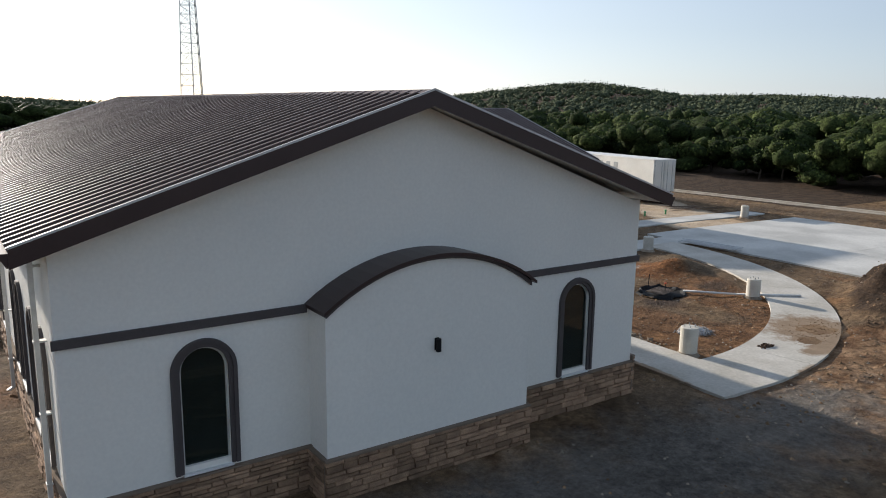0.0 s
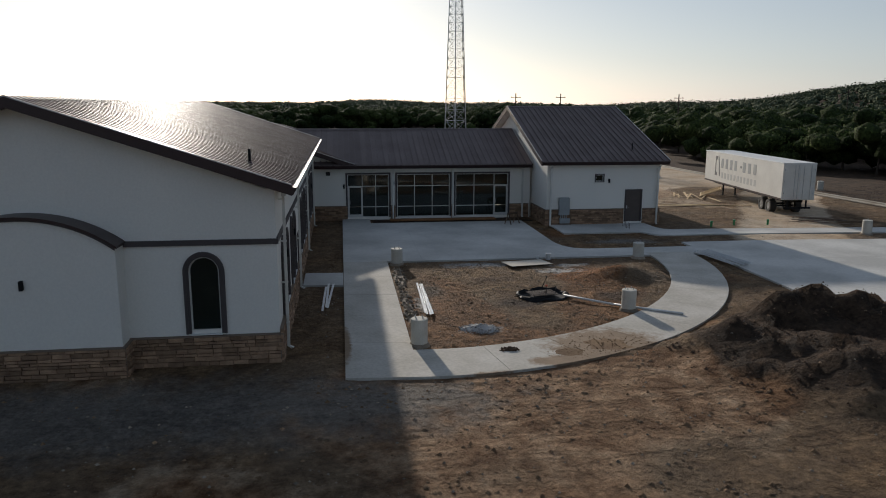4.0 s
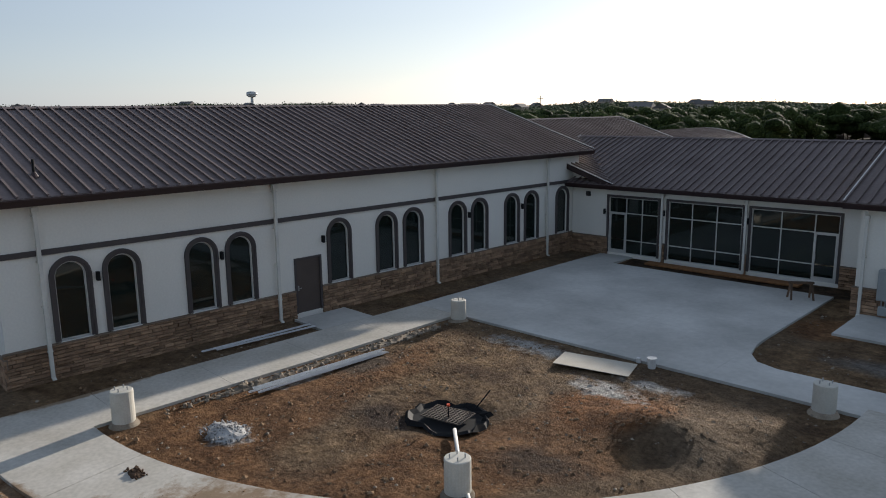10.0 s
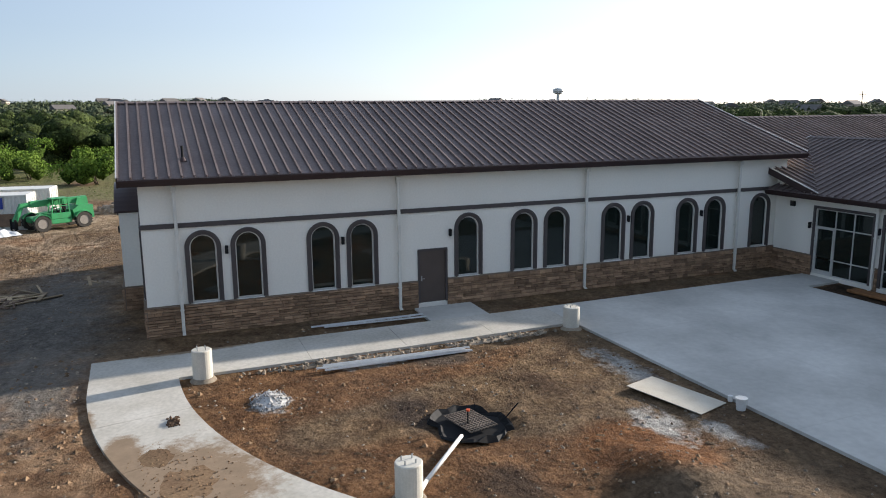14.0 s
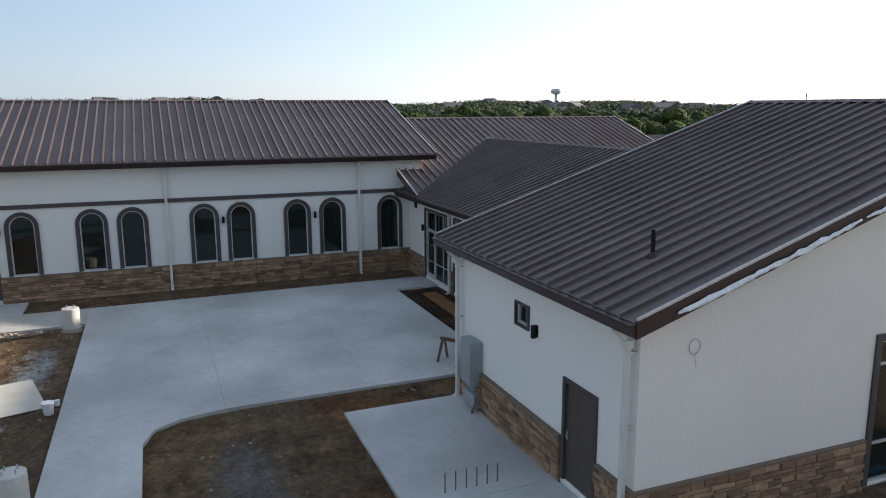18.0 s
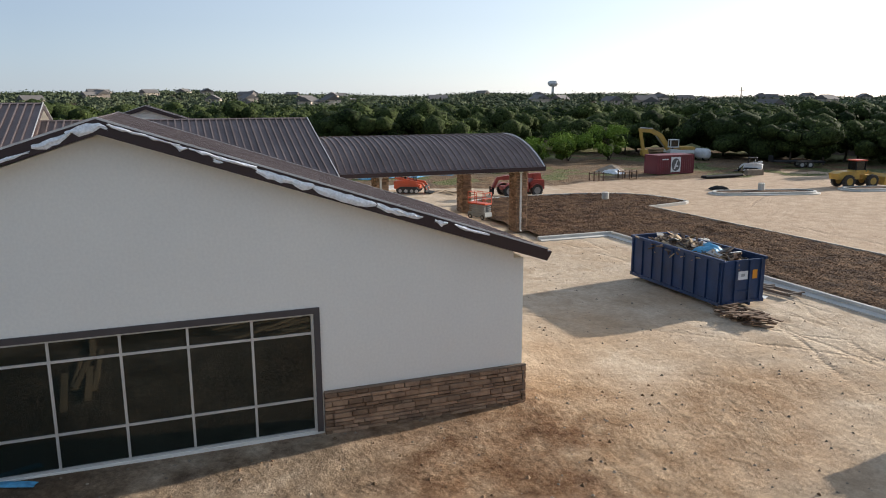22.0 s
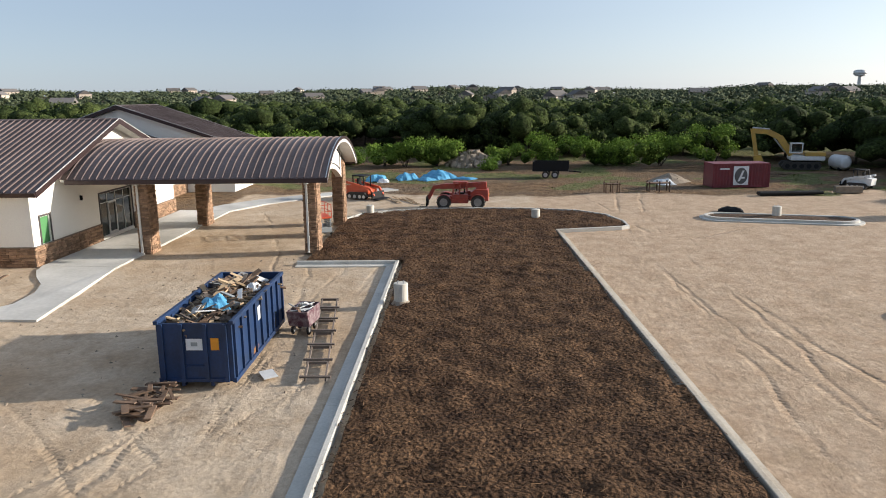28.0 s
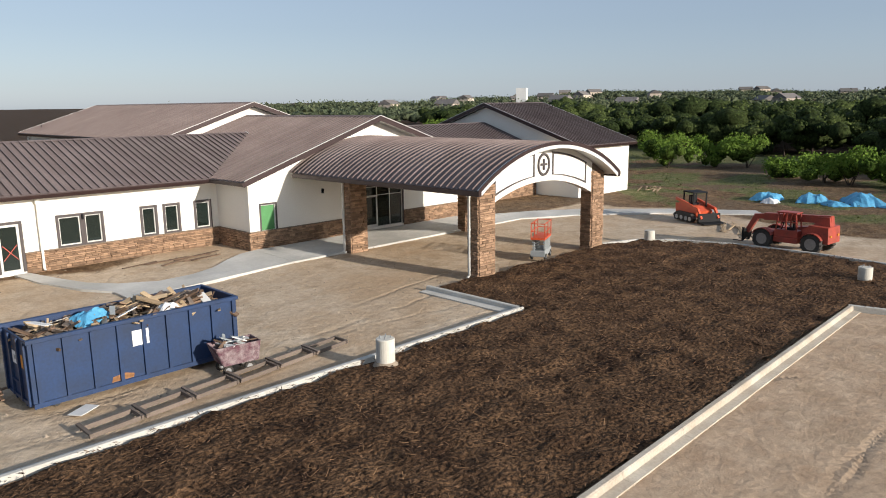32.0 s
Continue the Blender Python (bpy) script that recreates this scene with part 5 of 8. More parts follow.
# ---- classroom wings ----
def wing(side):
    th = thing("classroom_wing", "white stucco wing with stone base and dark standing-seam roof", "building", group="classroom wings")
    X = lambda x: x if side > 0 else -13.0 - x
    x0, x1 = sorted((X(15.95), X(24.0)))
    y0, y1, yr = 25.0, 45.7, 35.35
    ms, me_, mn, mw = wall_frame(x0, y0, 0), wall_frame(x1, y0, 90), wall_frame(x1, y1, 180), wall_frame(x0, y1, -90)
    gab = [(0, 4.4), (y1 - y0 - 0.6, 4.4), (y1 - y0 - 0.6, 4.62), (yr - y0 - 0.3, 7.98), (0, 4.62)]
    if side > 0:
        so = [(19.38 - x0, 19.95 - x0, 3.27, 3.74, False), (21.55 - x0, 22.8 - x0, 0.45, 2.70, False)]
        eo = [(30.89 - y0 - 0.3, 39.85 - y0 - 0.3, 0.30, 3.47, False)]
        no = [(x1 - 17.55, x1 - 16.3, 0.42, 2.68, False)]
    else:
        so, eo, no = [], [], []
    wall("wall", th, ms, x1 - x0, 0.0, 4.45, so)
    wall("wall", th, mn, x1 - x0, 0.0, 4.45, no)
    wall("wall", th, me_ @ Matrix.Translation((0.3, 0, 0)), y1 - y0 - 0.6, 0.0, 4.4, eo, gable=gab)
    wall("wall", th, mw @ Matrix.Translation((0.3, 0, 0)), y1 - y0 - 0.6, 0.0, 4.4, gable=[(0, 4.4), (y1 - y0 - 0.6, 4.4), (y1 - y0 - 0.6, 4.62), (y1 - yr - 0.3, 7.98), (0, 4.62)])
    part("wing_floor", Shape().box(x0 + 0.3, x1 - 0.3, y0 + 0.3, y1 - 0.3, 0.2, 0.40), CONCRETE, th)
    gable_roof(th, "x", yr, 10.82, x0 - 0.5, x1 + 0.45, 4.68, 8.28)
    if side > 0:
        square_window(th, ms, 19.38 - x0, 19.95 - x0, 3.27, 3.74, 1, trim=0.05, label="small square window")
        steel_door(th, ms, 21.55 - x0, 22.8 - x0, 0.45, 2.70)
        steel_door(th, mn, x1 - 17.55, x1 - 16.3, 0.42, 2.68)
        square_window(th, me_, 30.89 - y0, 39.85 - y0, 0.30, 3.47, [32.4 - y0, 33.88 - y0, 35.37 - y0, 36.85 - y0, 38.34 - y0], (1.19, 2.94), trim=0.15, trim_bottom=False, frame_w=0.06, label="long aluminium curtain-wall window with brown surround")
        stones(th, ms, -0.1, x1 - x0 + 0.1, 0.15, 1.33, 41, 100, gaps=[(21.49 - x0, 22.86 - x0)])
        stones(th, me_, 0.0, y1 - y0 + 0.1, 0.1, 1.33, 42, 200, gaps=[(30.68 - y0, 40.04 - y0)])
        stones(th, mn, -0.1, x1 - x0, 0.1, 1.25, 43, 0, gaps=[(x1 - 17.6, x1 - 16.25)])
        stones(th, mw, 16.8, y1 - y0, 0.15, 1.3, 44, 0)
        downspout(th, ms, 0.25, 0.25, 4.4)
        downspout(th, ms, 7.9, 0.25, 4.4)
        downspout(th, mn, x1 - 17.9, 0.25, 4.4)
        wall_light(ms, 20.34 - x0, 3.32)
        wall_light(mn, x1 - 19.5, 3.3)
        roof_vent(22.45, 26.35, 5.27, 0.55)
        # torn white membrane along the unfinished east rake
        rnd = random.Random(5)
        # each: side of the ridge, from, to (share of the slope), upper and lower edge below the roof's edge, raggedness
        strips = ((1, 0.02, 0.15, 0.02, -0.045, 0.02), (1, 0.135, 0.165, 0.01, -0.16, 0.05), (1, 0.17, 0.30, 0.02, -0.06, 0.03), (1, 0.215, 0.235, -0.08, -0.15, 0.03), (1, 0.30, 0.42, 0.0, -0.19, 0.04), (1, 0.42, 0.56, -0.01, -0.215, 0.03), (1, 0.56, 0.67, -0.02, -0.17, 0.04),
                  (1, 0.70, 0.73, 0.0, -0.12, 0.05), (1, 0.75, 0.84, 0.02, -0.07, 0.03), (-1, -0.02, 0.055, 0.0, -0.17, 0.05), (-1, 0.045, 0.115, -0.06, -0.20, 0.04), (-1, 0.12, 0.30, -0.14, -0.22, 0.025), (-1, 0.24, 0.26, 0.0, -0.2, 0.04), (-1, 0.32, 0.55, -0.14, -0.22, 0.025), (-1, 0.56, 0.93, -0.12, -0.23, 0.03))
        for sg, f0, f1, hi, lo, rag in strips:
            n = max(4, round((f1 - f0) * 10.8 / 0.13))
            s, rows = Shape(), 5
            v = []
            for i in range(n + 1):
                f = f0 + (f1 - f0) * i / n
                y, z = yr + sg * 10.8 * f, 8.28 - 3.6 * max(f, -f)
                taper = 0.45 + 0.55 * smooth01(min(i, n - i) / 2)
                top_, low_ = hi + rnd.uniform(-rag, rag) * 0.6, hi + (lo - hi) * taper + rnd.uniform(-rag, rag)
                for r in range(rows):
                    v.append((x1 + 0.515 + 0.03 * math.sin(math.pi * r / (rows - 1)) + rnd.uniform(0, 0.022), y + rnd.uniform(-0.03, 0.03), z + top_ + (low_ - top_) * r / (rows - 1)))
            s.add(v, [(i * rows + r, i * rows + r + 1, (i + 1) * rows + r + 1, (i + 1) * rows + r) for i in range(n) for r in range(rows - 1)])
            part("rake_membrane", s, MEMBRANE, th, "torn crumpled white membrane strip")
    return th


wing(1)
wing(-1)

# ---- entrance canopy ----
canopy = thing("entrance_canopy", "barrel-vaulted dark metal canopy on four stone columns", "canopy")
CX, CHW, CZ0, CRISE, CY0, CY1 = -6.3, 5.85, 4.50, 1.85, 44.9, 59.6
cR = (CHW ** 2 + CRISE ** 2) / (2 * CRISE)
cA = math.asin(CHW / cR)


def vault(off, n=28, k=1.0):
    return [(CX + (cR + off) * math.sin(a), CZ0 + CRISE - cR + (cR + off) * math.cos(a)) for a in np.linspace(-cA * k, cA * k, n + 1)]


npan = 36
pw = (CY1 - CY0) / npan
ps = Shape()
ps.band(vault(-0.015), vault(0.0), "y", 0, pw)
ps.band(vault(0.0), vault(0.065), "y", -0.02, 0.02)
pm = ps.mesh("roof_panel", ROOF, weld=True)
for i in range(npan):
    ob = new("roof_panel", pm)
    ob.parent, ob.matrix_local = canopy, Matrix.Translation((0, CY0 + i * pw, 0))
part("vault_soffit", Shape().band(vault(-0.20), vault(-0.016), "y", CY0, CY1 - 0.05), WHITE_METAL, canopy, "cream soffit", weld=True)
part("front_trim", Shape().band(vault(-0.28, k=1.01), vault(0.06, k=1.01), "y", CY1 - 0.05, CY1 + 0.02), WHITE_METAL, canopy, "pale metal edge of the vault")
part("front_trim", Shape().band(vault(-0.10, k=1.012), vault(0.075, k=1.012), "y", CY1 + 0.02, CY1 + 0.06), FASCIA, canopy)
for sg in (1, -1):
    xo = CX + sg * CHW
    part("gutter", Shape().box(xo - 0.10, xo + 0.10, CY0 + 0.3, CY1 + 0.05, CZ0 - 0.28, CZ0 - 0.02, 0.02), FASCIA, canopy, "dark brown gutter")
    part("beam", Shape().box(xo - sg * 0.75 - 0.3, xo - sg * 0.75 + 0.3, CY0, 58.1, CZ0 - 0.35, CZ0 + 0.1), STUCCO, canopy, "white boxed beam")
# arched front panel with an emblem
cl, cr = -10.75, -2.45
low_z = lambda x: 4.40 - 0.85 * ((x - CX) / 4.15) ** 2
xs = list(np.linspace(cl, cr, 25))
top_z = lambda x: CZ0 + CRISE - cR + math.sqrt((cR - 0.19) ** 2 - (x - CX) ** 2)
s = Shape()
for xa, xb in zip(xs, xs[1:]):
    s.prism([(xa, low_z(xa)), (xb, low_z(xb)), (xb, top_z(xb)), (xa, top_z(xa))], "y", 58.35, 58.75)
part("arch_panel", s, STUCCO, canopy, "white stucco arched front panel", weld=True)
for sg in (1, -1):
    a, b = (CX + 0.75, CX + 3.85) if sg > 0 else (CX - 3.85, CX - 0.75)
    ring = [(x, low_z(x) + 0.30) for x in np.linspace(a, b, 9)] + [(x, top_z(x) - 0.28) for x in np.linspace(b, a, 9)]
    inn = [(a + (x - a) * 0.94 + 0.03 * (b - a), (z - 4.9) * 0.86 + 4.9) for x, z in ring]
    part("panel_moulding", Shape().band(inn + inn[:1], ring + ring[:1], "y", 58.75, 58.79), TRIM, canopy, "dark outlined moulding")
for r0, r1 in ((0.40, 0.50),):
    c0 = [(CX + r0 * math.cos(a), 5.24 + r0 * 1.15 * math.sin(a)) for a in np.linspace(0, 2 * math.pi, 29)]
    c1 = [(CX + r1 * math.cos(a), 5.24 + r1 * 1.15 * math.sin(a)) for a in np.linspace(0, 2 * math.pi, 29)]
    part("emblem_ring", Shape().band(c0, c1, "y", 58.75, 58.82), TRIM, canopy, "dark round emblem ring")
part("emblem_cross", Shape().box(CX - 0.06, CX + 0.06, 58.75, 58.82, 4.96, 5.52).box(CX - 0.25, CX - 0.06, 58.75, 58.82, 5.18, 5.30).box(CX + 0.06, CX + 0.25, 58.75, 58.82, 5.18, 5.30), TRIM, canopy, "dark cross emblem")
for cx0, cx1 in ((-11.9, -10.75), (-2.45, -1.3)):
    for cy0, cy1 in ((48.6, 49.3), (58.1, 58.8)):
        zt = CZ0 - 0.02
        col = part("column", Shape().box(cx0 + 0.05, cx1 - 0.05, cy0 + 0.05, cy1 - 0.05, 0.1, zt + (0.5 if cy0 > 50 else 0.2)), MORTAR, canopy, "ledge-stone column")
        sd = int(cx0 * 10 + cy0)
        for mm, ln in ((wall_frame(cx0 + 0.05, cy0 + 0.05, 0), cx1 - cx0 - 0.1), (wall_frame(cx1 - 0.05, cy0 + 0.05, 90), cy1 - cy0 - 0.1), (wall_frame(cx1 - 0.05, cy1 - 0.05, 180), cx1 - cx0 - 0.1), (wall_frame(cx0 + 0.05, cy1 - 0.05, -90), cy1 - cy0 - 0.1)):
            sd += 1
            stones(canopy, mm, -0.04, ln + 0.04, 0.12, zt + 0.1, sd, 30 if (cy0 > 50 and cx0 > CX) else 0, cap=False)
        if cx0 > CX:
            downspout(canopy, wall_frame(cx1, cy0 + 0.1, 90), 0.1, 0.2, 4.4, off=0.05)


# ---- woods and distance ----
def quick_mesh(name, quads, mat):
    """A mesh of loose quads from an array (n, 4, 3)."""
    n = len(quads)
    me = bpy.data.meshes.new(name)
    me.vertices.add(4 * n)
    me.vertices.foreach_set("co", np.ascontiguousarray(quads, dtype=np.float32).ravel())
    me.loops.add(4 * n)
    me.loops.foreach_set("vertex_index", np.arange(4 * n, dtype=np.int32))
    me.polygons.add(n)
    me.polygons.foreach_set("loop_start", np.arange(0, 4 * n, 4, dtype=np.int32))
    me.update(calc_edges=True)
    me.materials.append(mat)
    return me


def leaf_quads(rng, centres, size, out=None):
    """Bent leaf clumps at the centres, facing roughly out of the crown where a direction is given."""
    n = len(centres)
    a = rng.normal(size=(n, 3))
    a[:, 2] *= 0.8
    a /= np.linalg.norm(a, axis=1)[:, None]
    b = np.cross(a, rng.normal(size=(n, 3)))
    b /= np.linalg.norm(b, axis=1)[:, None]
    if out is not None:
        c = out + 0.5 * rng.normal(size=(n, 3))
        c /= np.linalg.norm(c, axis=1)[:, None]
        a = np.cross(c, a)
        a /= np.linalg.norm(a, axis=1)[:, None]
        b = np.cross(c, a)
    c = np.cross(a, b)
    s = size * rng.uniform(0.55, 1.35, (n, 1))
    w = s * rng.uniform(0.7, 1.1, (n, 1))
    lift = s * rng.uniform(-0.35, 0.35, (n, 1))
    q = np.stack([centres - a * s + c * lift, centres - b * w, centres + a * s + c * lift * 0.5, centres + b * w], 1)
    return q


ico = bmesh.new()
bmesh.ops.create_icosphere(ico, subdivisions=1, radius=1.0)
ICO_V, ICO_F = np.array([v.co[:] for v in ico.verts]), np.array([[v.index for v in f.verts] for f in ico.faces])
ico.free()


def crown_mass(rng, ctr, rad, low):
    """The leafy mass inside the lobes: uneven lumps."""
    vs, fs = [], []
    for c, r in zip(ctr, rad):
        bump_ = 1 + rng.normal(0, 0.13, (len(ICO_V), 1))
        v = ICO_V * bump_ * r * 0.84 * np.array([1, 1, 0.9]) + c
        v[:, 2] = np.maximum(v[:, 2], low * 0.8)
        fs.append(ICO_F + len(vs) * len(ICO_V))
        vs.append(v)
    return np.concatenate(vs), np.concatenate(fs)


def tri_mesh(name, verts, tris, mat):
    me = bpy.data.meshes.new(name)
    me.vertices.add(len(verts))
    me.vertices.foreach_set("co", np.ascontiguousarray(verts, dtype=np.float32).ravel())
    me.loops.add(3 * len(tris))
    me.loops.foreach_set("vertex_index", np.ascontiguousarray(tris, dtype=np.int32).ravel())
    me.polygons.add(len(tris))
    me.polygons.foreach_set("loop_start", np.arange(0, 3 * len(tris), 3, dtype=np.int32))
    me.update(calc_edges=True)
    me.materials.append(mat)
    me.shade_smooth()
    return me


def crown_points(rng, h, width, n, lobes=9, bottom=0.18):
    """Points in an uneven crown of several lobes."""
    ctr = np.column_stack([rng.normal(0, width * 0.30, lobes), rng.normal(0, width * 0.30, lobes), h * rng.uniform(bottom + 0.17, 0.82, lobes)])
    rad = width * rng.uniform(0.16, 0.30, lobes)
    k = rng.integers(0, lobes, n)
    d = rng.normal(size=(n, 3))
    d /= np.linalg.norm(d, axis=1)[:, None]
    d[:, 2] = np.where(d[:, 2] < -0.3, -d[:, 2] * 0.6, d[:, 2])
    p = ctr[k] + d * (rad[k] * rng.uniform(0.74, 1.1, n))[:, None]
    p[:, 2] = np.clip(p[:, 2], h * bottom * rng.uniform(0.4, 1.2, n), h * 1.02)
    return p, d, crown_mass(rng, ctr, rad, h * bottom)


rng = np.random.default_rng(7)
CLEAR = [(64, -60), (62, 20), (71, 50), (57, 82), (62, 130), (48, 205), (0, 205), (-28, 160), (-22, 124), (-45, 111), (-64, 103), (-66, 80), (-67, 62), (-90, 54), (-90, 30), (-86, 0), (-95, -25), (-100, -70), (0, -95)]


def far_height(x, y):
    """The land rises gently away from the site, with one low hill."""
    r = np.hypot(x, y)
    az = np.degrees(np.arctan2(x, y))
    rise = np.clip((r - 260) / 700, 0, 1)
    rise = rise * rise * (3 - 2 * rise)
    hill = 31 * np.exp(-((az - 44) / 9.0) ** 2) + 16 * np.exp(-((az - 62) / 12.0) ** 2)
    west = 9.5 * np.exp(-((az + 100) / 55.0) ** 2)
    wave = 2.0 * np.sin(az * 0.21 + 1) + 1.2 * np.sin(az * 0.57)
    return rise * (5.0 + wave + west + hill)


def far_level(xs, ys):
    return far_height(np.asarray(xs), np.asarray(ys))


gco = np.array(gv)
fh = far_level(gco[:, 0], gco[:, 1])
gco[:, 2] += fh
ground.data.vertices.foreach_set("co", gco.astype(np.float32).ravel())

protos_near = [crown_points(rng, 1.0, rng.uniform(0.85, 1.2), 700, rng.integers(9, 15), 0.22 if k % 3 else 0.02) for k in range(12)]
protos_mid = [crown_points(rng, 1.0, rng.uniform(0.9, 1.3), 210, rng.integers(6, 10), 0.25) for k in range(12)]


def inside(pts, poly):
    hit = np.zeros(len(pts), bool)
    n = len(poly)
    for i in range(n):
        (xa, ya), (xb, yb) = poly[i], poly[(i + 1) % n]
        cond = ((ya > pts[:, 1]) != (yb > pts[:, 1])) & (pts[:, 0] < (xb - xa) * (pts[:, 1] - ya) / (yb - ya + 1e-12) + xa)
        hit ^= cond
    return hit


def edge_distance(pts, poly):
    best = np.full(len(pts), 1e9)
    n = len(poly)
    for i in range(n):
        a, b = np.array(poly[i], float), np.array(poly[(i + 1) % n], float)
        t = np.clip(((pts - a) @ (b - a)) / ((b - a) @ (b - a)), 0, 1)
        best = np.minimum(best, np.linalg.norm(pts - a - t[:, None] * (b - a), axis=1))
    return best


def wood(name, pts, heights, protos, size, mat, label):
    out, mv, mf, base = [], [], [], 0
    for (x, y), h in zip(pts, heights):
        p, d, (cv, cf) = protos[rng.integers(len(protos))]
        a = rng.uniform(0, 2 * math.pi)
        R = np.array([[math.cos(a), -math.sin(a), 0], [math.sin(a), math.cos(a), 0], [0, 0, 1]])
        wv = h * rng.uniform(0.9, 1.45)
        q = (p * np.array([wv, wv, h])) @ R.T + np.array([x, y, float(far_height(x, y))])
        out.append(leaf_quads(rng, q, size, d @ R.T))
        mv.append((cv * np.array([wv, wv, h])) @ R.T + np.array([x, y, float(far_height(x, y))]))
        mf.append(cf + base)
        base += len(cv)
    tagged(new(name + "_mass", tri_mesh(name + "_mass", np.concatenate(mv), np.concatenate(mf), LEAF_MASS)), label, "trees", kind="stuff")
    me = quick_mesh(name, np.concatenate(out), mat)
    return tagged(new(name, me), label, "trees", kind="stuff")


cand = np.column_stack([rng.uniform(-330, 330, 26000), rng.uniform(-330, 430, 26000)])
cand = cand[~inside(cand, CLEAR)]
ed = edge_distance(cand, CLEAR)
south = cand[:, 1] < -75
near_sel = cand[(ed < 16) & ~south & (rng.random(len(cand)) < 0.75)]
seen = lambda p: (p[:, 1] > -40) & ((p[:, 0] < 90) | (rng.random(len(p)) < 0.25))
near_sel = near_sel[seen(near_sel)][:760]
trunks = Shape()
wood("woodland_edge", near_sel, rng.uniform(3.6, 7.6, len(near_sel)) + (rng.random(len(near_sel)) < 0.15) * 1.2, protos_near, 0.14, LEAF, "dense green woodland edge of scrub oak")
for x, y in near_sel[::2]:
    trunks.cyl((x, y, 0), (x + rng.uniform(-0.4, 0.4), y + rng.uniform(-0.4, 0.4), 4.2), 0.16, 0.07, n=6, caps=False)
tagged(new("woodland_trunks", trunks.mesh("woodland_trunks", BARK)), "grey-brown trunks inside the woodland edge", "trees", kind="stuff")
mid_sel = cand[(ed >= 16) & (ed < 110) & ~south]
mid_sel = mid_sel[rng.random(len(mid_sel)) < 0.42][:1900]
wood("woodland", mid_sel, rng.uniform(5.0, 7.8, len(mid_sel)) + (rng.random(len(mid_sel)) < 0.12) * 1.4, protos_mid, 0.25, LEAF, "continuous green woodland seen from above")
fr_r = 190 + 1000 * rng.random(17000) ** 0.8
fr_a = rng.uniform(-2.7, 1.6, 17000)
fpts = np.column_stack([fr_r * np.sin(fr_a), fr_r * np.cos(fr_a)])
keep = (~inside(fpts, CLEAR)) & (edge_distance(fpts, CLEAR) > 95) & (fpts[:, 1] > -500)
fpts = fpts[keep]
ctr = np.column_stack([fpts, far_level(fpts[:, 0], fpts[:, 1]) + 4.2])
fv = ICO_V[None] * (1 + rng.normal(0, 0.14, (len(ctr), len(ICO_V), 1))) * (np.array([1, 1, 0.62]) * rng.uniform(2.2, 4.2, (len(ctr), 1)))[:, None] + ctr[:, None] - np.array([0, 0, 1.2])
ff = ICO_F[None] + (np.arange(len(ctr)) * len(ICO_V))[:, None, None]
tagged(new("distant_crowns", tri_mesh("distant_crowns", fv.reshape(-1, 3), ff.reshape(-1, 3), LEAF_HAZED_MASS)), "hazy distant tree crowns", "trees", kind="stuff")
off = rng.normal(size=(len(ctr), 9, 3)) * np.array([3.4, 3.4, 1.3])
up = np.tile(np.array([0.0, 0.0, 0.9]), (len(ctr) * 9, 1)) * 0.4
tagged(new("distant_woods", quick_mesh("distant_woods", leaf_quads(rng, (ctr[:, None] + off).reshape(-1, 3), 0.8, up), LEAF_HAZED)), "hazy distant wooded land", "trees", kind="stuff")


# ---- courtyard things ----
def pier(x, y, h=0.95, z0=None, r=0.30):
    z = level(x, y) if z0 is None else z0
    th = thing("light_pole_base", "round pale concrete light-pole base with bare bolts", "pole base", pose(x, y, z), "light pole bases")
    s = Shape().cyl((0, 0, -0.3), (0, 0, h - 0.02), r, n=26).cyl((0, 0, h - 0.02), (0, 0, h), r, r - 0.02, n=26)
    part("pier", s, TUBE, th)
    part("collar", Shape().cyl((0, 0, -0.1), (0, 0, 0.10), r + 0.16, r + 0.02, n=22), RUBBLE, th, "spilled concrete collar")
    for k in range(4):
        a = math.pi / 4 + k * math.pi / 2
        part("bolt", Shape().cyl((0.17 * math.cos(a), 0.17 * math.sin(a), h - 0.02), (0.17 * math.cos(a), 0.17 * math.sin(a), h + 0.09), 0.018, n=6), STEEL, th)
    return th


for x, y, h in ((4.66, 1.15, 0.98), (4.85, 14.2, 0.85), (18.2, 14.3, 0.85), (13.77, 4.6, 0.88), (36.4, 20.0, 0.95), (50.0, 44.5, 0.9), (48.6, 79.0, 0.9)):
    pier(x, y, h)
for x, y, z in ((9.4, 64.35, 0.25), (-15.0, 60.1, 0.1), (-12.5, 72.2, 0.1), (-11.9, 88.9, 0.25), (-9.3, 103.8, 0.25), (12.1, 88.6, 0.25)):
    pier(x, y, 0.85 if x == 9.4 else 0.75, z)


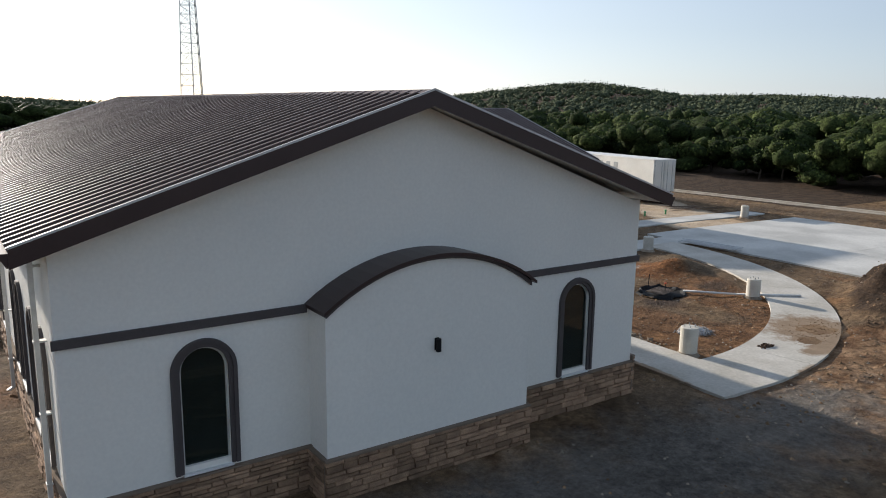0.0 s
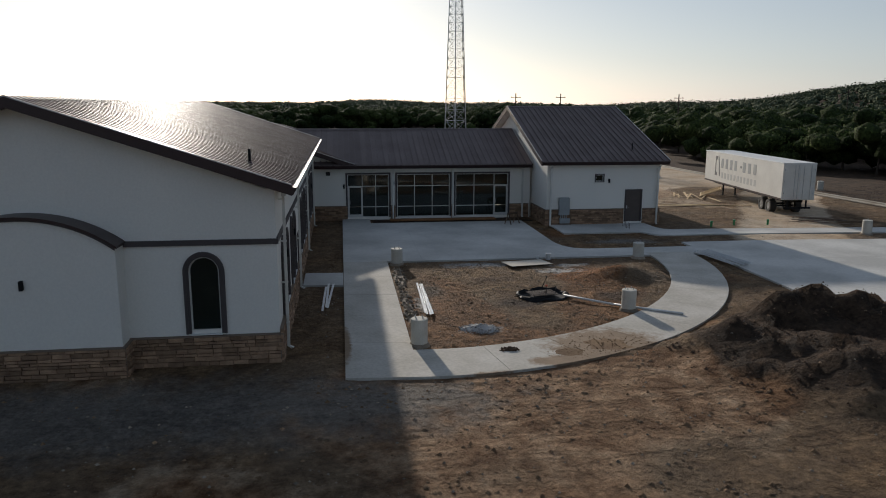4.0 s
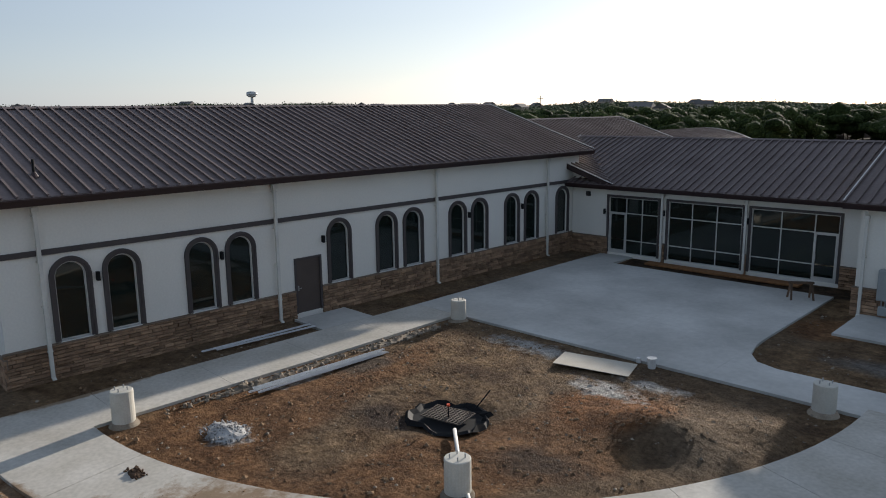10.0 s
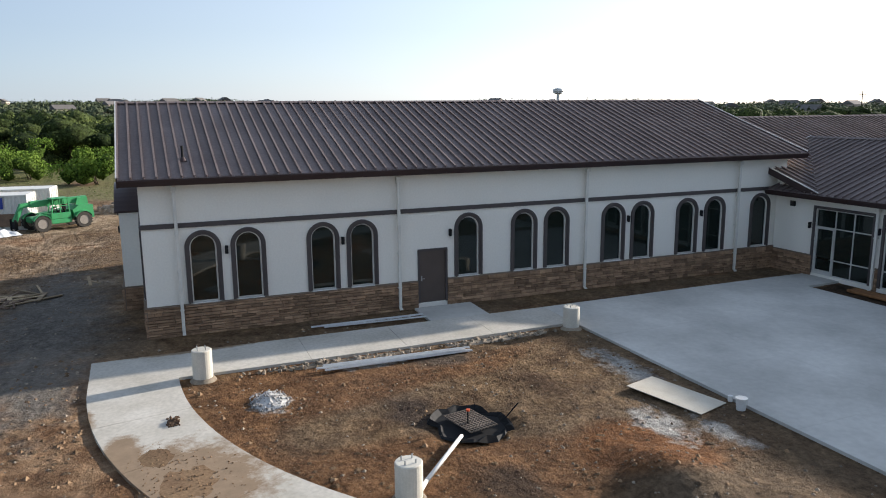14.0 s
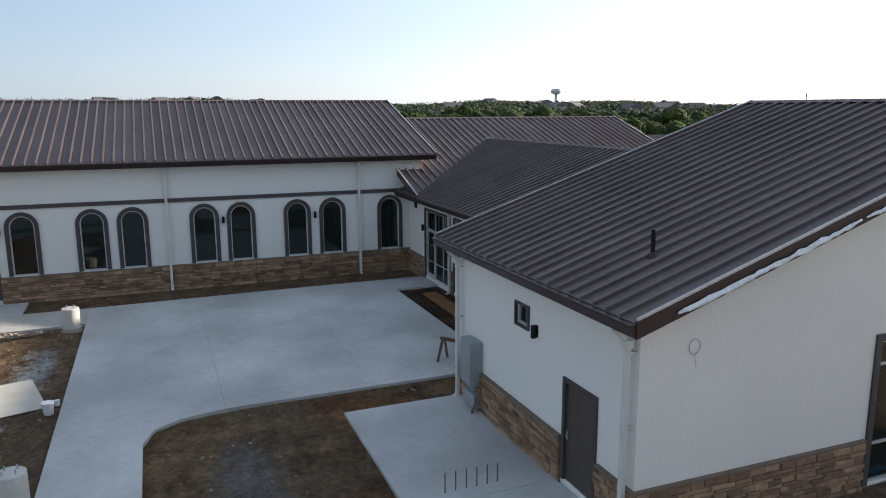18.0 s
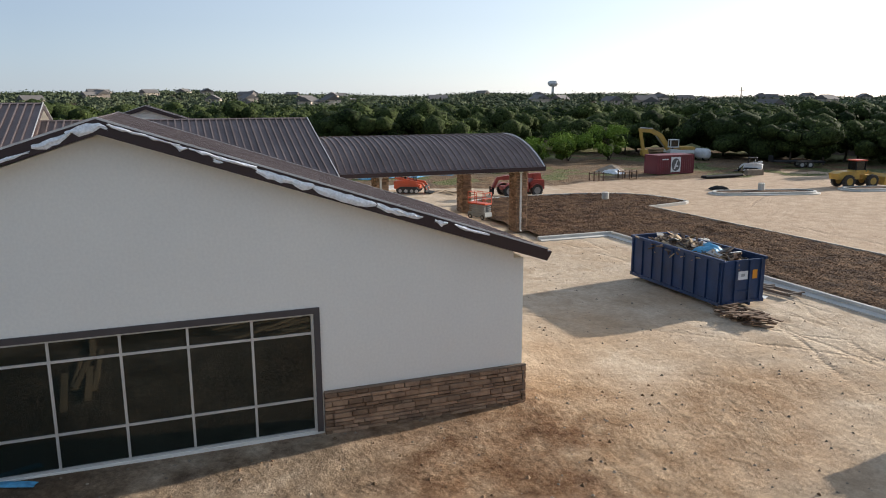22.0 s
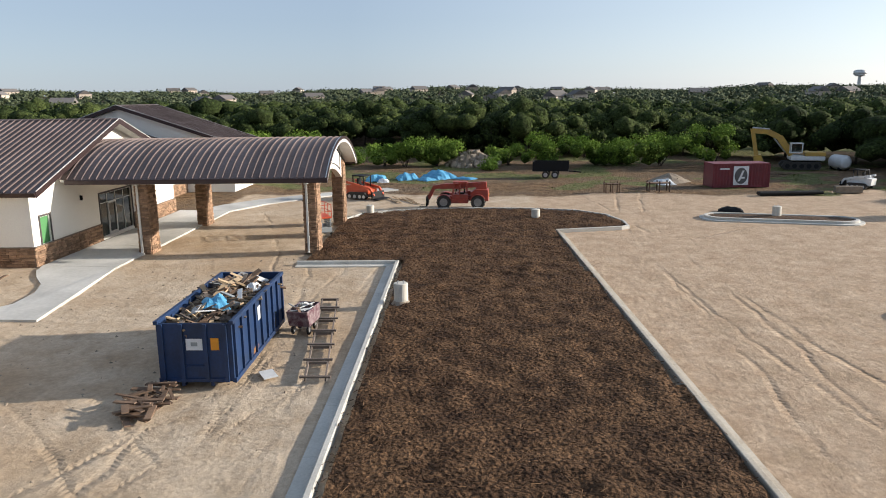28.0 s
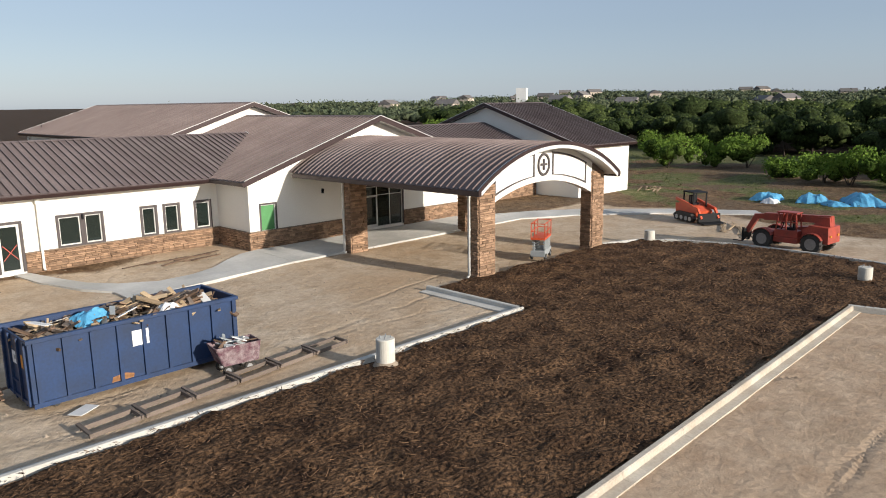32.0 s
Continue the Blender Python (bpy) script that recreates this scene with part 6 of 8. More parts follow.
def channel_bundle(x0, y0, x1, y1, n, seed, label="loose galvanised steel channels lying on the ground", spread=0.10, lift=0.03):
    rnd = random.Random(seed)
    th = thing("steel_channels", label, "steel channels", group="steel channels")
    d = Vector((x1 - x0, y1 - y0)).normalized()
    sd = Vector((-d.y, d.x))
    for k in range(n):
        o, e = (k - n / 2) * spread + rnd.uniform(-0.03, 0.03), rnd.uniform(-0.35, 0.35)
        o2 = o + rnd.uniform(-0.12, 0.12)
        z = lift + 0.05 * (k % 2) + level(x0, y0) + 0.06
        a = Vector((x0 + sd.x * o + d.x * e, y0 + sd.y * o + d.y * e, z))
        b = Vector((x1 + sd.x * o2 + d.x * e, y1 + sd.y * o2 + d.y * e, z))
        s = Shape().beam(a, b, 0.085, 0.006).beam(a + Vector((sd.x, sd.y, 0)) * 0.042 + Vector((0, 0, 0.018)), b + Vector((sd.x, sd.y, 0)) * 0.042 + Vector((0, 0, 0.018)), 0.005, 0.04).beam(a - Vector((sd.x, sd.y, 0)) * 0.042 + Vector((0, 0, 0.018)), b - Vector((sd.x, sd.y, 0)) * 0.042 + Vector((0, 0, 0.018)), 0.005, 0.04)
        part("channel", s, STUD, th)
    return th


channel_bundle(5.35, 4.5, 5.5, 9.55, 4, 1, "long galvanised steel channels lying on red earth")
channel_bundle(1.25, 5.4, 1.35, 9.4, 3, 2, "steel channels lying beside the walk")
channel_bundle(22.35, 15.0, 22.75, 11.4, 9, 3, "stack of galvanised channels at the paving edge", 0.13, 0.08)

board = thing("plywood_sheet", "pale dusty plywood sheet lying on the earth", "board", pose(11.65, 13.35, level(11.5, 13.2) + 0.08, 0, 1.5, 16))
part("sheet", Shape().box(-1.22, 1.22, -0.61, 0.61, 0, 0.02, 0.004), PLY, board)
bucket = thing("bucket", "small white plastic bucket at the paving edge", "bucket", pose(13.1, 14.35, level(13, 14) + 0.02))
part("pail", Shape().cyl((0, 0, 0), (0, 0, 0.33), 0.12, 0.15, n=16, caps=False).cyl((0, 0, 0.02), (0, 0, 0.03), 0.12, n=16), TANK, bucket)
part("rim", Shape().cyl((0, 0, 0.31), (0, 0, 0.34), 0.162, n=16), TANK, bucket)
ob = tagged(new("can", Shape().cyl((12.55, 14.5, 0.2), (12.55, 14.5, 0.36), 0.07, n=12).mesh("can", TANK)), "small pale can at the paving edge", "can")

# open catch basin with black lining and a grate
basin = thing("catch_basin", "open catch basin lined with torn black fabric under a grate", "catch basin", pose(10.85, 7.35, level(10.8, 7.4) - 0.02, 0, 0, 12))
rnd = random.Random(8)
rim = [(1.25 * math.cos(a) * rnd.uniform(0.82, 1.12), 0.95 * math.sin(a) * rnd.uniform(0.8, 1.15)) for a in np.linspace(0, 2 * math.pi, 25)[:-1]]
s = Shape()
n = len(rim)
s.v = [(x * 1.08, y * 1.08, rnd.uniform(-0.04, 0.10)) for x, y in rim] + [(x, y, rnd.uniform(0.04, 0.20)) for x, y in rim] + [(0.88 * x, 0.88 * y, -0.02) for x, y in rim] + [(0.7 * x, 0.7 * y, -0.03) for x, y in rim]
s.f = [(k * n + i, k * n + (i + 1) % n, (k + 1) * n + (i + 1) % n, (k + 1) * n + i) for k in range(3) for i in range(n)] + [tuple(range(3 * n, 4 * n))]
part("lining", s, BLACK, basin, "torn black fabric")
gr = Shape()
for k in range(13):
    gr.box(-0.62 + k * 0.1, -0.60 + k * 0.1, -0.42, 0.42, 0.10, 0.13)
for k in range(9):
    gr.box(-0.63, 0.61, -0.42 + k * 0.105, -0.40 + k * 0.105, 0.095, 0.125)
part("grate", gr, RUSTPIPE, basin, "steel bar grate")
part("stake", Shape().cyl((0.1, -0.15, 0), (0.1, -0.15, 0.45), 0.02, n=6), BLACK, basin)
part("cap", Shape().cyl((0.1, -0.15, 0.45), (0.1, -0.15, 0.50), 0.05, n=8), REDORANGE, basin, "orange marker cap")
part("rod", Shape().beam((0.4, 0.85, 0.1), (0.75, 1.0, 0.62), 0.03, 0.03), BLACK, basin)
pvc = Shape().cyl((11.65, 6.75, level(11, 7) + 0.12), (13.35, 5.15, level(13, 5) + 0.1), 0.05, n=10).cyl((13.35, 5.15, level(13, 5) + 0.1), (15.6, 3.4, level(15, 3) + 0.12), 0.05, n=10)
tagged(new("drain_pipe", pvc.mesh("drain_pipe", WHITE_METAL, True)), "thin white drain pipe lying across the earth", "pipe")


def heap(name, x, y, rx, ry, h, mat, label, cat, n=90, size=0.09, seed=1, base=0.0):
    """A heap of lumps on a low mound."""
    rnd = random.Random(seed)
    s = Shape()
    z0 = level(x, y) + base
    ring = 18
    s.v = [(x, y, z0 + h)]
    for k in (1, 2, 3):
        s.v += [(x + rx * k / 3 * math.cos(2 * math.pi * i / ring) * rnd.uniform(0.85, 1.12), y + ry * k / 3 * math.sin(2 * math.pi * i / ring) * rnd.uniform(0.85, 1.12), z0 + h * (1 - (k / 3) ** 1.2) * rnd.uniform(0.7, 1.15) - (0.06 if k == 3 else 0)) for i in range(ring)]
    s.f = [(0, 1 + i, 1 + (i + 1) % ring) for i in range(ring)] + [(1 + k * ring + i, 1 + (k + 1) * ring + i, 1 + (k + 1) * ring + (i + 1) % ring, 1 + k * ring + (i + 1) % ring) for k in (0, 1) for i in range(ring)]
    for _ in range(n):
        a, rr = rnd.uniform(0, 2 * math.pi), rnd.random() ** 0.6
        px, py = x + rx * rr * math.cos(a), y + ry * rr * math.sin(a)
        pz = z0 + h * (1 - rr ** 1.2) * 0.95
        q = size * rnd.uniform(0.4, 1.6)
        m = Matrix.Translation((px, py, pz)) @ Euler((rnd.uniform(0, 3), rnd.uniform(0, 3), rnd.uniform(0, 3))).to_matrix().to_4x4()
        s.obox(m, q * 1.4, q, q * 0.7, q * 0.2)
    return tagged(new(name, s.mesh(name, mat)), label, cat, kind="stuff")


heap("rubble_heap", 7.1, 2.8, 0.85, 0.6, 0.17, GREY_RUBBLE, "small heap of grey broken rubble on earth", "rubble", 130, 0.045, 3)
heap("rubble_strip", 4.7, 6.0, 0.25, 3.8, 0.02, RUBBLE, "broken concrete crumbs along the walk edge", "rubble", 120, 0.09, 4)
heap("rubble_strip", 4.75, 11.5, 0.3, 2.6, 0.02, RUBBLE, "broken concrete crumbs along the walk edge", "rubble", 90, 0.08, 5)
heap("dirt_clod", 7.7, 0.15, 0.38, 0.2, 0.07, SOIL, "dark clod of earth on the concrete walk", "dirt", 30, 0.045, 8, 0.08)
heap("dirt_spill", 11.3, 0.4, 1.7, 1.3, 0.02, EARTH_CLOD, "brown earth spilled over the curved walk", "dirt", 220, 0.03, 9, 0.06)
heap("dirt_spill", 9.7, -0.3, 0.9, 0.7, 0.025, EARTH_CLOD, "brown earth spilled over the curved walk", "dirt", 90, 0.022, 10, 0.06)

# things by the east classroom wing
cab = thing("electrical_cabinet", "tall grey electrical cabinet on the stone wall base", "electrical cabinet", pose(17.15, 25.0, 0))
part("cabinet_box", Shape().box(-0.36, 0.36, -0.32, -0.02, 1.0, 2.2, 0.02), GREY_BOX, cab)
part("cabinet_door", Shape().box(-0.33, 0.33, -0.345, -0.32, 1.05, 2.15, 0.008), GREY_BOX, cab)
part("lower_box", Shape().box(-0.28, 0.42, -0.28, -0.08, 0.42, 0.78, 0.02), GREY_BOX, cab)
for k in range(4):
    part("conduit", Shape().cyl((-0.2 + k * 0.13, -0.16, 0.75), (-0.2 + k * 0.13, -0.16, 1.02), 0.03, n=8), STEEL, cab)
part("brace", Shape().beam((0.45, -0.35, 0.35), (0.52, -0.12, 1.1), 0.05, 0.05), OLDWOOD, cab)
for k in range(6):
    tagged(new("rebar_dowel", Shape().cyl((21.0, 22.55 + k * 0.24, 0.2), (21.0, 22.55 + k * 0.24, 0.75), 0.014, n=6).mesh("rebar_dowel", RUSTPIPE)), "upright rusty rebar dowel in the slab edge", "rebar", "rebar dowels")
horse = thing("sawhorse", "wooden sawhorse standing on the concrete plaza", "sawhorse", pose(13.75, 25.75, paved(13.7, 25.7), 0, 0, 35))
part("top_beam", Shape().box(-0.5, 0.5, -0.05, 0.05, 0.66, 0.75, 0.005), OLDWOOD, horse)
for sx in (-0.4, 0.4):
    for sy in (-1, 1):
        part("leg", Shape().beam((sx, sy * 0.06, 0.68), (sx * 1.1, sy * 0.28, 0.0), 0.08, 0.035), OLDWOOD, horse)
tagged(new("debris_strip", Shape().box(5.4, 13.0, 27.75, 28.35, 0.30, 0.415, 0.02).mesh("debris_strip", REDDIRT)), "strip of bare earth before the shop front", "earth strip", kind="structure")
loop = thing("wire_loop", "thin wire loop hanging from the stucco gable", "wire", pose(24.0, 26.15, 3.95))
ring = [(0.02, 0.12 * math.cos(a), 0.12 * math.sin(a) * 1.2) for a in np.linspace(0, 2 * math.pi, 17)]
s = Shape()
for p, q in zip(ring, ring[1:]):
    s.cyl(p, q, 0.008, n=5, caps=False)
part("wire", s.cyl((0.02, 0, -0.14), (0.03, 0.05, -0.4), 0.006, n=5), STEEL, loop)


def boards(name, x, y, n, lx, ly, length, seed, mat=WOOD, label="scattered bare timber boards on the ground", h=0.04, yaw=None, z0=None):
    """A loose scatter of boards, each a part."""
    rnd = random.Random(seed)
    th = thing(name, label, "timber", group="timber scatters")
    for k in range(n):
        px, py = x + rnd.uniform(-lx, lx), y + rnd.uniform(-ly, ly)
        a = (rnd.uniform(0, 180) if yaw is None else yaw + rnd.uniform(-14, 14))
        z = (level(px, py) if z0 is None else z0) + 0.05 + h * rnd.random() * n * 0.12
        L = length * rnd.uniform(0.55, 1.1)
        m = pose(px, py, z, rnd.uniform(-3, 3), rnd.uniform(-3, 3), a)
        part("board", Shape().obox(m, L, rnd.choice((0.09, 0.14, 0.19)), 0.04, 0.004), mat, th)
    return th


panel = thing("stud_wall_panel", "pale timber stud panel lying on bare earth", "timber", pose(-9.8, -8.45, level(-9.8, -8.4) + 0.14, 0, 1, 3))
for k, y in enumerate((-0.42, -0.14, 0.14, 0.42)):
    part("long_board", Shape().obox(pose(0.3 * (k % 2), y, 0, 0, 0, 1.5 * (k - 1.5)), 6.0, 0.14, 0.04, 0.004), WOOD, panel)
for k in range(5):
    part("cross_board", Shape().obox(pose(-2.6 + 1.25 * k, 0, -0.045, 0, 0, 88), 1.0, 0.09, 0.04, 0.004), OLDWOOD, panel)
boards("timber_pile", -7.0, -8.9, 8, 0.5, 0.6, 1.5, 11, WOOD, "loose short boards at a stud panel's end", yaw=75)
boards("timber_pile", -9.2, -5.4, 11, 1.2, 0.8, 2.2, 12, WOOD, "pile of broken pallet boards on dirt")
boards("timber_pile", -8.6, -5.9, 8, 1.0, 0.7, 1.8, 22, OLDWOOD, "weathered pallet boards tangled on dirt")
boards("timber_scatter", -11.2, -2.8, 2, 0.3, 0.1, 1.6, 23, WOOD, "single pale board on dirt", yaw=20)
boards("timber_scatter", -14.5, -12.5, 10, 1.5, 1.2, 2.5, 13, OLDWOOD, "loose weathered boards on dirt")
boards("timber_scatter", 31.6, 33.8, 6, 2.5, 0.5, 4.5, 14, PINE, "long timber studs lying near the trailer", yaw=-8)
boards("timber_pile", 34.0, 40.0, 9, 1.2, 2.2, 3.8, 15, PINE, "stack of timber studs beside the trailer", yaw=70)
boards("timber_scatter", 36.9, 25.6, 9, 2.2, 1.2, 3.6, 16, OLDWOOD, "weathered boards heaped on bare earth", yaw=-20)
boards("timber_scatter", 18.0, 47.3, 1, 0.2, 0.1, 3.9, 17, WOOD, "old plank lying by the wing wall", yaw=2)
boards("timber_scatter", 6.5, 44.0, 7, 2.2, 0.8, 2.8, 18, OLDWOOD, "thin boards lying on bare planting earth", yaw=10)
boards("debris_heap", 19.5, 57.9, 46, 1.1, 0.55, 1.1, 19, OLDWOOD, "heap of broken dark timber beside the dumpster", h=0.06)
boards("timber_scatter", -16.5, 20.0, 10, 0.8, 6.0, 2.6, 20, WOOD, "boards lying along the hall's far side", yaw=60)

# wooden truss panel leaning under the trailer
frame_t = thing("truss_panel", "pale timber truss panel lying beside the trailer", "truss", pose(36.7, 41.4, 0.25, -22, 0, 62))
part("rail", Shape().box(-1.6, 1.6, -1.0, -0.9, 0.2, 0.29), PINE, frame_t)
part("rail", Shape().box(-1.6, 1.6, 0.9, 1.0, 0.2, 0.29), PINE, frame_t)
for k in range(9):
    part("stud", Shape().box(-1.55 + k * 0.38, -1.46 + k * 0.38, -0.9, 0.9, 0.2, 0.28), PINE, frame_t)


# ---- vehicles and containers ----
def wheel(th, x, y, z, r, w, rim_mat, axis=(0, 1, 0)):
    a = Vector((x, y, z))
    d = Vector(axis) * w / 2
    s = Shape().cyl(a - d, a - d * 0.7, r * 0.93, r, n=20, caps=False).cyl(a - d * 0.7, a + d * 0.7, r, n=20, caps=False).cyl(a + d * 0.7, a + d, r, r * 0.93, n=20, caps=False)
    s.cyl(a - d, a - d * 0.98, r * 0.93, r * 0.58, n=20, caps=False).cyl(a + d * 0.98, a + d, r * 0.58, r * 0.93, n=20, caps=False)
    for k in range(16):
        t = 2 * math.pi * k / 16
        u, v = Vector((math.cos(t), 0, math.sin(t))), Vector((0, 1, 0))
        if axis[0]:
            u = Vector((0, math.cos(t), math.sin(t)))
        s.beam(a + u * r - d * 0.9, a + u * r + d * 0.9, 0.07 * r / 0.5, 0.05 * r / 0.5)
    ty = part("wheel", s, RUBBER, th, "black rubber tyre")
    part("rim", Shape().cyl(a - d * 0.85, a + d * 0.85, r * 0.58, n=16).cyl(a - d * 0.9, a + d * 0.9, r * 0.2, n=10), rim_mat, ty)


def wordmark(text, size, m, mat, parent, label=""):
    """Raised flat lettering."""
    cu = bpy.data.curves.new("lettering", "FONT")
    cu.body, cu.size, cu.extrude = text, size, 0.004
    cu.materials.append(mat)
    tmp = bpy.data.objects.new("lettering", cu)
    dg = bpy.context.evaluated_depsgraph_get()
    me_ = bpy.data.meshes.new_from_object(tmp.evaluated_get(dg))
    bpy.data.objects.remove(tmp)
    ob = new("lettering", me_)
    ob.parent, ob.matrix_local = parent, m
    return tagged(ob, label=label)


# box trailer
tr = thing("box_trailer", "long white box trailer with dark lettering, parked on dirt", "trailer", pose(35.6, 28.6, 0.06, 0, 0, -7))
part("body", Shape().box(0, 2.55, 0, 16.1, 1.22, 4.05, 0.03), TRAILER_W, tr)
part("roof_rail", Shape().box(-0.02, 2.57, -0.01, 16.12, 3.98, 4.08, 0.01), WHITE_METAL, tr)
part("side_rail", Shape().box(-0.015, 0.0, 0, 16.1, 1.22, 1.36), FASCIA, tr, "dark lower side rail")
for u0, u1 in ((0.1, 1.26), (1.29, 2.45)):
    d = part("rear_door", Shape().box(u0, u1, -0.04, 0.0, 1.30, 3.95, 0.01), TRAILER_W, tr, "white rear door")
    for bx in (u0 + 0.3, u1 - 0.3) if u0 > 1 else (u1 - 0.35, u1 - 0.1):
        part("lock_bar", Shape().cyl((bx, -0.06, 1.35), (bx, -0.06, 3.9), 0.02, n=8), STEEL, d)
    for z in (1.7, 2.6, 3.5):
        part("hinge", Shape().box(u0 + (0 if u0 < 1 else 1.1), u0 + (0.06 if u0 < 1 else 1.16), -0.055, -0.04, z, z + 0.12), STEEL, d)
part("bumper", Shape().box(0.2, 2.35, 0.0, 0.12, 0.55, 0.68).box(0.5, 0.6, 0.02, 0.1, 0.68, 1.22).box(1.95, 2.05, 0.02, 0.1, 0.68, 1.22), BLACK, tr)
part("chassis", Shape().box(0.7, 0.82, 0.3, 15.5, 0.98, 1.22).box(1.73, 1.85, 0.3, 15.5, 0.98, 1.22), BLACK, tr)
for y in (2.2, 3.5):
    for x in (0.28, 2.27):
        wheel(tr, x, y, 0.52, 0.52, 0.5, STEEL, (1, 0, 0))
    part("axle", Shape().cyl((0.3, y, 0.52), (2.25, y, 0.52), 0.07, n=8), BLACK, tr)
for x in (0.7, 1.85):
    part("landing_leg", Shape().box(x - 0.06, x + 0.06, 13.0, 13.12, 0.05, 1.2).box(x - 0.15, x + 0.15, 12.92, 13.2, 0.0, 0.06), BLACK, tr)
mt = Matrix(((0, 0, -1, -0.008), (-1, 0, 0, 0), (0, 1, 0, 0), (0, 0, 0, 1)))
# the company's name as plain bars
PALE_BAR = material("faded_grey", (0.48, 0.48, 0.46), 0.6, scale=3, detail_scale=30, fine=0.05)
for k, (y, w, z0, z1) in enumerate([(12.2 - 1.0 * i, 0.52, 2.68, 3.55) for i in range(4)] + [(7.4 - 1.06 * i, 0.56, 2.68, 3.55) for i in range(3)] + [(12.0 - 0.7 * i, 0.38, 1.76, 2.28) for i in range(11)]):
    part("name_bar", Shape().box(-0.010, -0.002, y - w, y, z0, z1), GREY_BOX if z0 > 2 else PALE_BAR, tr, "plain grey bar")
part("dot", Shape().box(-0.012, -0.002, 7.65, 7.9, 3.0, 3.2), INK, tr)
part("mark", Shape().prism([(13.1, 1.9), (13.6, 1.9), (13.6, 3.7), (13.1, 3.7), (13.1, 3.5), (13.4, 3.3), (13.4, 2.3), (13.1, 2.1)], "x", -0.012, -0.002).prism([(12.95, 3.7), (12.80, 3.7), (12.35, 1.9), (12.55, 1.9)], "x", -0.012, -0.002), INK, tr, "dark angular mark")

# roll-off dumpster with debris
dp = thing("dumpster", "dark blue open-top roll-off dumpster heaped with timber waste", "dumpster", pose(12.05, 57.75, 0.12))
DX, DY, DH = 6.25, 2.25, 2.02
part("side_wall", Shape().box(0, DX, 0, 0.06, 0.18, DH), BLUE, dp)
part("side_wall", Shape().box(0, DX, DY - 0.06, DY, 0.18, DH), BLUE, dp)
part("end_wall", Shape().box(0, 0.06, 0.06, DY - 0.06, 0.18, DH), BLUE, dp)
part("floor_plate", Shape().box(0.06, DX - 0.06, 0.06, DY - 0.06, 0.18, 0.24), BLUE, dp)
part("rust_patch", Shape().prism([(3.5, 0.32), (4.15, 0.31), (4.1, 0.47), (3.75, 0.52), (3.48, 0.44)], "y", DY, DY + 0.004), REDDIRT, dp, "rusted patch")
for x0, x1, y0, y1 in ((-0.05, DX + 0.05, -0.08, 0.05), (-0.05, DX + 0.05, DY - 0.05, DY + 0.08), (-0.05, 0.06, 0.05, DY - 0.05)):
    part("top_rail", Shape().box(x0, x1, y0, y1, DH - 0.02, DH + 0.10, 0.01), BLUE, dp)
part("bottom_rail", Shape().box(0, DX, -0.06, 0.0, 0.16, 0.30).box(0, DX, DY, DY + 0.06, 0.16, 0.30), BLUE, dp)
for k in range(9):
    x = 0.08 + k * (DX - 0.3) / 8
    for y0, y1 in ((-0.075, 0.0), (DY, DY + 0.075)):
        part("side_rib", Shape().box(x, x + 0.1, y0, y1, 0.30, DH - 0.02), BLUE, dp)
gate = part("rear_gate", Shape().box(DX - 0.06, DX, 0.06, DY - 0.06, 0.24, DH + 0.02), BLUE, dp)
for y in (0.12, 0.72, 1.45, 2.05):
    part("gate_post", Shape().box(DX, DX + 0.07, y - 0.06, y + 0.06, 0.2, DH), BLUE, gate)
part("gate_recess", Shape().box(DX, DX + 0.05, 0.80, 1.38, 0.65, 0.72).box(DX, DX + 0.05, 0.3, 2.0, 0.2, 0.3), BLUE, gate)
part("notice", Shape().box(DX + 0.008, DX + 0.016, 0.85, 1.35, 1.20, 1.56), PAPER, gate, "white notice with grey mark")
part("notice_bar", Shape().box(DX + 0.017, DX + 0.02, 1.0, 1.2, 1.33, 1.45), GREY_BOX, gate)
part("warning_plate", Shape().box(DX + 0.008, DX + 0.016, 1.6, 1.85, 1.20, 1.58), ORANGE_P, gate, "orange warning plate")
part("notice", Shape().box(2.95, 3.45, DY + 0.008, DY + 0.016, 1.25, 1.72), PAPER, dp, "white paper notice")
for x in (0.5, 5.6):
    for y in (0.35, 1.9):
        part("roller", Shape().cyl((x, y - 0.1, 0.08), (x, y + 0.1, 0.08), 0.1, n=12), RUBBER, dp)
for k in range(2):
    part("skid", Shape().box(0, DX, 0.62 + k * 0.9, 0.72 + k * 0.9, 0.06, 0.18), BLUE, dp)
rnd = random.Random(21)
waste = {m_.name: (Shape(), m_) for m_ in (WOOD, OLDWOOD, RUSTPIPE)}
for k in range(330):
    px, py = rnd.uniform(0.3, DX - 0.3), rnd.uniform(0.2, DY - 0.2)
    crown = 0.48 * math.exp(-((px - 2.3) / 1.6) ** 2 - ((py - 1.1) / 0.9) ** 2) + 0.18 * math.exp(-((px - 4.6) / 0.9) ** 2 - ((py - 1.0) / 0.8) ** 2)
    m = pose(px, py, DH - 0.25 + crown * rnd.uniform(0.5, 1.1) + rnd.uniform(-0.05, 0.08), rnd.uniform(-28, 28), rnd.uniform(-30, 30), rnd.uniform(0, 180))
    sh_, _m = rnd.choice(list(waste.values()))
    sh_.obox(m, rnd.uniform(0.2, 1.3), rnd.uniform(0.03, 0.2), rnd.uniform(0.015, 0.07))
waste["broken_timber"][0].box(0.1, DX - 0.1, 0.1, DY - 0.1, DH - 0.55, DH - 0.32)
for sh_, m_ in waste.values():
    wst = tagged(new("timber_waste", sh_.mesh("timber_waste", m_)), "heaped broken timber waste filling a dumpster", "waste", kind="stuff")
    wst.matrix_world = pose(12.05, 57.75, 0.12)
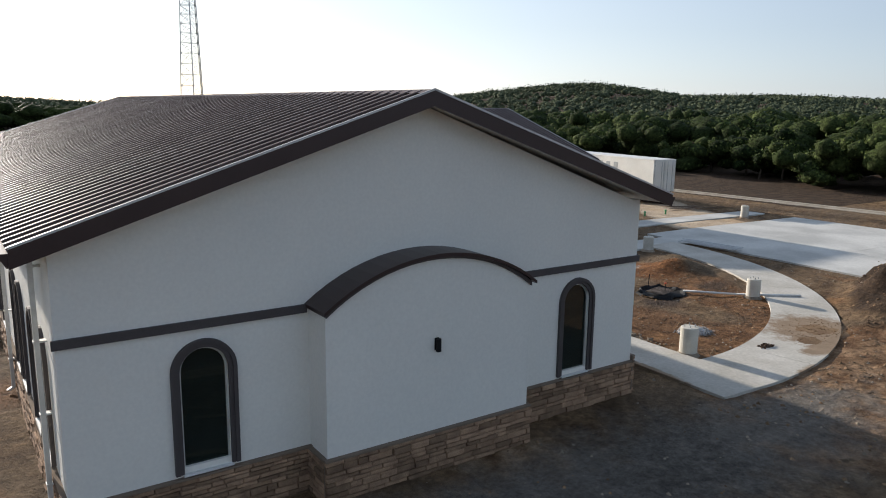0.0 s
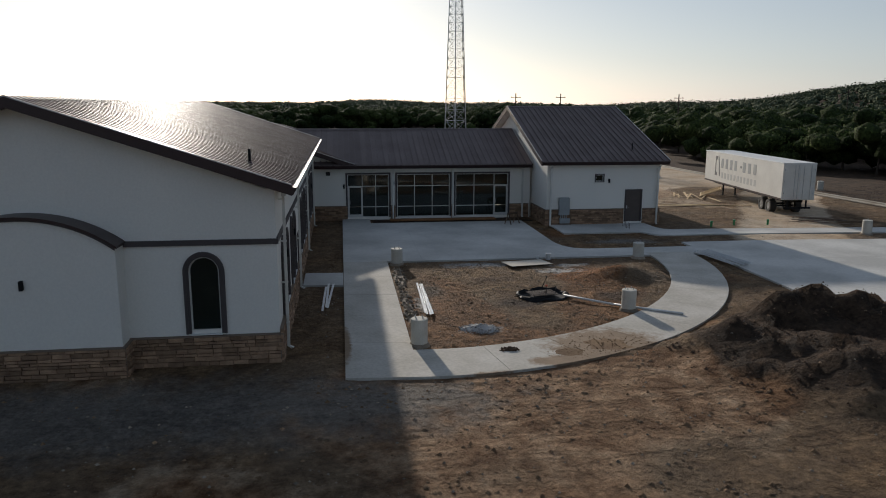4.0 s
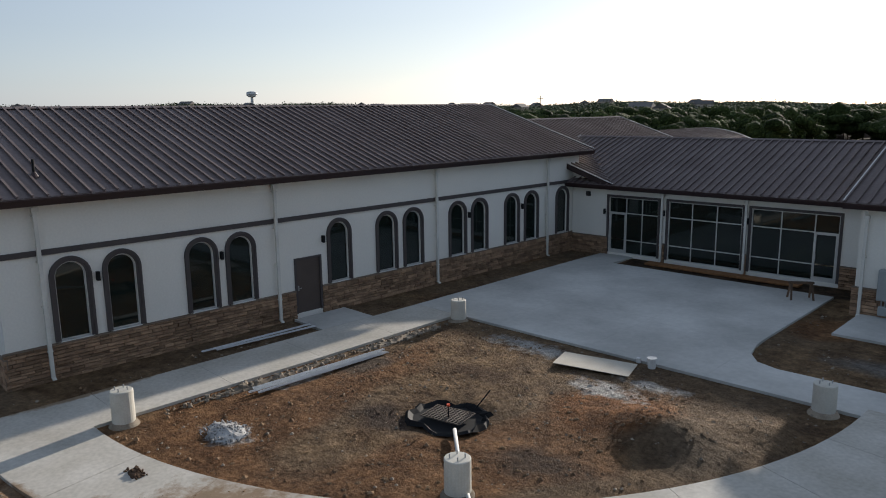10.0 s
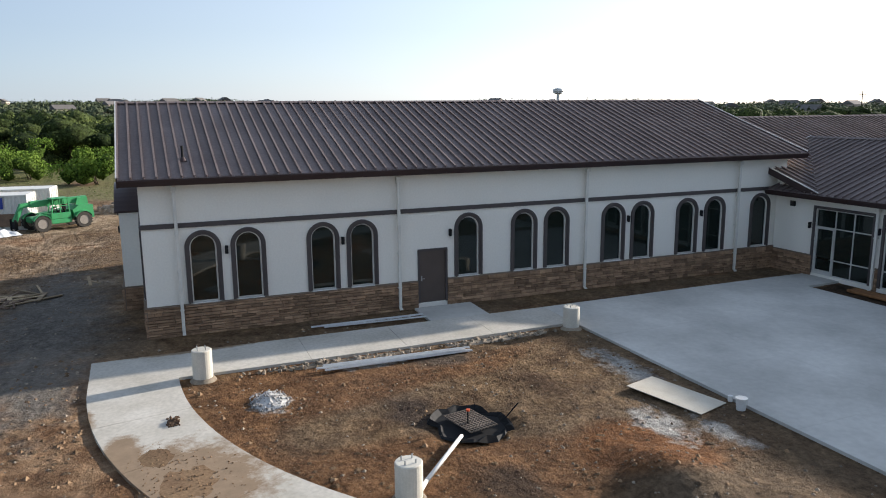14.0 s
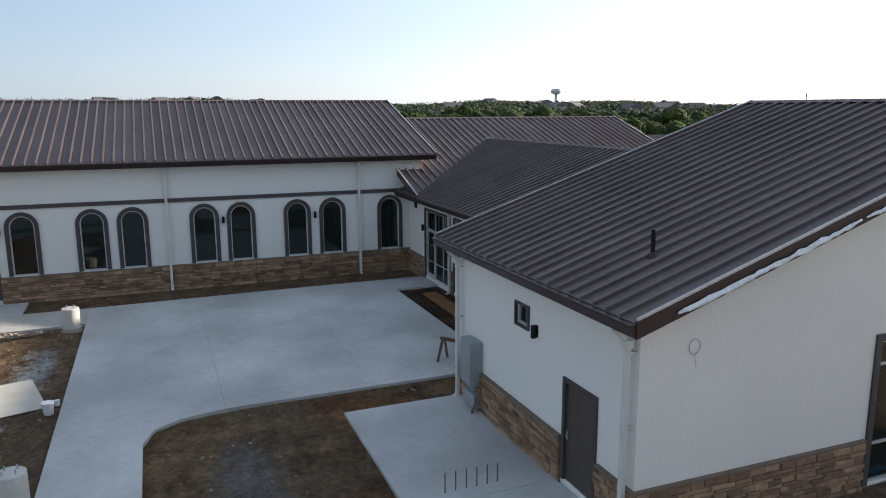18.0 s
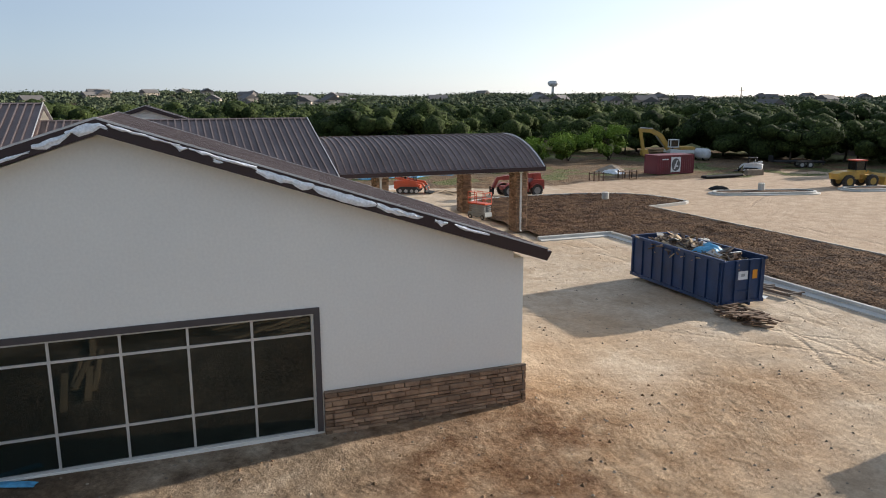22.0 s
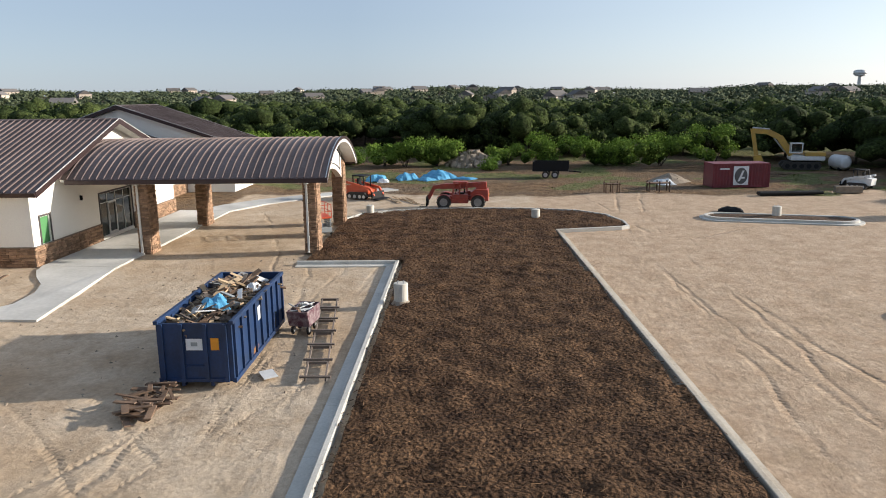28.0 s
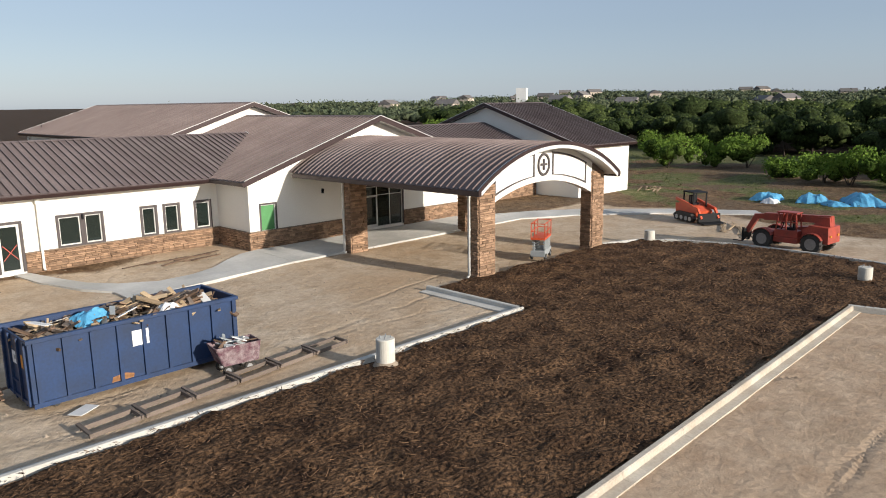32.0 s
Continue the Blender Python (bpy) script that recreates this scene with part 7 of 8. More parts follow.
for k in range(9):
    m = pose(rnd.uniform(0.6, DX - 0.5), rnd.uniform(0.3, DY - 0.3), DH + rnd.uniform(0.0, 0.25), rnd.uniform(-25, 25), rnd.uniform(-25, 25), rnd.uniform(0, 180))
    ob = tagged(new("board_scrap", Shape().obox(m, rnd.uniform(0.3, 0.8), rnd.uniform(0.15, 0.35), 0.02).mesh("board_scrap", rnd.choice((WHITE_METAL, GREY_BOX, INSIDE)))), "pale board scrap on the dumpster's waste", "board", "board scraps")
    ob.matrix_world = pose(12.05, 57.75, 0.12)


def crumple(name, x, y, z, rx, ry, h, mat, label, cat, seed, yaw=0.0):
    """A crumpled sheet draped over something low."""
    rnd = random.Random(seed)
    n = 15
    s = Shape()
    for j in range(n):
        for i in range(n):
            u, v = 2 * i / (n - 1) - 1, 2 * j / (n - 1) - 1
            r = max(abs(u), abs(v))
            zz = h * max(0.0, 1 - r ** 2.6) * (0.75 + 0.4 * noise.noise((u * 1.8 + seed, v * 1.8, 2.0))) + 0.10 * h * noise.noise((u * 5, v * 5, seed))
            s.v.append((rx * u * (1 + 0.12 * noise.noise((v * 2, seed, 1.0))), ry * v * (1 + 0.12 * noise.noise((u * 2, seed, 4.0))), zz + 0.02))
    s.f = [(j * n + i, j * n + i + 1, (j + 1) * n + i + 1, (j + 1) * n + i) for j in range(n - 1) for i in range(n - 1)]
    ob = tagged(new(name, s.mesh(name, mat)), label, cat)
    ob.matrix_world = pose(x, y, z, 0, 0, yaw)
    return ob


crumple("blue_tarp", 16.2, 58.85, DH + 0.05, 0.62, 0.45, 0.42, TARP, "crumpled blue plastic on the dumpster's waste", "tarp", 2, 20)
crumple("white_sheet", 14.1, 59.5, DH + 0.05, 0.35, 0.25, 0.3, WHITEBAG, "crumpled white sheet on the dumpster's waste", "sheet", 3)
tagged(new("board_scrap", Shape().obox(pose(17.3, 60.75, 0.16, 2, 1, 30), 0.7, 0.45, 0.02).mesh("board_scrap", WHITE_METAL)), "white board scrap lying on crushed stone", "board")

CART_PAINT = material("worn_cart_paint", (0.105, 0.045, 0.058), 0.7, scale=5, second=(0.25, 0.20, 0.20), spread=0.3, detail_scale=25, fine=0.3, spec=0.2)
cart = thing("waste_cart", "small worn maroon waste cart full of scraps", "cart", pose(12.75, 60.95, 0.1, 0, 0, -8))
s = Shape()
s.prism([(-0.62, 0.35), (0.5, 0.35), (0.72, 0.95), (-0.72, 0.95)], "y", -0.4, -0.37).prism([(-0.62, 0.35), (0.5, 0.35), (0.72, 0.95), (-0.72, 0.95)], "y", 0.37, 0.4)
s.box(-0.62, 0.5, -0.37, 0.37, 0.33, 0.37).prism([(0.5, 0.37), (0.53, 0.37), (0.74, 0.95), (0.71, 0.95)], "y", -0.37, 0.37).prism([(-0.65, 0.37), (-0.62, 0.37), (-0.71, 0.95), (-0.74, 0.95)], "y", -0.37, 0.37)
part("tub", s, CART_PAINT, cart)
for x in (-0.35, 0.35):
    for y in (-0.3, 0.3):
        wheel(cart, x, y, 0.16, 0.16, 0.08, STEEL)
for k in range(14):
    m = pose(rnd.uniform(-0.5, 0.5), rnd.uniform(-0.28, 0.28), 0.93 + rnd.uniform(-0.05, 0.12), rnd.uniform(-30, 30), rnd.uniform(-30, 30), rnd.uniform(0, 180))
    part("scrap", Shape().obox(m, rnd.uniform(0.25, 0.7), 0.1, 0.03), rnd.choice((OLDWOOD, WHITE_METAL, GREY_BOX)), cart)
lad = thing("timber_form", "long ladder-like timber formwork lying by the kerb", "formwork")
for k in range(6):
    a, b = k / 6, (k + 1) / 6 - 0.012
    P = lambda t, o: Vector((17.85 - 9.2 * t, 62.35 - 1.15 * t + o, 0.19))
    for o in (-0.32, 0.32):
        part("rail", Shape().beam(P(a, o), P(b, o), 0.05, 0.12), RUSTPIPE, lad)
    part("rung", Shape().beam(P(a, -0.48) + Vector((0, 0, 0.09)), P(a, 0.48) + Vector((0, 0, 0.09)), 0.1, 0.06), RUSTPIPE, lad)
    part("rung", Shape().beam(P(b, -0.38) + Vector((0, 0, 0.02)), P(b, 0.38) + Vector((0, 0, 0.02)), 0.06, 0.1), RUSTPIPE, lad)


def portable_toilet(x, y, yaw, mat, label):
    th = thing("portable_toilet", label, "portable toilet", pose(x, y, 0.12, 0, 0, yaw), "portable toilets")
    w = 0.55
    part("base", Shape().box(-w, w, -w, w, 0.0, 0.14, 0.02).box(-w - 0.04, -w + 0.1, -w, w, -0.04, 0.04).box(w - 0.1, w + 0.04, -w, w, -0.04, 0.04), BLACK, th)
    body = Shape().box(-w + 0.03, w - 0.03, -w + 0.05, w - 0.03, 0.14, 2.02)
    part("cabin", body, mat, th)
    for sx in (-1, 1):
        for sy in (-1, 1):
            part("corner_post", Shape().box(sx * (w - 0.05) - 0.05, sx * (w - 0.05) + 0.05, sy * (w - 0.05) - 0.05, sy * (w - 0.05) + 0.05, 0.12, 2.05, 0.015), mat, th)
    for sx in (-1, 1):
        for k in range(3):
            part("side_rib", Shape().box(min(sx * (w - 0.03), sx * w), max(sx * (w - 0.03), sx * w), -0.36 + k * 0.26, -0.26 + k * 0.26, 0.25, 1.95), mat, th)
    dr = part("door", Shape().box(-w + 0.11, w - 0.11, -w + 0.005, -w + 0.05, 0.16, 1.98, 0.012), mat, th)
    for k in (-1, 1):
        part("door_rib", Shape().prism([(k * 0.10, 0.55), (k * 0.16, 0.55), (k * 0.16, 1.05), (k * 0.26, 1.25), (k * 0.20, 1.25), (k * 0.10, 1.07)], "y", -w - 0.012, -w + 0.005), mat, dr)
    part("latch", Shape().box(0.30, 0.40, -w - 0.03, -w + 0.005, 0.98, 1.08), BLACK, dr)
    part("sticker", Shape().prism([(-0.16, 1.52), (0.16, 1.52), (0.16, 1.58), (0.05, 1.70), (-0.05, 1.70), (-0.16, 1.6)], "y", -w - 0.004, -w + 0.005), PAPER, dr, "white sticker")
    part("sticker_bar", Shape().box(-0.14, 0.14, -w - 0.007, -w - 0.004, 1.545, 1.58), mat, dr)
    rf = [(-w - 0.02, 2.02), (w + 0.02, 2.02)] + [(w + 0.02 - (2 * w + 0.04) * k / 10, 2.06 + 0.24 * math.sin(math.pi * k / 10) ** 0.7) for k in range(11)]
    part("roof", Shape().prism(rf, "x", -w - 0.02, w + 0.02), GREYROOF, th, "pale grey translucent roof", True)
    for k in range(3):
        xo = -0.3 + k * 0.28
        ridge = [(p[0], p[1] + 0.025) for p in rf[2:]]
        part("roof_rib", Shape().band([(p[0], p[1] - 0.005) for p in rf[2:]], ridge, "x", xo, xo + 0.05), GREYROOF, th)
    part("vent_pipe", Shape().cyl((-0.3, 0.42, 2.0), (-0.3, 0.42, 2.5), 0.055, n=12).cyl((-0.3, 0.42, 2.45), (-0.3, 0.42, 2.52), 0.075, n=12), BLACK, th)


portable_toilet(29.72, 58.4, -12, TEAL, "teal plastic portable toilet with grey roof, shut")
portable_toilet(30.92, 58.12, -12, DKGREEN, "dark green plastic portable toilet with grey roof, shut")
RIM = material("dusty_rim", (0.30, 0.27, 0.24), 0.6, 0.1, scale=4, detail_scale=30, fine=0.15)


# ---- machines on the lot ----
def telehandler(m, paint, label, boom_up=0.0):
    """A telescopic handler along +x: chassis, boom, cab, wheels and forks."""
    th = thing("telehandler", label, "telehandler", m, "telehandlers")
    part("chassis", Shape().box(-2.3, 2.2, -0.5, 0.5, 0.72, 1.2, 0.06), paint, th)
    part("rear_body", Shape().prism([(-2.75, 0.75), (-1.1, 0.85), (-1.0, 1.55), (-1.5, 1.9), (-2.7, 1.85)], "y", -0.95, 0.95), paint, th)
    part("engine_cover", Shape().prism([(-1.2, 0.95), (1.2, 0.95), (1.1, 1.35), (-0.9, 1.6)], "y", -1.1, -0.35), paint, th)
    part("step_tank", Shape().box(-0.8, 0.85, 0.55, 1.12, 0.55, 0.92, 0.04), paint, th)
    for x in (-1.75, 1.6):
        for y in (-1.08, 1.08):
            part("mudguard", Shape().band(arc(x, 0.68, 0.72, 25, 155, 8), arc(x, 0.68, 0.77, 25, 155, 8), "y", y - 0.26, y + 0.26), paint, th, weld=True)
    cab_ = part("cab", Shape().box(-0.75, 0.8, 0.25, 1.1, 0.92, 1.42, 0.04), paint, th)
    for x, lean in ((-0.7, 0.12), (0.05, 0.0), (0.74, -0.16)):
        for y in (0.3, 1.05):
            part("cab_post", Shape().beam((x, y, 1.38), (x + lean, y, 2.62), 0.08, 0.08), paint, cab_)
    part("cab_roof", Shape().box(-0.68, 0.7, 0.22, 1.13, 2.58, 2.68, 0.03), paint, cab_)
    part("cab_guard", Shape().beam((-0.72, 1.06, 2.0), (0.66, 1.06, 2.0), 0.05, 0.06), paint, cab_)
    part("seat", Shape().box(-0.4, 0.1, 0.45, 0.9, 1.42, 1.58, 0.02).box(-0.48, -0.36, 0.45, 0.9, 1.58, 2.1, 0.02), BLACK, cab_)
    part("steering_column", Shape().cyl((0.5, 0.68, 1.4), (0.35, 0.68, 1.9), 0.04, n=8).cyl((0.33, 0.68, 1.88), (0.36, 0.68, 1.93), 0.17, n=12), BLACK, cab_)
    part("boom_pivot", Shape().prism([(-2.6, 1.8), (-1.5, 1.8), (-1.7, 2.45), (-2.5, 2.5)], "y", -0.38, 0.38), paint, th)
    part("boom", Shape().beam((-2.55, 0.0, 2.32), (2.0, 0.0, 1.98 + boom_up), 0.42, 0.5), paint, th)
    part("inner_boom", Shape().beam((1.9, 0.0, 1.99 + boom_up), (2.75, 0.0, 1.92 + boom_up), 0.32, 0.36), paint, th)
    part("boom_head", Shape().beam((2.6, 0, 2.0 + boom_up), (3.25, 0, 0.8 + boom_up * 0.5), 0.3, 0.34), paint, th)
    part("lift_ram", Shape().cyl((-0.6, 0.0, 1.1), (0.9, 0.0, 1.95 + boom_up), 0.07, n=10), STEEL, th)
    part("carriage", Shape().box(3.25, 3.36, -0.62, 0.62, 0.35, 1.05).box(3.3, 3.44, -0.5, -0.38, 0.2, 1.15).box(3.3, 3.44, 0.38, 0.5, 0.2, 1.15), BLACK, th, "black fork carriage")
    for y in (-0.44, 0.44):
        part("fork", Shape().box(3.36, 4.1, y - 0.06, y + 0.06, 0.14, 0.19), BLACK, th)
    for y in (-0.6, 0.6):
        part("rear_lamp", Shape().box(-2.8, -2.74, y - 0.1, y + 0.1, 1.2, 1.32), ORANGE_P, th)
    for x in (-1.75, 1.6):
        part("axle", Shape().box(x - 0.12, x + 0.12, -1.0, 1.0, 0.58, 0.8), BLACK, th)
        for y in (-1.08, 1.08):
            wheel(th, x, y, 0.68, 0.68, 0.46, RIM)
    return th


telehandler(pose(-18.6, 66.9, 0.1, 0, 0, -95) @ Matrix.Scale(0.80, 4), RED, "dusty red telescopic handler parked on crushed stone", 0.1)
telehandler(pose(-31.2, -6.0, 0.05, 0, 0, -62) @ Matrix.Scale(0.85, 4), GREENM, "green telescopic handler parked on dirt", 0.25)


def skid_steer(m, paint, label):
    th = thing("skid_steer", label, "skid steer", m, "skid steers")
    part("body", Shape().prism([(-1.5, 0.4), (0.9, 0.35), (1.0, 0.8), (0.3, 1.05), (-0.9, 1.2), (-1.55, 1.1)], "y", -0.62, 0.62), paint, th)
    cab_ = part("cab", Shape().box(-0.8, 0.45, -0.55, 0.55, 1.95, 2.05, 0.02), BLACK, th)
    for x in (-0.75, 0.4):
        for y in (-0.5, 0.5):
            part("cab_post", Shape().box(x - 0.04, x + 0.04, y - 0.04, y + 0.04, 1.0, 1.96), BLACK, cab_)
    part("seat", Shape().box(-0.45, -0.05, -0.25, 0.25, 1.0, 1.25, 0.03).box(-0.55, -0.4, -0.25, 0.25, 1.2, 1.75, 0.03), BLACK, cab_)
    for y in (-0.78, 0.78):
        part("lift_arm", Shape().beam((-1.4, y * 0.85, 1.45), (1.2, y * 0.85, 0.95), 0.14, 0.2).beam((1.2, y * 0.85, 0.95), (1.6, y * 0.85, 0.35), 0.14, 0.18), paint, th)
        s = Shape()
        trk = [(1.0, 0.3), (0.75, 0.62), (-0.9, 0.62), (-1.3, 0.35), (-1.1, 0.04), (0.75, 0.04)]
        s.prism(trk, "y", y - 0.17, y + 0.17)
        tk = part("track", s, RUBBER, th, "black rubber track")
        for x in (-0.85, -0.3, 0.25, 0.7):
            part("track_roller", Shape().cyl((x, y - 0.19, 0.25), (x, y + 0.19, 0.25), 0.16, n=12), STEEL, tk)
    part("bucket", Shape().prism([(1.45, 0.05), (2.2, 0.05), (2.2, 0.1), (1.6, 0.15), (1.55, 0.7), (1.45, 0.7)], "y", -0.85, 0.85), BLACK, th)
    return th


skid_steer(pose(-24.5, 58.4, 0.1, 0, 0, 60), REDORANGE, "orange-red tracked skid steer parked on crushed stone")
skid_steer(pose(-28.6, 103.3, 0.1, 0, 0, -140) @ Matrix.Scale(0.85, 4), TANK, "white tracked skid steer parked by the grass")

lift = thing("scissor_lift", "small orange-red scissor lift, lowered, under the canopy", "scissor lift", pose(-7.2, 58.0, 0.18, 0, 0, 25))
part("base", Shape().box(-0.85, 0.85, -0.38, 0.38, 0.18, 0.5, 0.03), GREY_BOX, lift)
for x in (-0.6, 0.6):
    for y in (-0.36, 0.36):
        wheel(lift, x, y, 0.17, 0.17, 0.12, STEEL)
for k in range(4):
    z = 0.5 + k * 0.14
    for y in (-0.28, 0.28):
        part("scissor_arm", Shape().beam((-0.75, y, z), (0.75, y, z + 0.14), 0.05, 0.07).beam((0.75, y + 0.05, z), (-0.75, y + 0.05, z + 0.14), 0.05, 0.07), GREY_BOX, lift)
plat = part("platform", Shape().box(-0.85, 0.85, -0.38, 0.38, 1.08, 1.18, 0.01), REDORANGE, lift)
for z in (1.5, 1.92):
    part("guard_rail", Shape().box(-0.85, 0.85, -0.38, -0.34, z, z + 0.04).box(-0.85, 0.85, 0.34, 0.38, z, z + 0.04).box(-0.85, -0.81, -0.34, 0.34, z, z + 0.04).box(0.81, 0.85, -0.34, 0.34, z, z + 0.04), REDORANGE, plat)
for x in (-0.83, 0.0, 0.83):
    for y in (-0.36, 0.36):
        part("rail_post", Shape().box(x - 0.02, x + 0.02, y - 0.02, y + 0.02, 1.18, 1.92), REDORANGE, plat)

# wheel loader
wl = thing("wheel_loader", "dusty yellow wheel loader parked beyond the islands", "wheel loader", pose(-12.2, 101.4, 0.1, 0, 0, 80) @ Matrix.Scale(0.8, 4))
part("rear_body", Shape().prism([(-3.3, 1.0), (-0.4, 1.0), (-0.4, 2.0), (-2.9, 1.95), (-3.4, 1.7)], "y", -0.85, 0.85), YELLOW, wl)
lc = part("cab", Shape().box(-0.9, 0.5, -0.7, 0.7, 1.5, 2.1, 0.03), YELLOW, wl)
part("cab_roof", Shape().box(-1.0, 0.6, -0.8, 0.8, 3.25, 3.4, 0.05), REDORANGE, lc, "faded orange cab roof")
for x in (-0.85, 0.45):
    for y in (-0.66, 0.66):
        part("cab_post", Shape().box(x - 0.05, x + 0.05, y - 0.05, y + 0.05, 2.1, 3.26), BLACK, lc)
pw_ = Shape().box(-0.8, 0.4, -0.64, 0.64, 2.1, 3.24)
part("cab_glass", pw_, GLASS, lc)
part("front_frame", Shape().box(0.4, 1.9, -0.45, 0.45, 0.9, 1.5, 0.05), YELLOW, wl)
for y in (-0.55, 0.55):
    part("lift_arm", Shape().beam((0.9, y, 1.9), (2.9, y, 0.9), 0.18, 0.35), YELLOW, wl)
part("bucket", Shape().prism([(2.8, 0.25), (4.1, 0.15), (4.1, 0.25), (3.1, 0.45), (3.0, 1.3), (3.3, 1.6), (3.2, 1.65), (2.8, 1.3)], "y", -1.35, 1.35), YELLOW, wl)
for x in (-2.0, 1.3):
    for y in (-1.0, 1.0):
        wheel(wl, x, y, 0.78, 0.78, 0.55, YELLOW)

# excavator
ex = thing("excavator", "yellow tracked excavator with folded arm by the woods", "excavator", pose(-46.5, 106.0, 0.1, 0, 0, -105))
for y in (-1.15, 1.15):
    tk = part("track", Shape().prism([(-2.1, 0.45), (-1.8, 0.05), (1.8, 0.05), (2.1, 0.45), (1.8, 0.9), (-1.8, 0.9)], "y", y - 0.3, y + 0.3), RUBBER, ex, "dark steel track")
    for x in (-1.5, -0.75, 0, 0.75, 1.5):
        part("track_roller", Shape().cyl((x, y - 0.33, 0.45), (x, y + 0.33, 0.45), 0.26, n=12), BLACK, tk)
part("turret", Shape().box(-2.4, 1.2, -1.25, 1.25, 1.05, 1.55, 0.08), TANK, ex, "pale upper body")
part("engine_hood", Shape().box(-2.45, -0.3, -1.2, 1.2, 1.55, 2.0, 0.08), YELLOW, ex, "yellow engine hood")
ec = part("cab", Shape().box(0.0, 1.3, 0.4, 1.3, 1.9, 2.05), TANK, ex)
part("cab_roof", Shape().box(-0.05, 1.3, 0.35, 1.32, 2.95, 3.05, 0.03), TANK, ec)
for x in (0.04, 1.22):
    for y in (0.44, 1.26):
        part("cab_post", Shape().box(x - 0.05, x + 0.05, y - 0.05, y + 0.05, 2.05, 2.96), TANK, ec)
part("cab_glass", Shape().box(0.1, 1.2, 0.46, 1.24, 2.05, 2.95), GLASS, ec)
part("boom", Shape().beam((0.9, -0.2, 1.6), (2.3, -0.2, 3.6), 0.45, 0.7).beam((2.15, -0.2, 3.5), (3.6, -0.2, 4.25), 0.43, 0.62).beam((3.45, -0.2, 4.2), (5.4, -0.2, 4.35), 0.42, 0.5), YELLOW, ex)
part("arm", Shape().beam((5.3, -0.2, 4.6), (4.7, -0.2, 1.5), 0.35, 0.42), YELLOW, ex)
part("ram", Shape().cyl((1.6, -0.2, 1.9), (2.9, -0.2, 3.5), 0.09, n=10).cyl((3.4, -0.2, 4.55), (5.3, -0.2, 4.7), 0.08, n=10), STEEL, ex)
part("bucket", Shape().prism([(4.2, 1.6), (5.0, 1.5), (4.9, 0.8), (4.3, 0.4), (3.9, 0.8)], "y", -0.7, 0.3), YELLOW, ex)


def shipping_box(name, m, L, W, Hh, mat, label, pitch=0.28):
    """A corrugated steel container with its length along +x."""
    th = thing(name, label, "container", m, "containers")
    n = int(L / pitch)
    for y, o in ((0.0, 1), (W, -1)):
        s = Shape()
        for k in range(n):
            x = L * k / n
            w = L / n
            s.add([(x, y, 0.15), (x + w * .35, y, 0.15), (x + w * .5, y + o * .04, 0.15), (x + w * .85, y + o * .04, 0.15), (x + w, y, 0.15)] + [(x, y, Hh - .1), (x + w * .35, y, Hh - .1), (x + w * .5, y + o * .04, Hh - .1), (x + w * .85, y + o * .04, Hh - .1), (x + w, y, Hh - .1)], [(i, i + 1, i + 6, i + 5) for i in range(4)])
        part("side_wall", s, mat, th, weld=True)
    part("frame", Shape().box(0, L, -0.02, W + 0.02, Hh - 0.12, Hh, 0.01).box(0, L, -0.02, W + 0.02, 0.02, 0.16, 0.01).box(-0.02, 0.1, -0.02, 0.1, 0.1, Hh).box(-0.02, 0.1, W - 0.1, W + 0.02, 0.1, Hh).box(L - 0.1, L + 0.02, -0.02, 0.1, 0.1, Hh).box(L - 0.1, L + 0.02, W - 0.1, W + 0.02, 0.1, Hh), mat, th)
    for k in (0, 1):
        dr = part("end_door", Shape().box(L - 0.04, L, 0.1 + k * (W / 2 - 0.1), W / 2 - 0.01 + k * (W / 2 - 0.1), 0.16, Hh - 0.12), mat, th)
        for q in (0.3, 0.8):
            part("lock_bar", Shape().cyl((L + 0.03, 0.1 + k * (W / 2 - 0.1) + q, 0.2), (L + 0.03, 0.1 + k * (W / 2 - 0.1) + q, Hh - 0.15), 0.02, n=6), STEEL, dr)
    part("back_wall", Shape().box(0, 0.03, 0.1, W - 0.1, 0.16, Hh - 0.12), mat, th)
    return th


cont = shipping_box("storage_container", pose(-29.6, 90.4, 0.1, 0, 0, 92), 5.3, 2.44, 2.25, MAROON, "maroon steel storage container with a white emblem panel")
part("emblem_panel", Shape().box(1.9, 3.3, -0.045, -0.03, 0.25, 2.0), PAPER, cont, "white panel with dark round emblem")
part("emblem", Shape().prism([(2.6 + 0.6 * math.cos(a), 1.1 + 0.75 * math.sin(a)) for a in np.linspace(0, 2 * math.pi, 17)[:-1]], "y", -0.055, -0.045), INK, cont)
part("emblem_mark", Shape().prism([(2.3, 0.6), (2.5, 0.6), (2.9, 1.6), (2.7, 1.6)], "y", -0.062, -0.055).box(2.6, 2.95, -0.062, -0.055, 0.85, 1.0), PAPER, cont)
part("name_bar", Shape().box(0.6, 1.5, -0.045, -0.03, 1.7, 1.82), PAPER, cont)
site_a = shipping_box("storage_container", pose(-32.3, -16.2, 0.05, 0, 0, 83), 8.5, 2.44, 2.5, TRAILER_W, "cream steel storage container with a blue sign")
part("sign", Shape().box(4.3, 7.0, -0.06, -0.03, 1.55, 2.35), BLUEINK, site_a, "blue sign board")
for k, (x0, x1) in enumerate([(4.45 + 0.21 * i, 4.60 + 0.21 * i) for i in range(6)] + [(5.95 + 0.21 * i, 6.10 + 0.21 * i) for i in range(4)]):
    part("name_bar", Shape().box(x0, x1, -0.07, -0.06, 1.86, 2.16), PAPER, site_a, "plain white bar")
part("sign_bar", Shape().box(4.5, 6.8, -0.066, -0.06, 1.64, 1.70), PAPER, site_a)
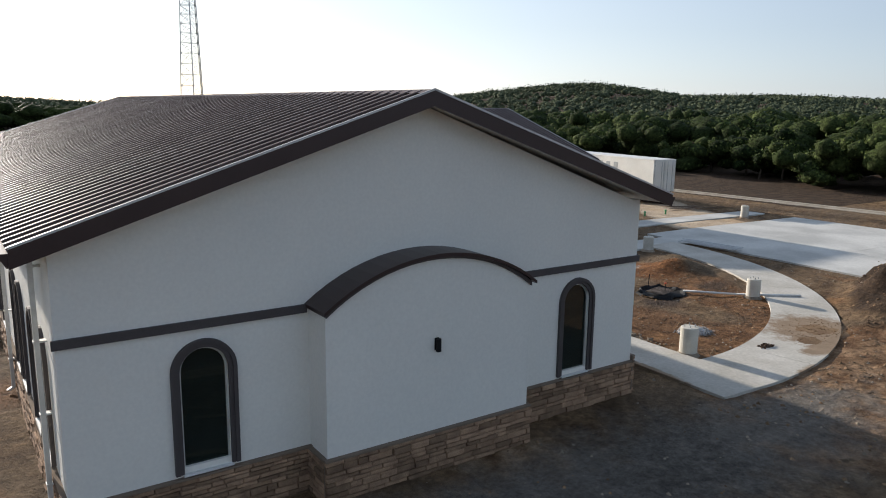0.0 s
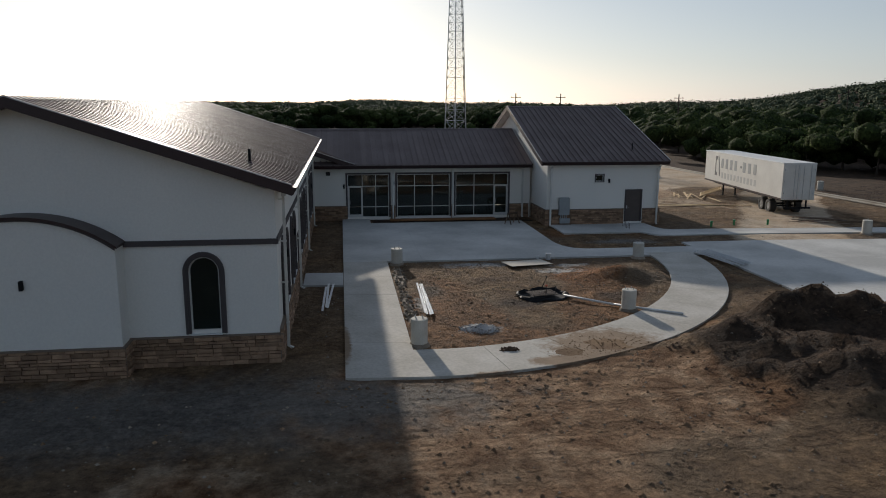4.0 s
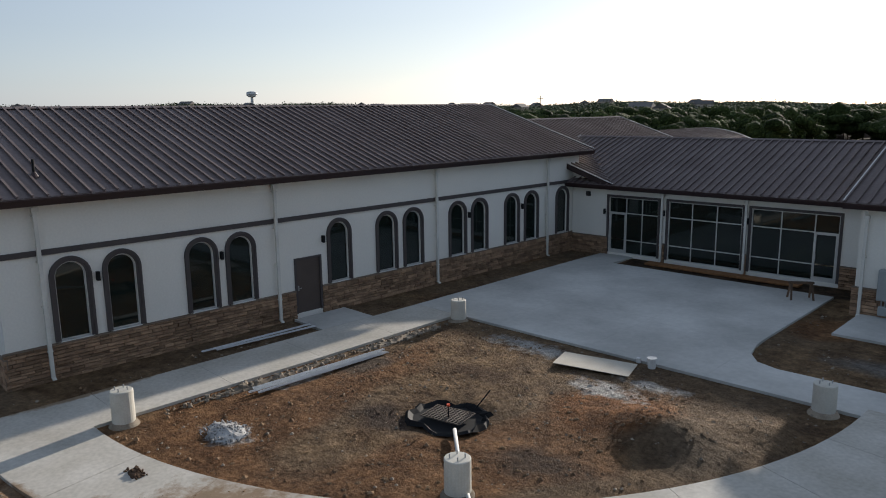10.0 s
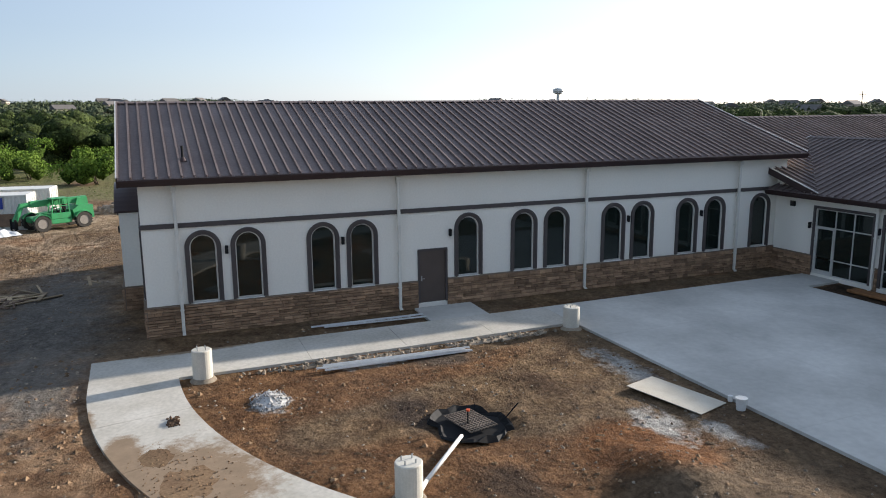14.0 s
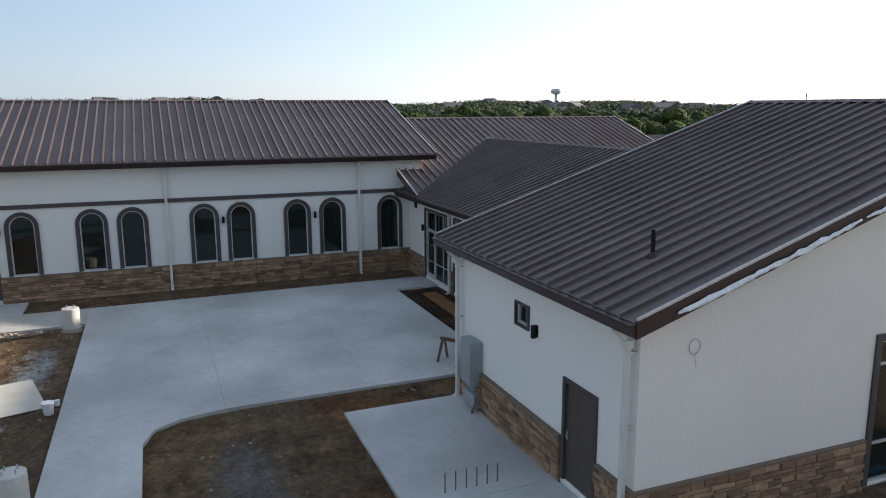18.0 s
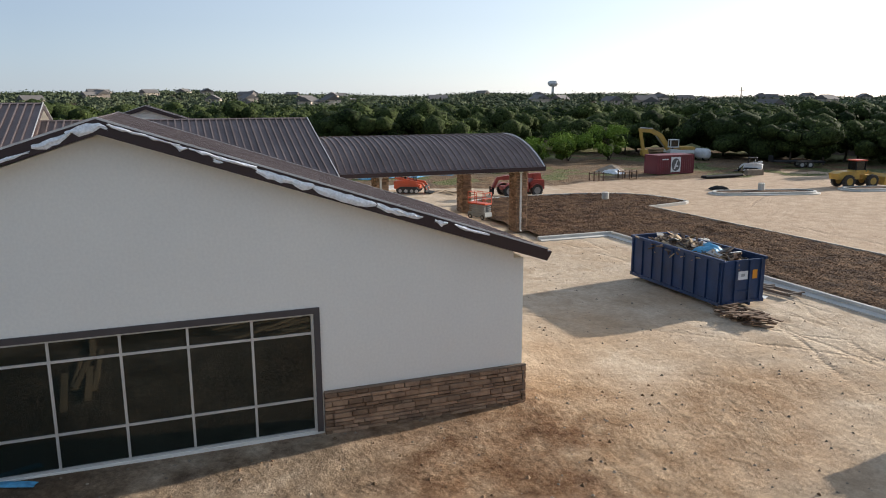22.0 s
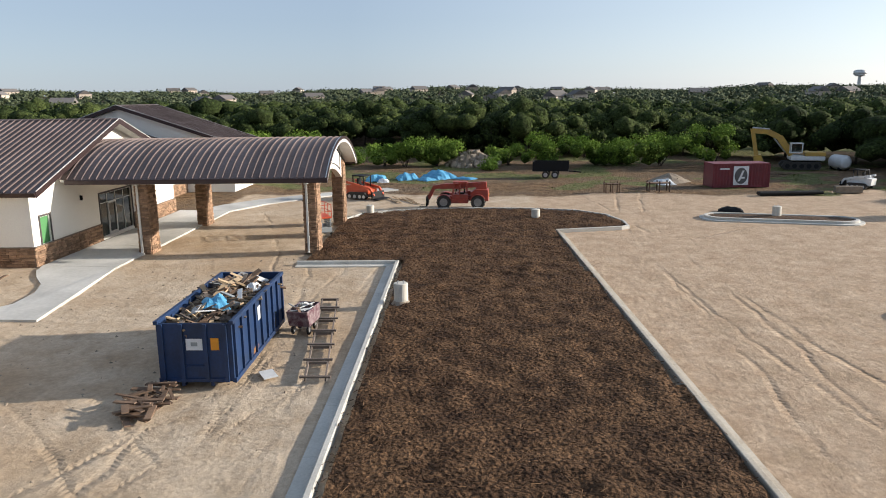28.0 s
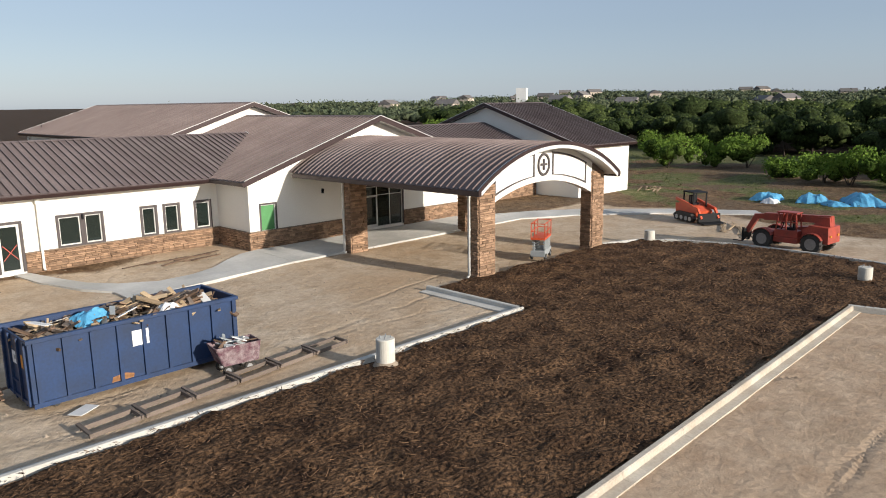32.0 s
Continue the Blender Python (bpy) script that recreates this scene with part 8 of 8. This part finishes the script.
part("hatch", Shape().box(6.4, 8.0, -0.05, -0.03, 0.3, 1.2), OLDWOOD, site_a)
shipping_box("storage_container", pose(-36.0, -14.6, 0.05, 0, 0, 83), 8.0, 2.44, 2.55, TRAILER_W, "cream steel storage container behind another one")
rack = thing("steel_rack", "dark steel trailer frame parked beside the container", "trailer frame", pose(-28.6, -11.6, 0.05, 0, 0, 80))
part("deck", Shape().box(-1.6, 1.6, -0.8, 0.8, 0.5, 0.6), BLACK, rack)
for x in (-1.5, -0.5, 0.5, 1.5):
    for y in (-0.75, 0.75):
        part("post", Shape().box(x - 0.04, x + 0.04, y - 0.04, y + 0.04, 0.6, 1.5), BLACK, rack)
for y in (-0.75, 0.75):
    part("rail", Shape().box(-1.5, 1.5, y - 0.03, y + 0.03, 1.42, 1.5), BLACK, rack)
for x in (-0.5, 0.5):
    for y in (-0.9, 0.9):
        wheel(rack, x, y, 0.35, 0.35, 0.2, STEEL)
crumple("white_sheet", -29.2, -9.2, 0.08, 1.1, 0.9, 0.45, WHITEBAG, "crumpled white sheeting on the ground", "sheet", 11, 30)
heap("scrap_heap", -39.3, -0.6, 2.2, 3.0, 1.0, RUBBLE, "heap of pale scrap and broken boards", "scrap", 160, 0.4, 12)
heap("concrete_rubble", -55.0, 68.5, 3.2, 3.4, 1.7, RUBBLE, "pile of broken pale concrete at the wood's edge", "rubble", 260, 0.55, 13)
heap("sand_pile", -35.5, 88.0, 1.8, 2.2, 0.9, RUBBLE, "low pile of pale sand on the grass", "sand", 10, 0.1, 14)

tank = thing("water_tank", "white rounded water tank near the woods", "tank", pose(-45.4, 110.0, 0.1, 0, 0, 10) @ Matrix.Scale(0.75, 4))
part("shell", Shape().cyl((-1.6, 0, 1.15), (-1.2, 0, 1.15), 0.65, 1.1, n=20).cyl((-1.2, 0, 1.15), (1.2, 0, 1.15), 1.1, n=20, caps=False).cyl((1.2, 0, 1.15), (1.6, 0, 1.15), 1.1, 0.65, n=20), TANK, tank, "", True)
for x in (-0.9, 0.9):
    part("cradle", Shape().box(x - 0.1, x + 0.1, -0.9, 0.9, 0, 0.45), BLACK, tank)

flat = thing("flatbed_trailer", "dark flatbed trailer parked by the trees", "trailer", pose(-31.0, 113.0, 0.1, 0, 0, 60))
part("deck", Shape().box(-3.2, 3.2, -1.1, 1.1, 0.7, 0.85, 0.02), BLACK, flat)
part("headboard", Shape().box(-3.2, -3.1, -1.1, 1.1, 0.85, 1.5), BLACK, flat)
for x in (0.4, 1.4):
    for y in (-1.0, 1.0):
        wheel(flat, x, y, 0.4, 0.4, 0.25, STEEL)
dump = thing("dump_trailer", "dark dump trailer parked on the grass", "trailer", pose(-40.0, 76.6, 0.1, 0, 0, 80))
part("bed", Shape().box(-1.9, 1.9, -0.95, 0.95, 0.75, 0.85).box(-1.9, 1.9, -0.95, -0.88, 0.85, 1.75).box(-1.9, 1.9, 0.88, 0.95, 0.85, 1.75).box(-1.9, -1.83, -0.88, 0.88, 0.85, 1.75), BLACK, dump)
part("tongue", Shape().beam((1.9, 0, 0.7), (3.2, 0, 0.6), 0.12, 0.12), BLACK, dump)
for x in (-0.5, 0.5):
    for y in (-1.05, 1.05):
        wheel(dump, x, y, 0.38, 0.38, 0.22, STEEL)
for k, (x, y, w, d_, h, sd) in enumerate(((-38.6, 57.9, 1.2, 1.1, 0.9, 31), (-39.6, 61.2, 1.3, 1.2, 0.85, 32), (-40.8, 64.6, 1.9, 1.3, 1.0, 33), (-38.5, 63.2, 1.0, 0.8, 0.4, 34), (-39.4, 67.4, 1.2, 0.7, 0.3, 35))):
    crumple("blue_tarp", x, y, level(x, y), w, d_, h, TARP, "light blue tarpaulin draped over stacked material", "tarp", sd, 15 * k)
crumple("white_sheet", -37.0, 58.8, level(-37, 59), 0.7, 0.6, 0.5, WHITEBAG, "pale sheeting between blue tarpaulins", "sheet", 36)
crumple("white_sheet", -33.5, 87.0, level(-33, 87), 1.3, 0.9, 0.6, WHITEBAG, "grey sheeting beside the sand", "sheet", 37)
for x, y, w in ((-27.5, 84.8, 2.0), (-27.0, 80.5, 1.4)):
    rk = thing("timber_rack", "low dark timber rack at the lot's edge", "rack", pose(x, y, 0.1, 0, 0, 90))
    part("shelf", Shape().box(-w / 2, w / 2, -0.5, 0.5, 0.75, 0.82), OLDWOOD, rk)
    for sx in (-w / 2 + 0.1, 0, w / 2 - 0.1):
        for sy in (-0.45, 0.45):
            part("post", Shape().box(sx - 0.05, sx + 0.05, sy - 0.05, sy + 0.05, 0, 0.95), OLDWOOD, rk)
for x, y, sd in ((-15.4, 87.0, 41), (-9.6, 107.2, 42)):
    crumple("black_fabric_roll", x, y, 0.1, 0.9, 0.45, 0.45, BLACK, "crumpled black fabric roll on the lot", "fabric", sd, 70)
pip = Shape()
for k in range(3):
    pip.cyl((-23.8 - 0.3 * k, 92.5, 0.28), (-24.2 - 0.3 * k, 98.0, 0.28), 0.15, n=10)
tagged(new("pipe_stack", pip.mesh("pipe_stack", BLACK)), "dark pipes stacked at the lot's edge", "pipes", kind="stuff")
blk_ = thing("concrete_block", "pale concrete block at the lot's edge", "concrete block", pose(-25.3, 100.7, 0.1, 0, 0, 85))
part("block", Shape().box(-1.1, 1.1, -0.3, 0.3, 0, 0.6, 0.03), RUBBLE, blk_)
boards("timber_pile", -22.5, 61.5, 8, 1.6, 1.2, 3.0, 51, WOOD, "pale plywood and boards beside the red machines", yaw=20)
boards("timber_pile", -38.8, 47.5, 9, 1.2, 1.0, 2.4, 52, WOOD, "stack of new timber on the grass", yaw=15)
boards("timber_pile", -41.5, 100.5, 9, 3.0, 1.6, 2.6, 53, OLDWOOD, "weathered boards and rails on the grass", yaw=95)

suv = thing("parked_car", "grey car parked at the wood's edge", "car", pose(-84.0, 1.8, 0.0, 0, 0, 75))
part("body", Shape().prism([(-2.2, 0.35), (2.2, 0.35), (2.25, 0.8), (1.2, 0.95), (0.7, 1.45), (-1.7, 1.5), (-2.2, 0.95)], "y", -0.85, 0.85), GREY_BOX, suv)
part("window", Shape().prism([(1.0, 0.98), (0.65, 1.4), (-1.55, 1.42), (-1.9, 0.98)], "y", -0.86, 0.86), GLASS, suv)
for x in (-1.35, 1.4):
    for y in (-0.8, 0.8):
        wheel(suv, x, y, 0.34, 0.34, 0.2, STEEL)

# ---- tower, poles, far landmarks ----
tw = thing("lattice_tower", "tall grey steel lattice radio tower beyond the building", "tower", pose(26.6, 135.2, 0, 0, 0, 20))
TH, TB, TT = 62.0, 2.75, 0.4
rad_at = lambda z: TB + (TT - TB) * z / TH
corner = lambda k, z: Vector((rad_at(z) * math.cos(2 * math.pi * k / 3), rad_at(z) * math.sin(2 * math.pi * k / 3), z))
for k in range(3):
    part("leg", Shape().cyl(corner(k, 0), corner(k, TH), 0.13, 0.06, n=8), STEEL, tw)
z = 0.0
while z < TH - 2:
    h = max(1.3, 0.62 * rad_at(z) * 1.5)
    z2 = min(TH, z + h)
    for k in range(3):
        a, b, c, d = corner(k, z), corner(k + 1, z), corner(k, z2), corner(k + 1, z2)
        for p_, q_ in ((a, d), (b, c), (c, d)):
            part("brace", Shape().cyl(p_, q_, 0.045, n=5, caps=False), STEEL, tw)
    z = z2
part("feeder", Shape().cyl(corner(0, 0) * 0.9, corner(0, TH) * 0.9, 0.07, n=6), BLACK, tw)


def utility_pole(x, y, h=10.5):
    th = thing("utility_pole", "dark wooden utility pole at the far edge", "utility pole", pose(x, y, float(far_height(x, y))), "utility poles")
    part("post", Shape().cyl((0, 0, 0), (0, 0, h), 0.16, 0.11, n=10), BARK, th)
    part("cross_arm", Shape().box(-1.1, 1.1, -0.06, 0.06, h - 0.9, h - 0.78), BARK, th)
    for k in (-0.9, 0.0, 0.9):
        part("insulator", Shape().cyl((k, 0, h - 0.78), (k, 0, h - 0.6), 0.05, n=8), GREY_BOX, th)


for x, y, h in ((39.2, 132.4, 10.8), (49.2, 132.8, 10.8), (76.7, 134.0, 10.8), (150.0, 178.0, 13.0), (240, 190, 14.0), (-115.0, 180.0, 12.0)):
    utility_pole(x, y, h)
wt = thing("water_tower", "pale water tower on the skyline", "water tower", pose(-901, 561, 9) @ Matrix.Scale(0.8, 4))
part("bowl", Shape().cyl((0, 0, 24), (0, 0, 27), 5.5, 9.5, n=24).cyl((0, 0, 27), (0, 0, 32), 9.5, n=24).cyl((0, 0, 32), (0, 0, 34), 9.5, 5.0, n=24), TANK, wt, "", True)
part("stem", Shape().cyl((0, 0, -5), (0, 0, 24), 3.2, 2.6, n=18), TANK, wt)
ROOFT = material("house_shingle", (0.16, 0.145, 0.135), 0.9, scale=0.5, detail_scale=8, random_mix=0.3)
HWALL = material("house_wall", (0.50, 0.44, 0.37), 0.9, scale=0.5, second=(0.42, 0.33, 0.26), detail_scale=8, random_mix=0.25)
rh = random.Random(77)
hs_wall, hs_roof = Shape().box(-7, 7, -5, 5, 0, 5.2).mesh("wall", HWALL), Shape().prism([(-5.6, 5.1), (5.6, 5.1), (0, 8.2)], "x", -7.5, 7.5).mesh("roof", ROOFT)
win_m = Shape().box(-5, -3.6, -5.06, -5.0, 1.5, 3.5).mesh("window", BLACK)
for k in range(66):
    az = rh.uniform(-135, -22)
    r = rh.uniform(430, 900)
    x, y = r * math.sin(radians(az)), r * math.cos(radians(az))
    th = thing("house", "distant tan house with a dark shingle roof", "house", pose(x, y, float(far_height(x, y)) + rh.uniform(-0.4, 1.8), 0, 0, rh.uniform(0, 180)), "distant houses")
    for nm, me_ in (("wall", hs_wall), ("roof", hs_roof)):
        o = new(nm, me_)
        o.parent = th
    for q in (0, 4.0, 8.0):
        o = new("window", win_m)
        o.parent, o.matrix_local = th, Matrix.Translation((q, 0, 0))
blg = thing("white_building", "large white building on the far skyline", "building", pose(-449, -292, float(far_height(-449, -292)) + 2, 0, 0, 30))
part("block", Shape().box(-5, 5, -4, 4, 0, 13.5), TANK, blg)
for k in range(3):
    part("window_band", Shape().box(-4.4, 4.4, -4.08, -4.0, 3 + 3.4 * k, 4.4 + 3.4 * k), GREY_BOX, blg)

# low barrier panels at the lot's far end
for k in range(7):
    fb = thing("barrier_panel", "low grey steel barrier panel at the edge of the lot", "barrier", pose(-14.5 + 2.3 * k, 114.4 + 1.1 * k, 0.1, 0, 0, 26), "barrier panels")
    for z in (0.25, 1.05):
        part("rail", Shape().box(-1.1, 1.1, -0.02, 0.02, z, z + 0.04), STEEL, fb)
    for j in range(12):
        part("bar", Shape().cyl((-1.1 + 0.2 * j, 0, 0.25), (-1.1 + 0.2 * j, 0, 1.07), 0.012, n=5, caps=False), STEEL, fb)
    for x in (-0.9, 0.9):
        part("foot", Shape().box(x - 0.03, x + 0.03, -0.3, 0.3, 0, 0.05), STEEL, fb)
        part("post", Shape().box(x - 0.025, x + 0.025, -0.025, 0.025, 0.05, 1.09), STEEL, fb)
# green pipe caps by the side walk
for x, y in ((27.3, 23.5), (29.2, 23.9), (31.8, 24.0)):
    pc = thing("pipe_cap", "green plastic pipe riser standing in bare earth", "pipe", pose(x, y, level(x, y)), "pipe risers")
    part("riser", Shape().cyl((0, 0, -0.1), (0, 0, 0.28), 0.07, n=12), GREENM, pc)
    part("cap", Shape().cyl((0, 0, 0.26), (0, 0, 0.36), 0.10, 0.08, n=12), GREENM, pc)
crumple("blue_scrap", 24.25, 33.0, level(24.2, 33.0) + 0.02, 0.45, 0.12, 0.08, TARP, "torn blue plastic strip at the wall's foot", "plastic", 41, 70)
crumple("blue_scrap", 24.2, 31.7, level(24.2, 31.7) + 0.02, 0.3, 0.1, 0.06, TARP, "torn blue plastic strip at the wall's foot", "plastic", 42, 80)
dpipe = thing("drain_pipe", "short black drain pipe lying by the wing wall", "pipe", pose(17.0, 46.5, level(17.0, 46.5) + 0.16, 0, 0, 70))
part("barrel", Shape().cyl((-0.35, 0, 0), (0.35, 0, 0), 0.16, n=16, caps=False).cyl((-0.35, 0, 0), (0.35, 0, 0), 0.145, n=16, caps=False), BLACK, dpipe)
part("collar", Shape().cyl((0.3, 0, 0), (0.38, 0, 0), 0.18, n=16, caps=False), BLACK, dpipe)
rolls = thing("wire_roll", "loose roll of grey mesh and pale scraps on earth", "roll", pose(20.6, 46.7, level(20.6, 46.7) + 0.12, 0, 0, 20))
part("mesh_roll", Shape().cyl((-0.5, 0, 0), (0.5, 0, 0), 0.13, n=12), GREY_BOX, rolls)
part("pale_tube", Shape().cyl((-0.2, 0.35, -0.05), (0.35, 0.3, -0.05), 0.06, n=10), PLY, rolls)

# ---- bushes, grass, pebbles ----
def bush(x, y, w, h, n, seed):
    rg = np.random.default_rng(seed)
    th = thing("bush", "bright green leafy bush on rough ground", "bush", group="bushes")
    p, d, (cv, cf) = crown_points(rg, h, w, n * 3, 9, 0.02)
    z = float(far_height(x, y)) + 0.05
    ob = new("crown", quick_mesh("crown", leaf_quads(rg, p * np.array([1, 1, 1.05]) + rg.normal(0, 0.12, p.shape) + np.array([x, y, z]), 0.10, d * 0.6), LEAF_NEAR))
    ob.parent = th
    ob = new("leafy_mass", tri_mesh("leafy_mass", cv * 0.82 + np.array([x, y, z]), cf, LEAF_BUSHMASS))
    ob.parent = th
    tagged(ob, kind="stuff")
    s = Shape()
    for k in range(6):
        s.cyl((x + rg.uniform(-.2, .2), y + rg.uniform(-.2, .2), 0), (x + rg.uniform(-1, 1) * w * 0.25, y + rg.uniform(-1, 1) * w * 0.25, h * 0.6), 0.06, 0.02, n=5, caps=False)
    part("stem", s, BARK, th)


for k, (x, y, w, h, n) in enumerate(((-54.5, 59.8, 4.0, 2.8, 900), (-54.8, 63.8, 5.0, 3.6, 1300), (-53.5, 78.5, 5.5, 4.0, 1300), (-55.5, 73.0, 4.5, 2.6, 900), (-53.5, 84.0, 4.5, 3.0, 900), (-52.0, 91.5, 5.5, 4.0, 1300), (-55.0, 87.5, 5.5, 3.0, 900), (-50.5, 97.5, 4.5, 5.2, 1300),
                               (-62.5, 36.5, 5.5, 4.2, 1300), (-66.5, 41.0, 4.0, 3.0, 800), (-67.5, 44.5, 5.0, 3.9, 1200), (-55.5, 57.0, 4.6, 2.6, 900), (-79.5, -17.0, 7.5, 4.4, 1500), (-76.0, -13.0, 5.0, 3.2, 900), (-65.5, -4.9, 6.8, 3.9, 1600), (-82.0, -21.5, 6.5, 4.8, 1200), (-58.0, 52.0, 3.6, 2.0, 600), (-49.0, 70.5, 2.2, 1.3, 300), (-75.0, 28.0, 4.0, 2.4, 600))):
    bush(x, y, w, h, n, 100 + k)
gpts = []
rg = np.random.default_rng(5)
cg = np.column_stack([rg.uniform(-80, -22, 70000), rg.uniform(-30, 118, 70000)])
for x, y in cg:
    if rg.random() < cover(x, y)[1] * (0.9 if bumps(x, y, 0.2, 8.0) > -0.1 else 0.3):
        gpts.append((x, y, level(x, y) + 0.06))
gpts = np.array(gpts)
gq = leaf_quads(rg, gpts, 0.10, np.tile(np.array([0, 0, 0.8]), (len(gpts), 1)))
gq[:, :, 2] = gpts[:, None, 2] + np.abs(gq[:, :, 2] - gpts[:, None, 2]) * 1.1
tagged(new("grass", quick_mesh("grass", gq, GRASS)), "rough green grass and weeds in tufts", "grass", kind="stuff")

PEB = Shape()
rp = random.Random(9)
def pebble(x, y, z, q):
    a = [rp.uniform(0.7, 1.3) * q for _ in range(6)]
    PEB.add([(x + a[0], y, z), (x, y + a[1], z), (x - a[2], y, z), (x, y - a[3], z), (x, y, z + a[4] * 0.8)], [(0, 1, 4), (1, 2, 4), (2, 3, 4), (3, 0, 4)])
for _ in range(14000):
    u = rp.random()
    if u < 0.45:
        x, y = rp.uniform(1, 24), rp.uniform(-12, 15)
    elif u < 0.6:
        x, y = rp.uniform(-22, 4), rp.uniform(-16, -1)
    elif u < 0.7:
        x, y = rp.uniform(15, 30), rp.uniform(17, 24)
    elif u < 0.85:
        x, y = rp.uniform(23, 36), rp.uniform(25, 58)
    else:
        x, y = rp.uniform(-2, 30), rp.uniform(41.5, 62)
    if slab_here(x, y) or any(a - .1 < x < b + .1 and c - .1 < y < d + .1 for a, b, c, d in FOOT):
        continue
    if pile(x, y) > 0.12 and rp.random() < 0.8:
        continue
    pebble(x, y, level(x, y) + rough(x, y) - 0.005, 0.010 + 0.06 * rp.random() ** 5)
tagged(new("gravel", PEB.mesh("gravel", RUBBLE)), "loose pale stones scattered on bare earth", "gravel", kind="stuff")
for zone, mat_, count in (((1, 24, -12, 15), EARTH_CLOD, 4200), ((-22, 6, -16, -1), EARTH_CLOD, 1700), ((13, 28, -8, 3), SOIL, 2600), ((16, 36, 25, 50), EARTH_CLOD, 1800)):
    PEB = Shape()
    for _ in range(count):
        x, y = rp.uniform(zone[0], zone[1]), rp.uniform(zone[2], zone[3])
        if slab_here(x, y) or any(a - .1 < x < b + .1 and c - .1 < y < d + .1 for a, b, c, d in FOOT):
            continue
        if mat_ is SOIL and pile(x, y) < 0.15:
            continue
        if bumps(x, y, 0.5, 13.0) < -0.05 and mat_ is not SOIL:
            continue
        pebble(x, y, level(x, y) + rough(x, y) - 0.01, 0.018 + 0.075 * rp.random() ** 3)
    tagged(new("earth_clods", PEB.mesh("earth_clods", mat_)), "loose clods of broken earth", "soil", kind="stuff")
LUMP = Shape()
for _ in range(6500):
    x, y = (rp.uniform(1, 24), rp.uniform(-11, 15)) if rp.random() < 0.7 else (rp.uniform(-20, 4), rp.uniform(-14, -2))
    if slab_here(x, y) or pile(x, y) > 0.15 or bumps(x, y, 0.45, 17.0) < -0.02 or any(a - .2 < x < b + .2 and c - .2 < y < d + .2 for a, b, c, d in FOOT):
        continue
    q, z = 0.03 + 0.09 * rp.random() ** 2, level(x, y) + rough(x, y) - 0.012
    ring = [(x + q * rp.uniform(0.6, 1.2) * math.cos(t_ * 1.047), y + q * rp.uniform(0.6, 1.2) * math.sin(t_ * 1.047)) for t_ in range(6)]
    LUMP.add([(px_, py_, z) for px_, py_ in ring] + [(x + (px_ - x) * 0.55, y + (py_ - y) * 0.55, z + q * rp.uniform(0.2, 0.36)) for px_, py_ in ring] + [(x, y, z + q * 0.32)],
             [(t_, (t_ + 1) % 6, 6 + (t_ + 1) % 6, 6 + t_) for t_ in range(6)] + [(6 + t_, 6 + (t_ + 1) % 6, 12) for t_ in range(6)])
tagged(new("earth_lumps", LUMP.mesh("earth_lumps", GROUND, True)), "low lumps of churned earth", "soil", kind="stuff")
CLOD = Shape()
for _ in range(30000):
    x, y = rp.uniform(-17, 39), rp.uniform(58.7, 77.8)
    if in_poly(x, y, BED):
        m = Matrix.Translation((x, y, 0.27 + 0.05 * rp.random())) @ Euler((rp.uniform(-.6, .6), rp.uniform(-.6, .6), rp.uniform(0, 6.28))).to_matrix().to_4x4()
        q = rp.uniform(0.03, 0.085)
        CLOD.add([m @ Vector(p) for p in ((-q, -q * .16, 0), (q, -q * .12, 0), (q * .8, q * .16, 0), (-q * .9, q * .13, 0), (0, 0, q * .3))], [(0, 1, 4), (1, 2, 4), (2, 3, 4), (3, 0, 4)])
STRAW = Shape()
for _ in range(9000):
    x, y = rp.uniform(-17, 39), rp.uniform(58.7, 77.8)
    if in_poly(x, y, BED) and in_poly(x, y - 0.5, BED) and in_poly(x, y + 0.5, BED) and in_poly(x - 0.5, y, BED) and in_poly(x + 0.5, y, BED) and bumps(x, y, 0.35, 21.0) > -0.15:
        q, w = rp.uniform(0.05, 0.16), rp.uniform(0.006, 0.014)
        m = Matrix.Translation((x, y, 0.33 + 0.04 * rp.random())) @ Euler((rp.uniform(-.35, .35), rp.uniform(-.35, .35), rp.uniform(0, 6.28))).to_matrix().to_4x4()
        STRAW.add([m @ Vector(p) for p in ((-q, -w, 0), (q, -w, 0), (q, w, 0), (-q, w, 0), (0, 0, w))], [(0, 1, 4), (1, 2, 4), (2, 3, 4), (3, 0, 4)])
STRAW_M = material("pale_straw", (0.19, 0.112, 0.058), 0.9, scale=1.5, second=(0.10, 0.056, 0.03), detail_scale=12, random_mix=0.5, spec=0.15)
tagged(new("straw", STRAW.mesh("straw", STRAW_M)), "pale wood shreds scattered on the tilled bed", "mulch", kind="stuff")
MULCH_BIT = material("mulch_bits", (0.12, 0.072, 0.042), 0.95, scale=1.5, second=(0.06, 0.035, 0.022), detail_scale=12, random_mix=0.6, spec=0.15)
tagged(new("mulch_clods", CLOD.mesh("mulch_clods", MULCH_BIT)), "shredded bark and clods on the tilled bed", "mulch", kind="stuff")
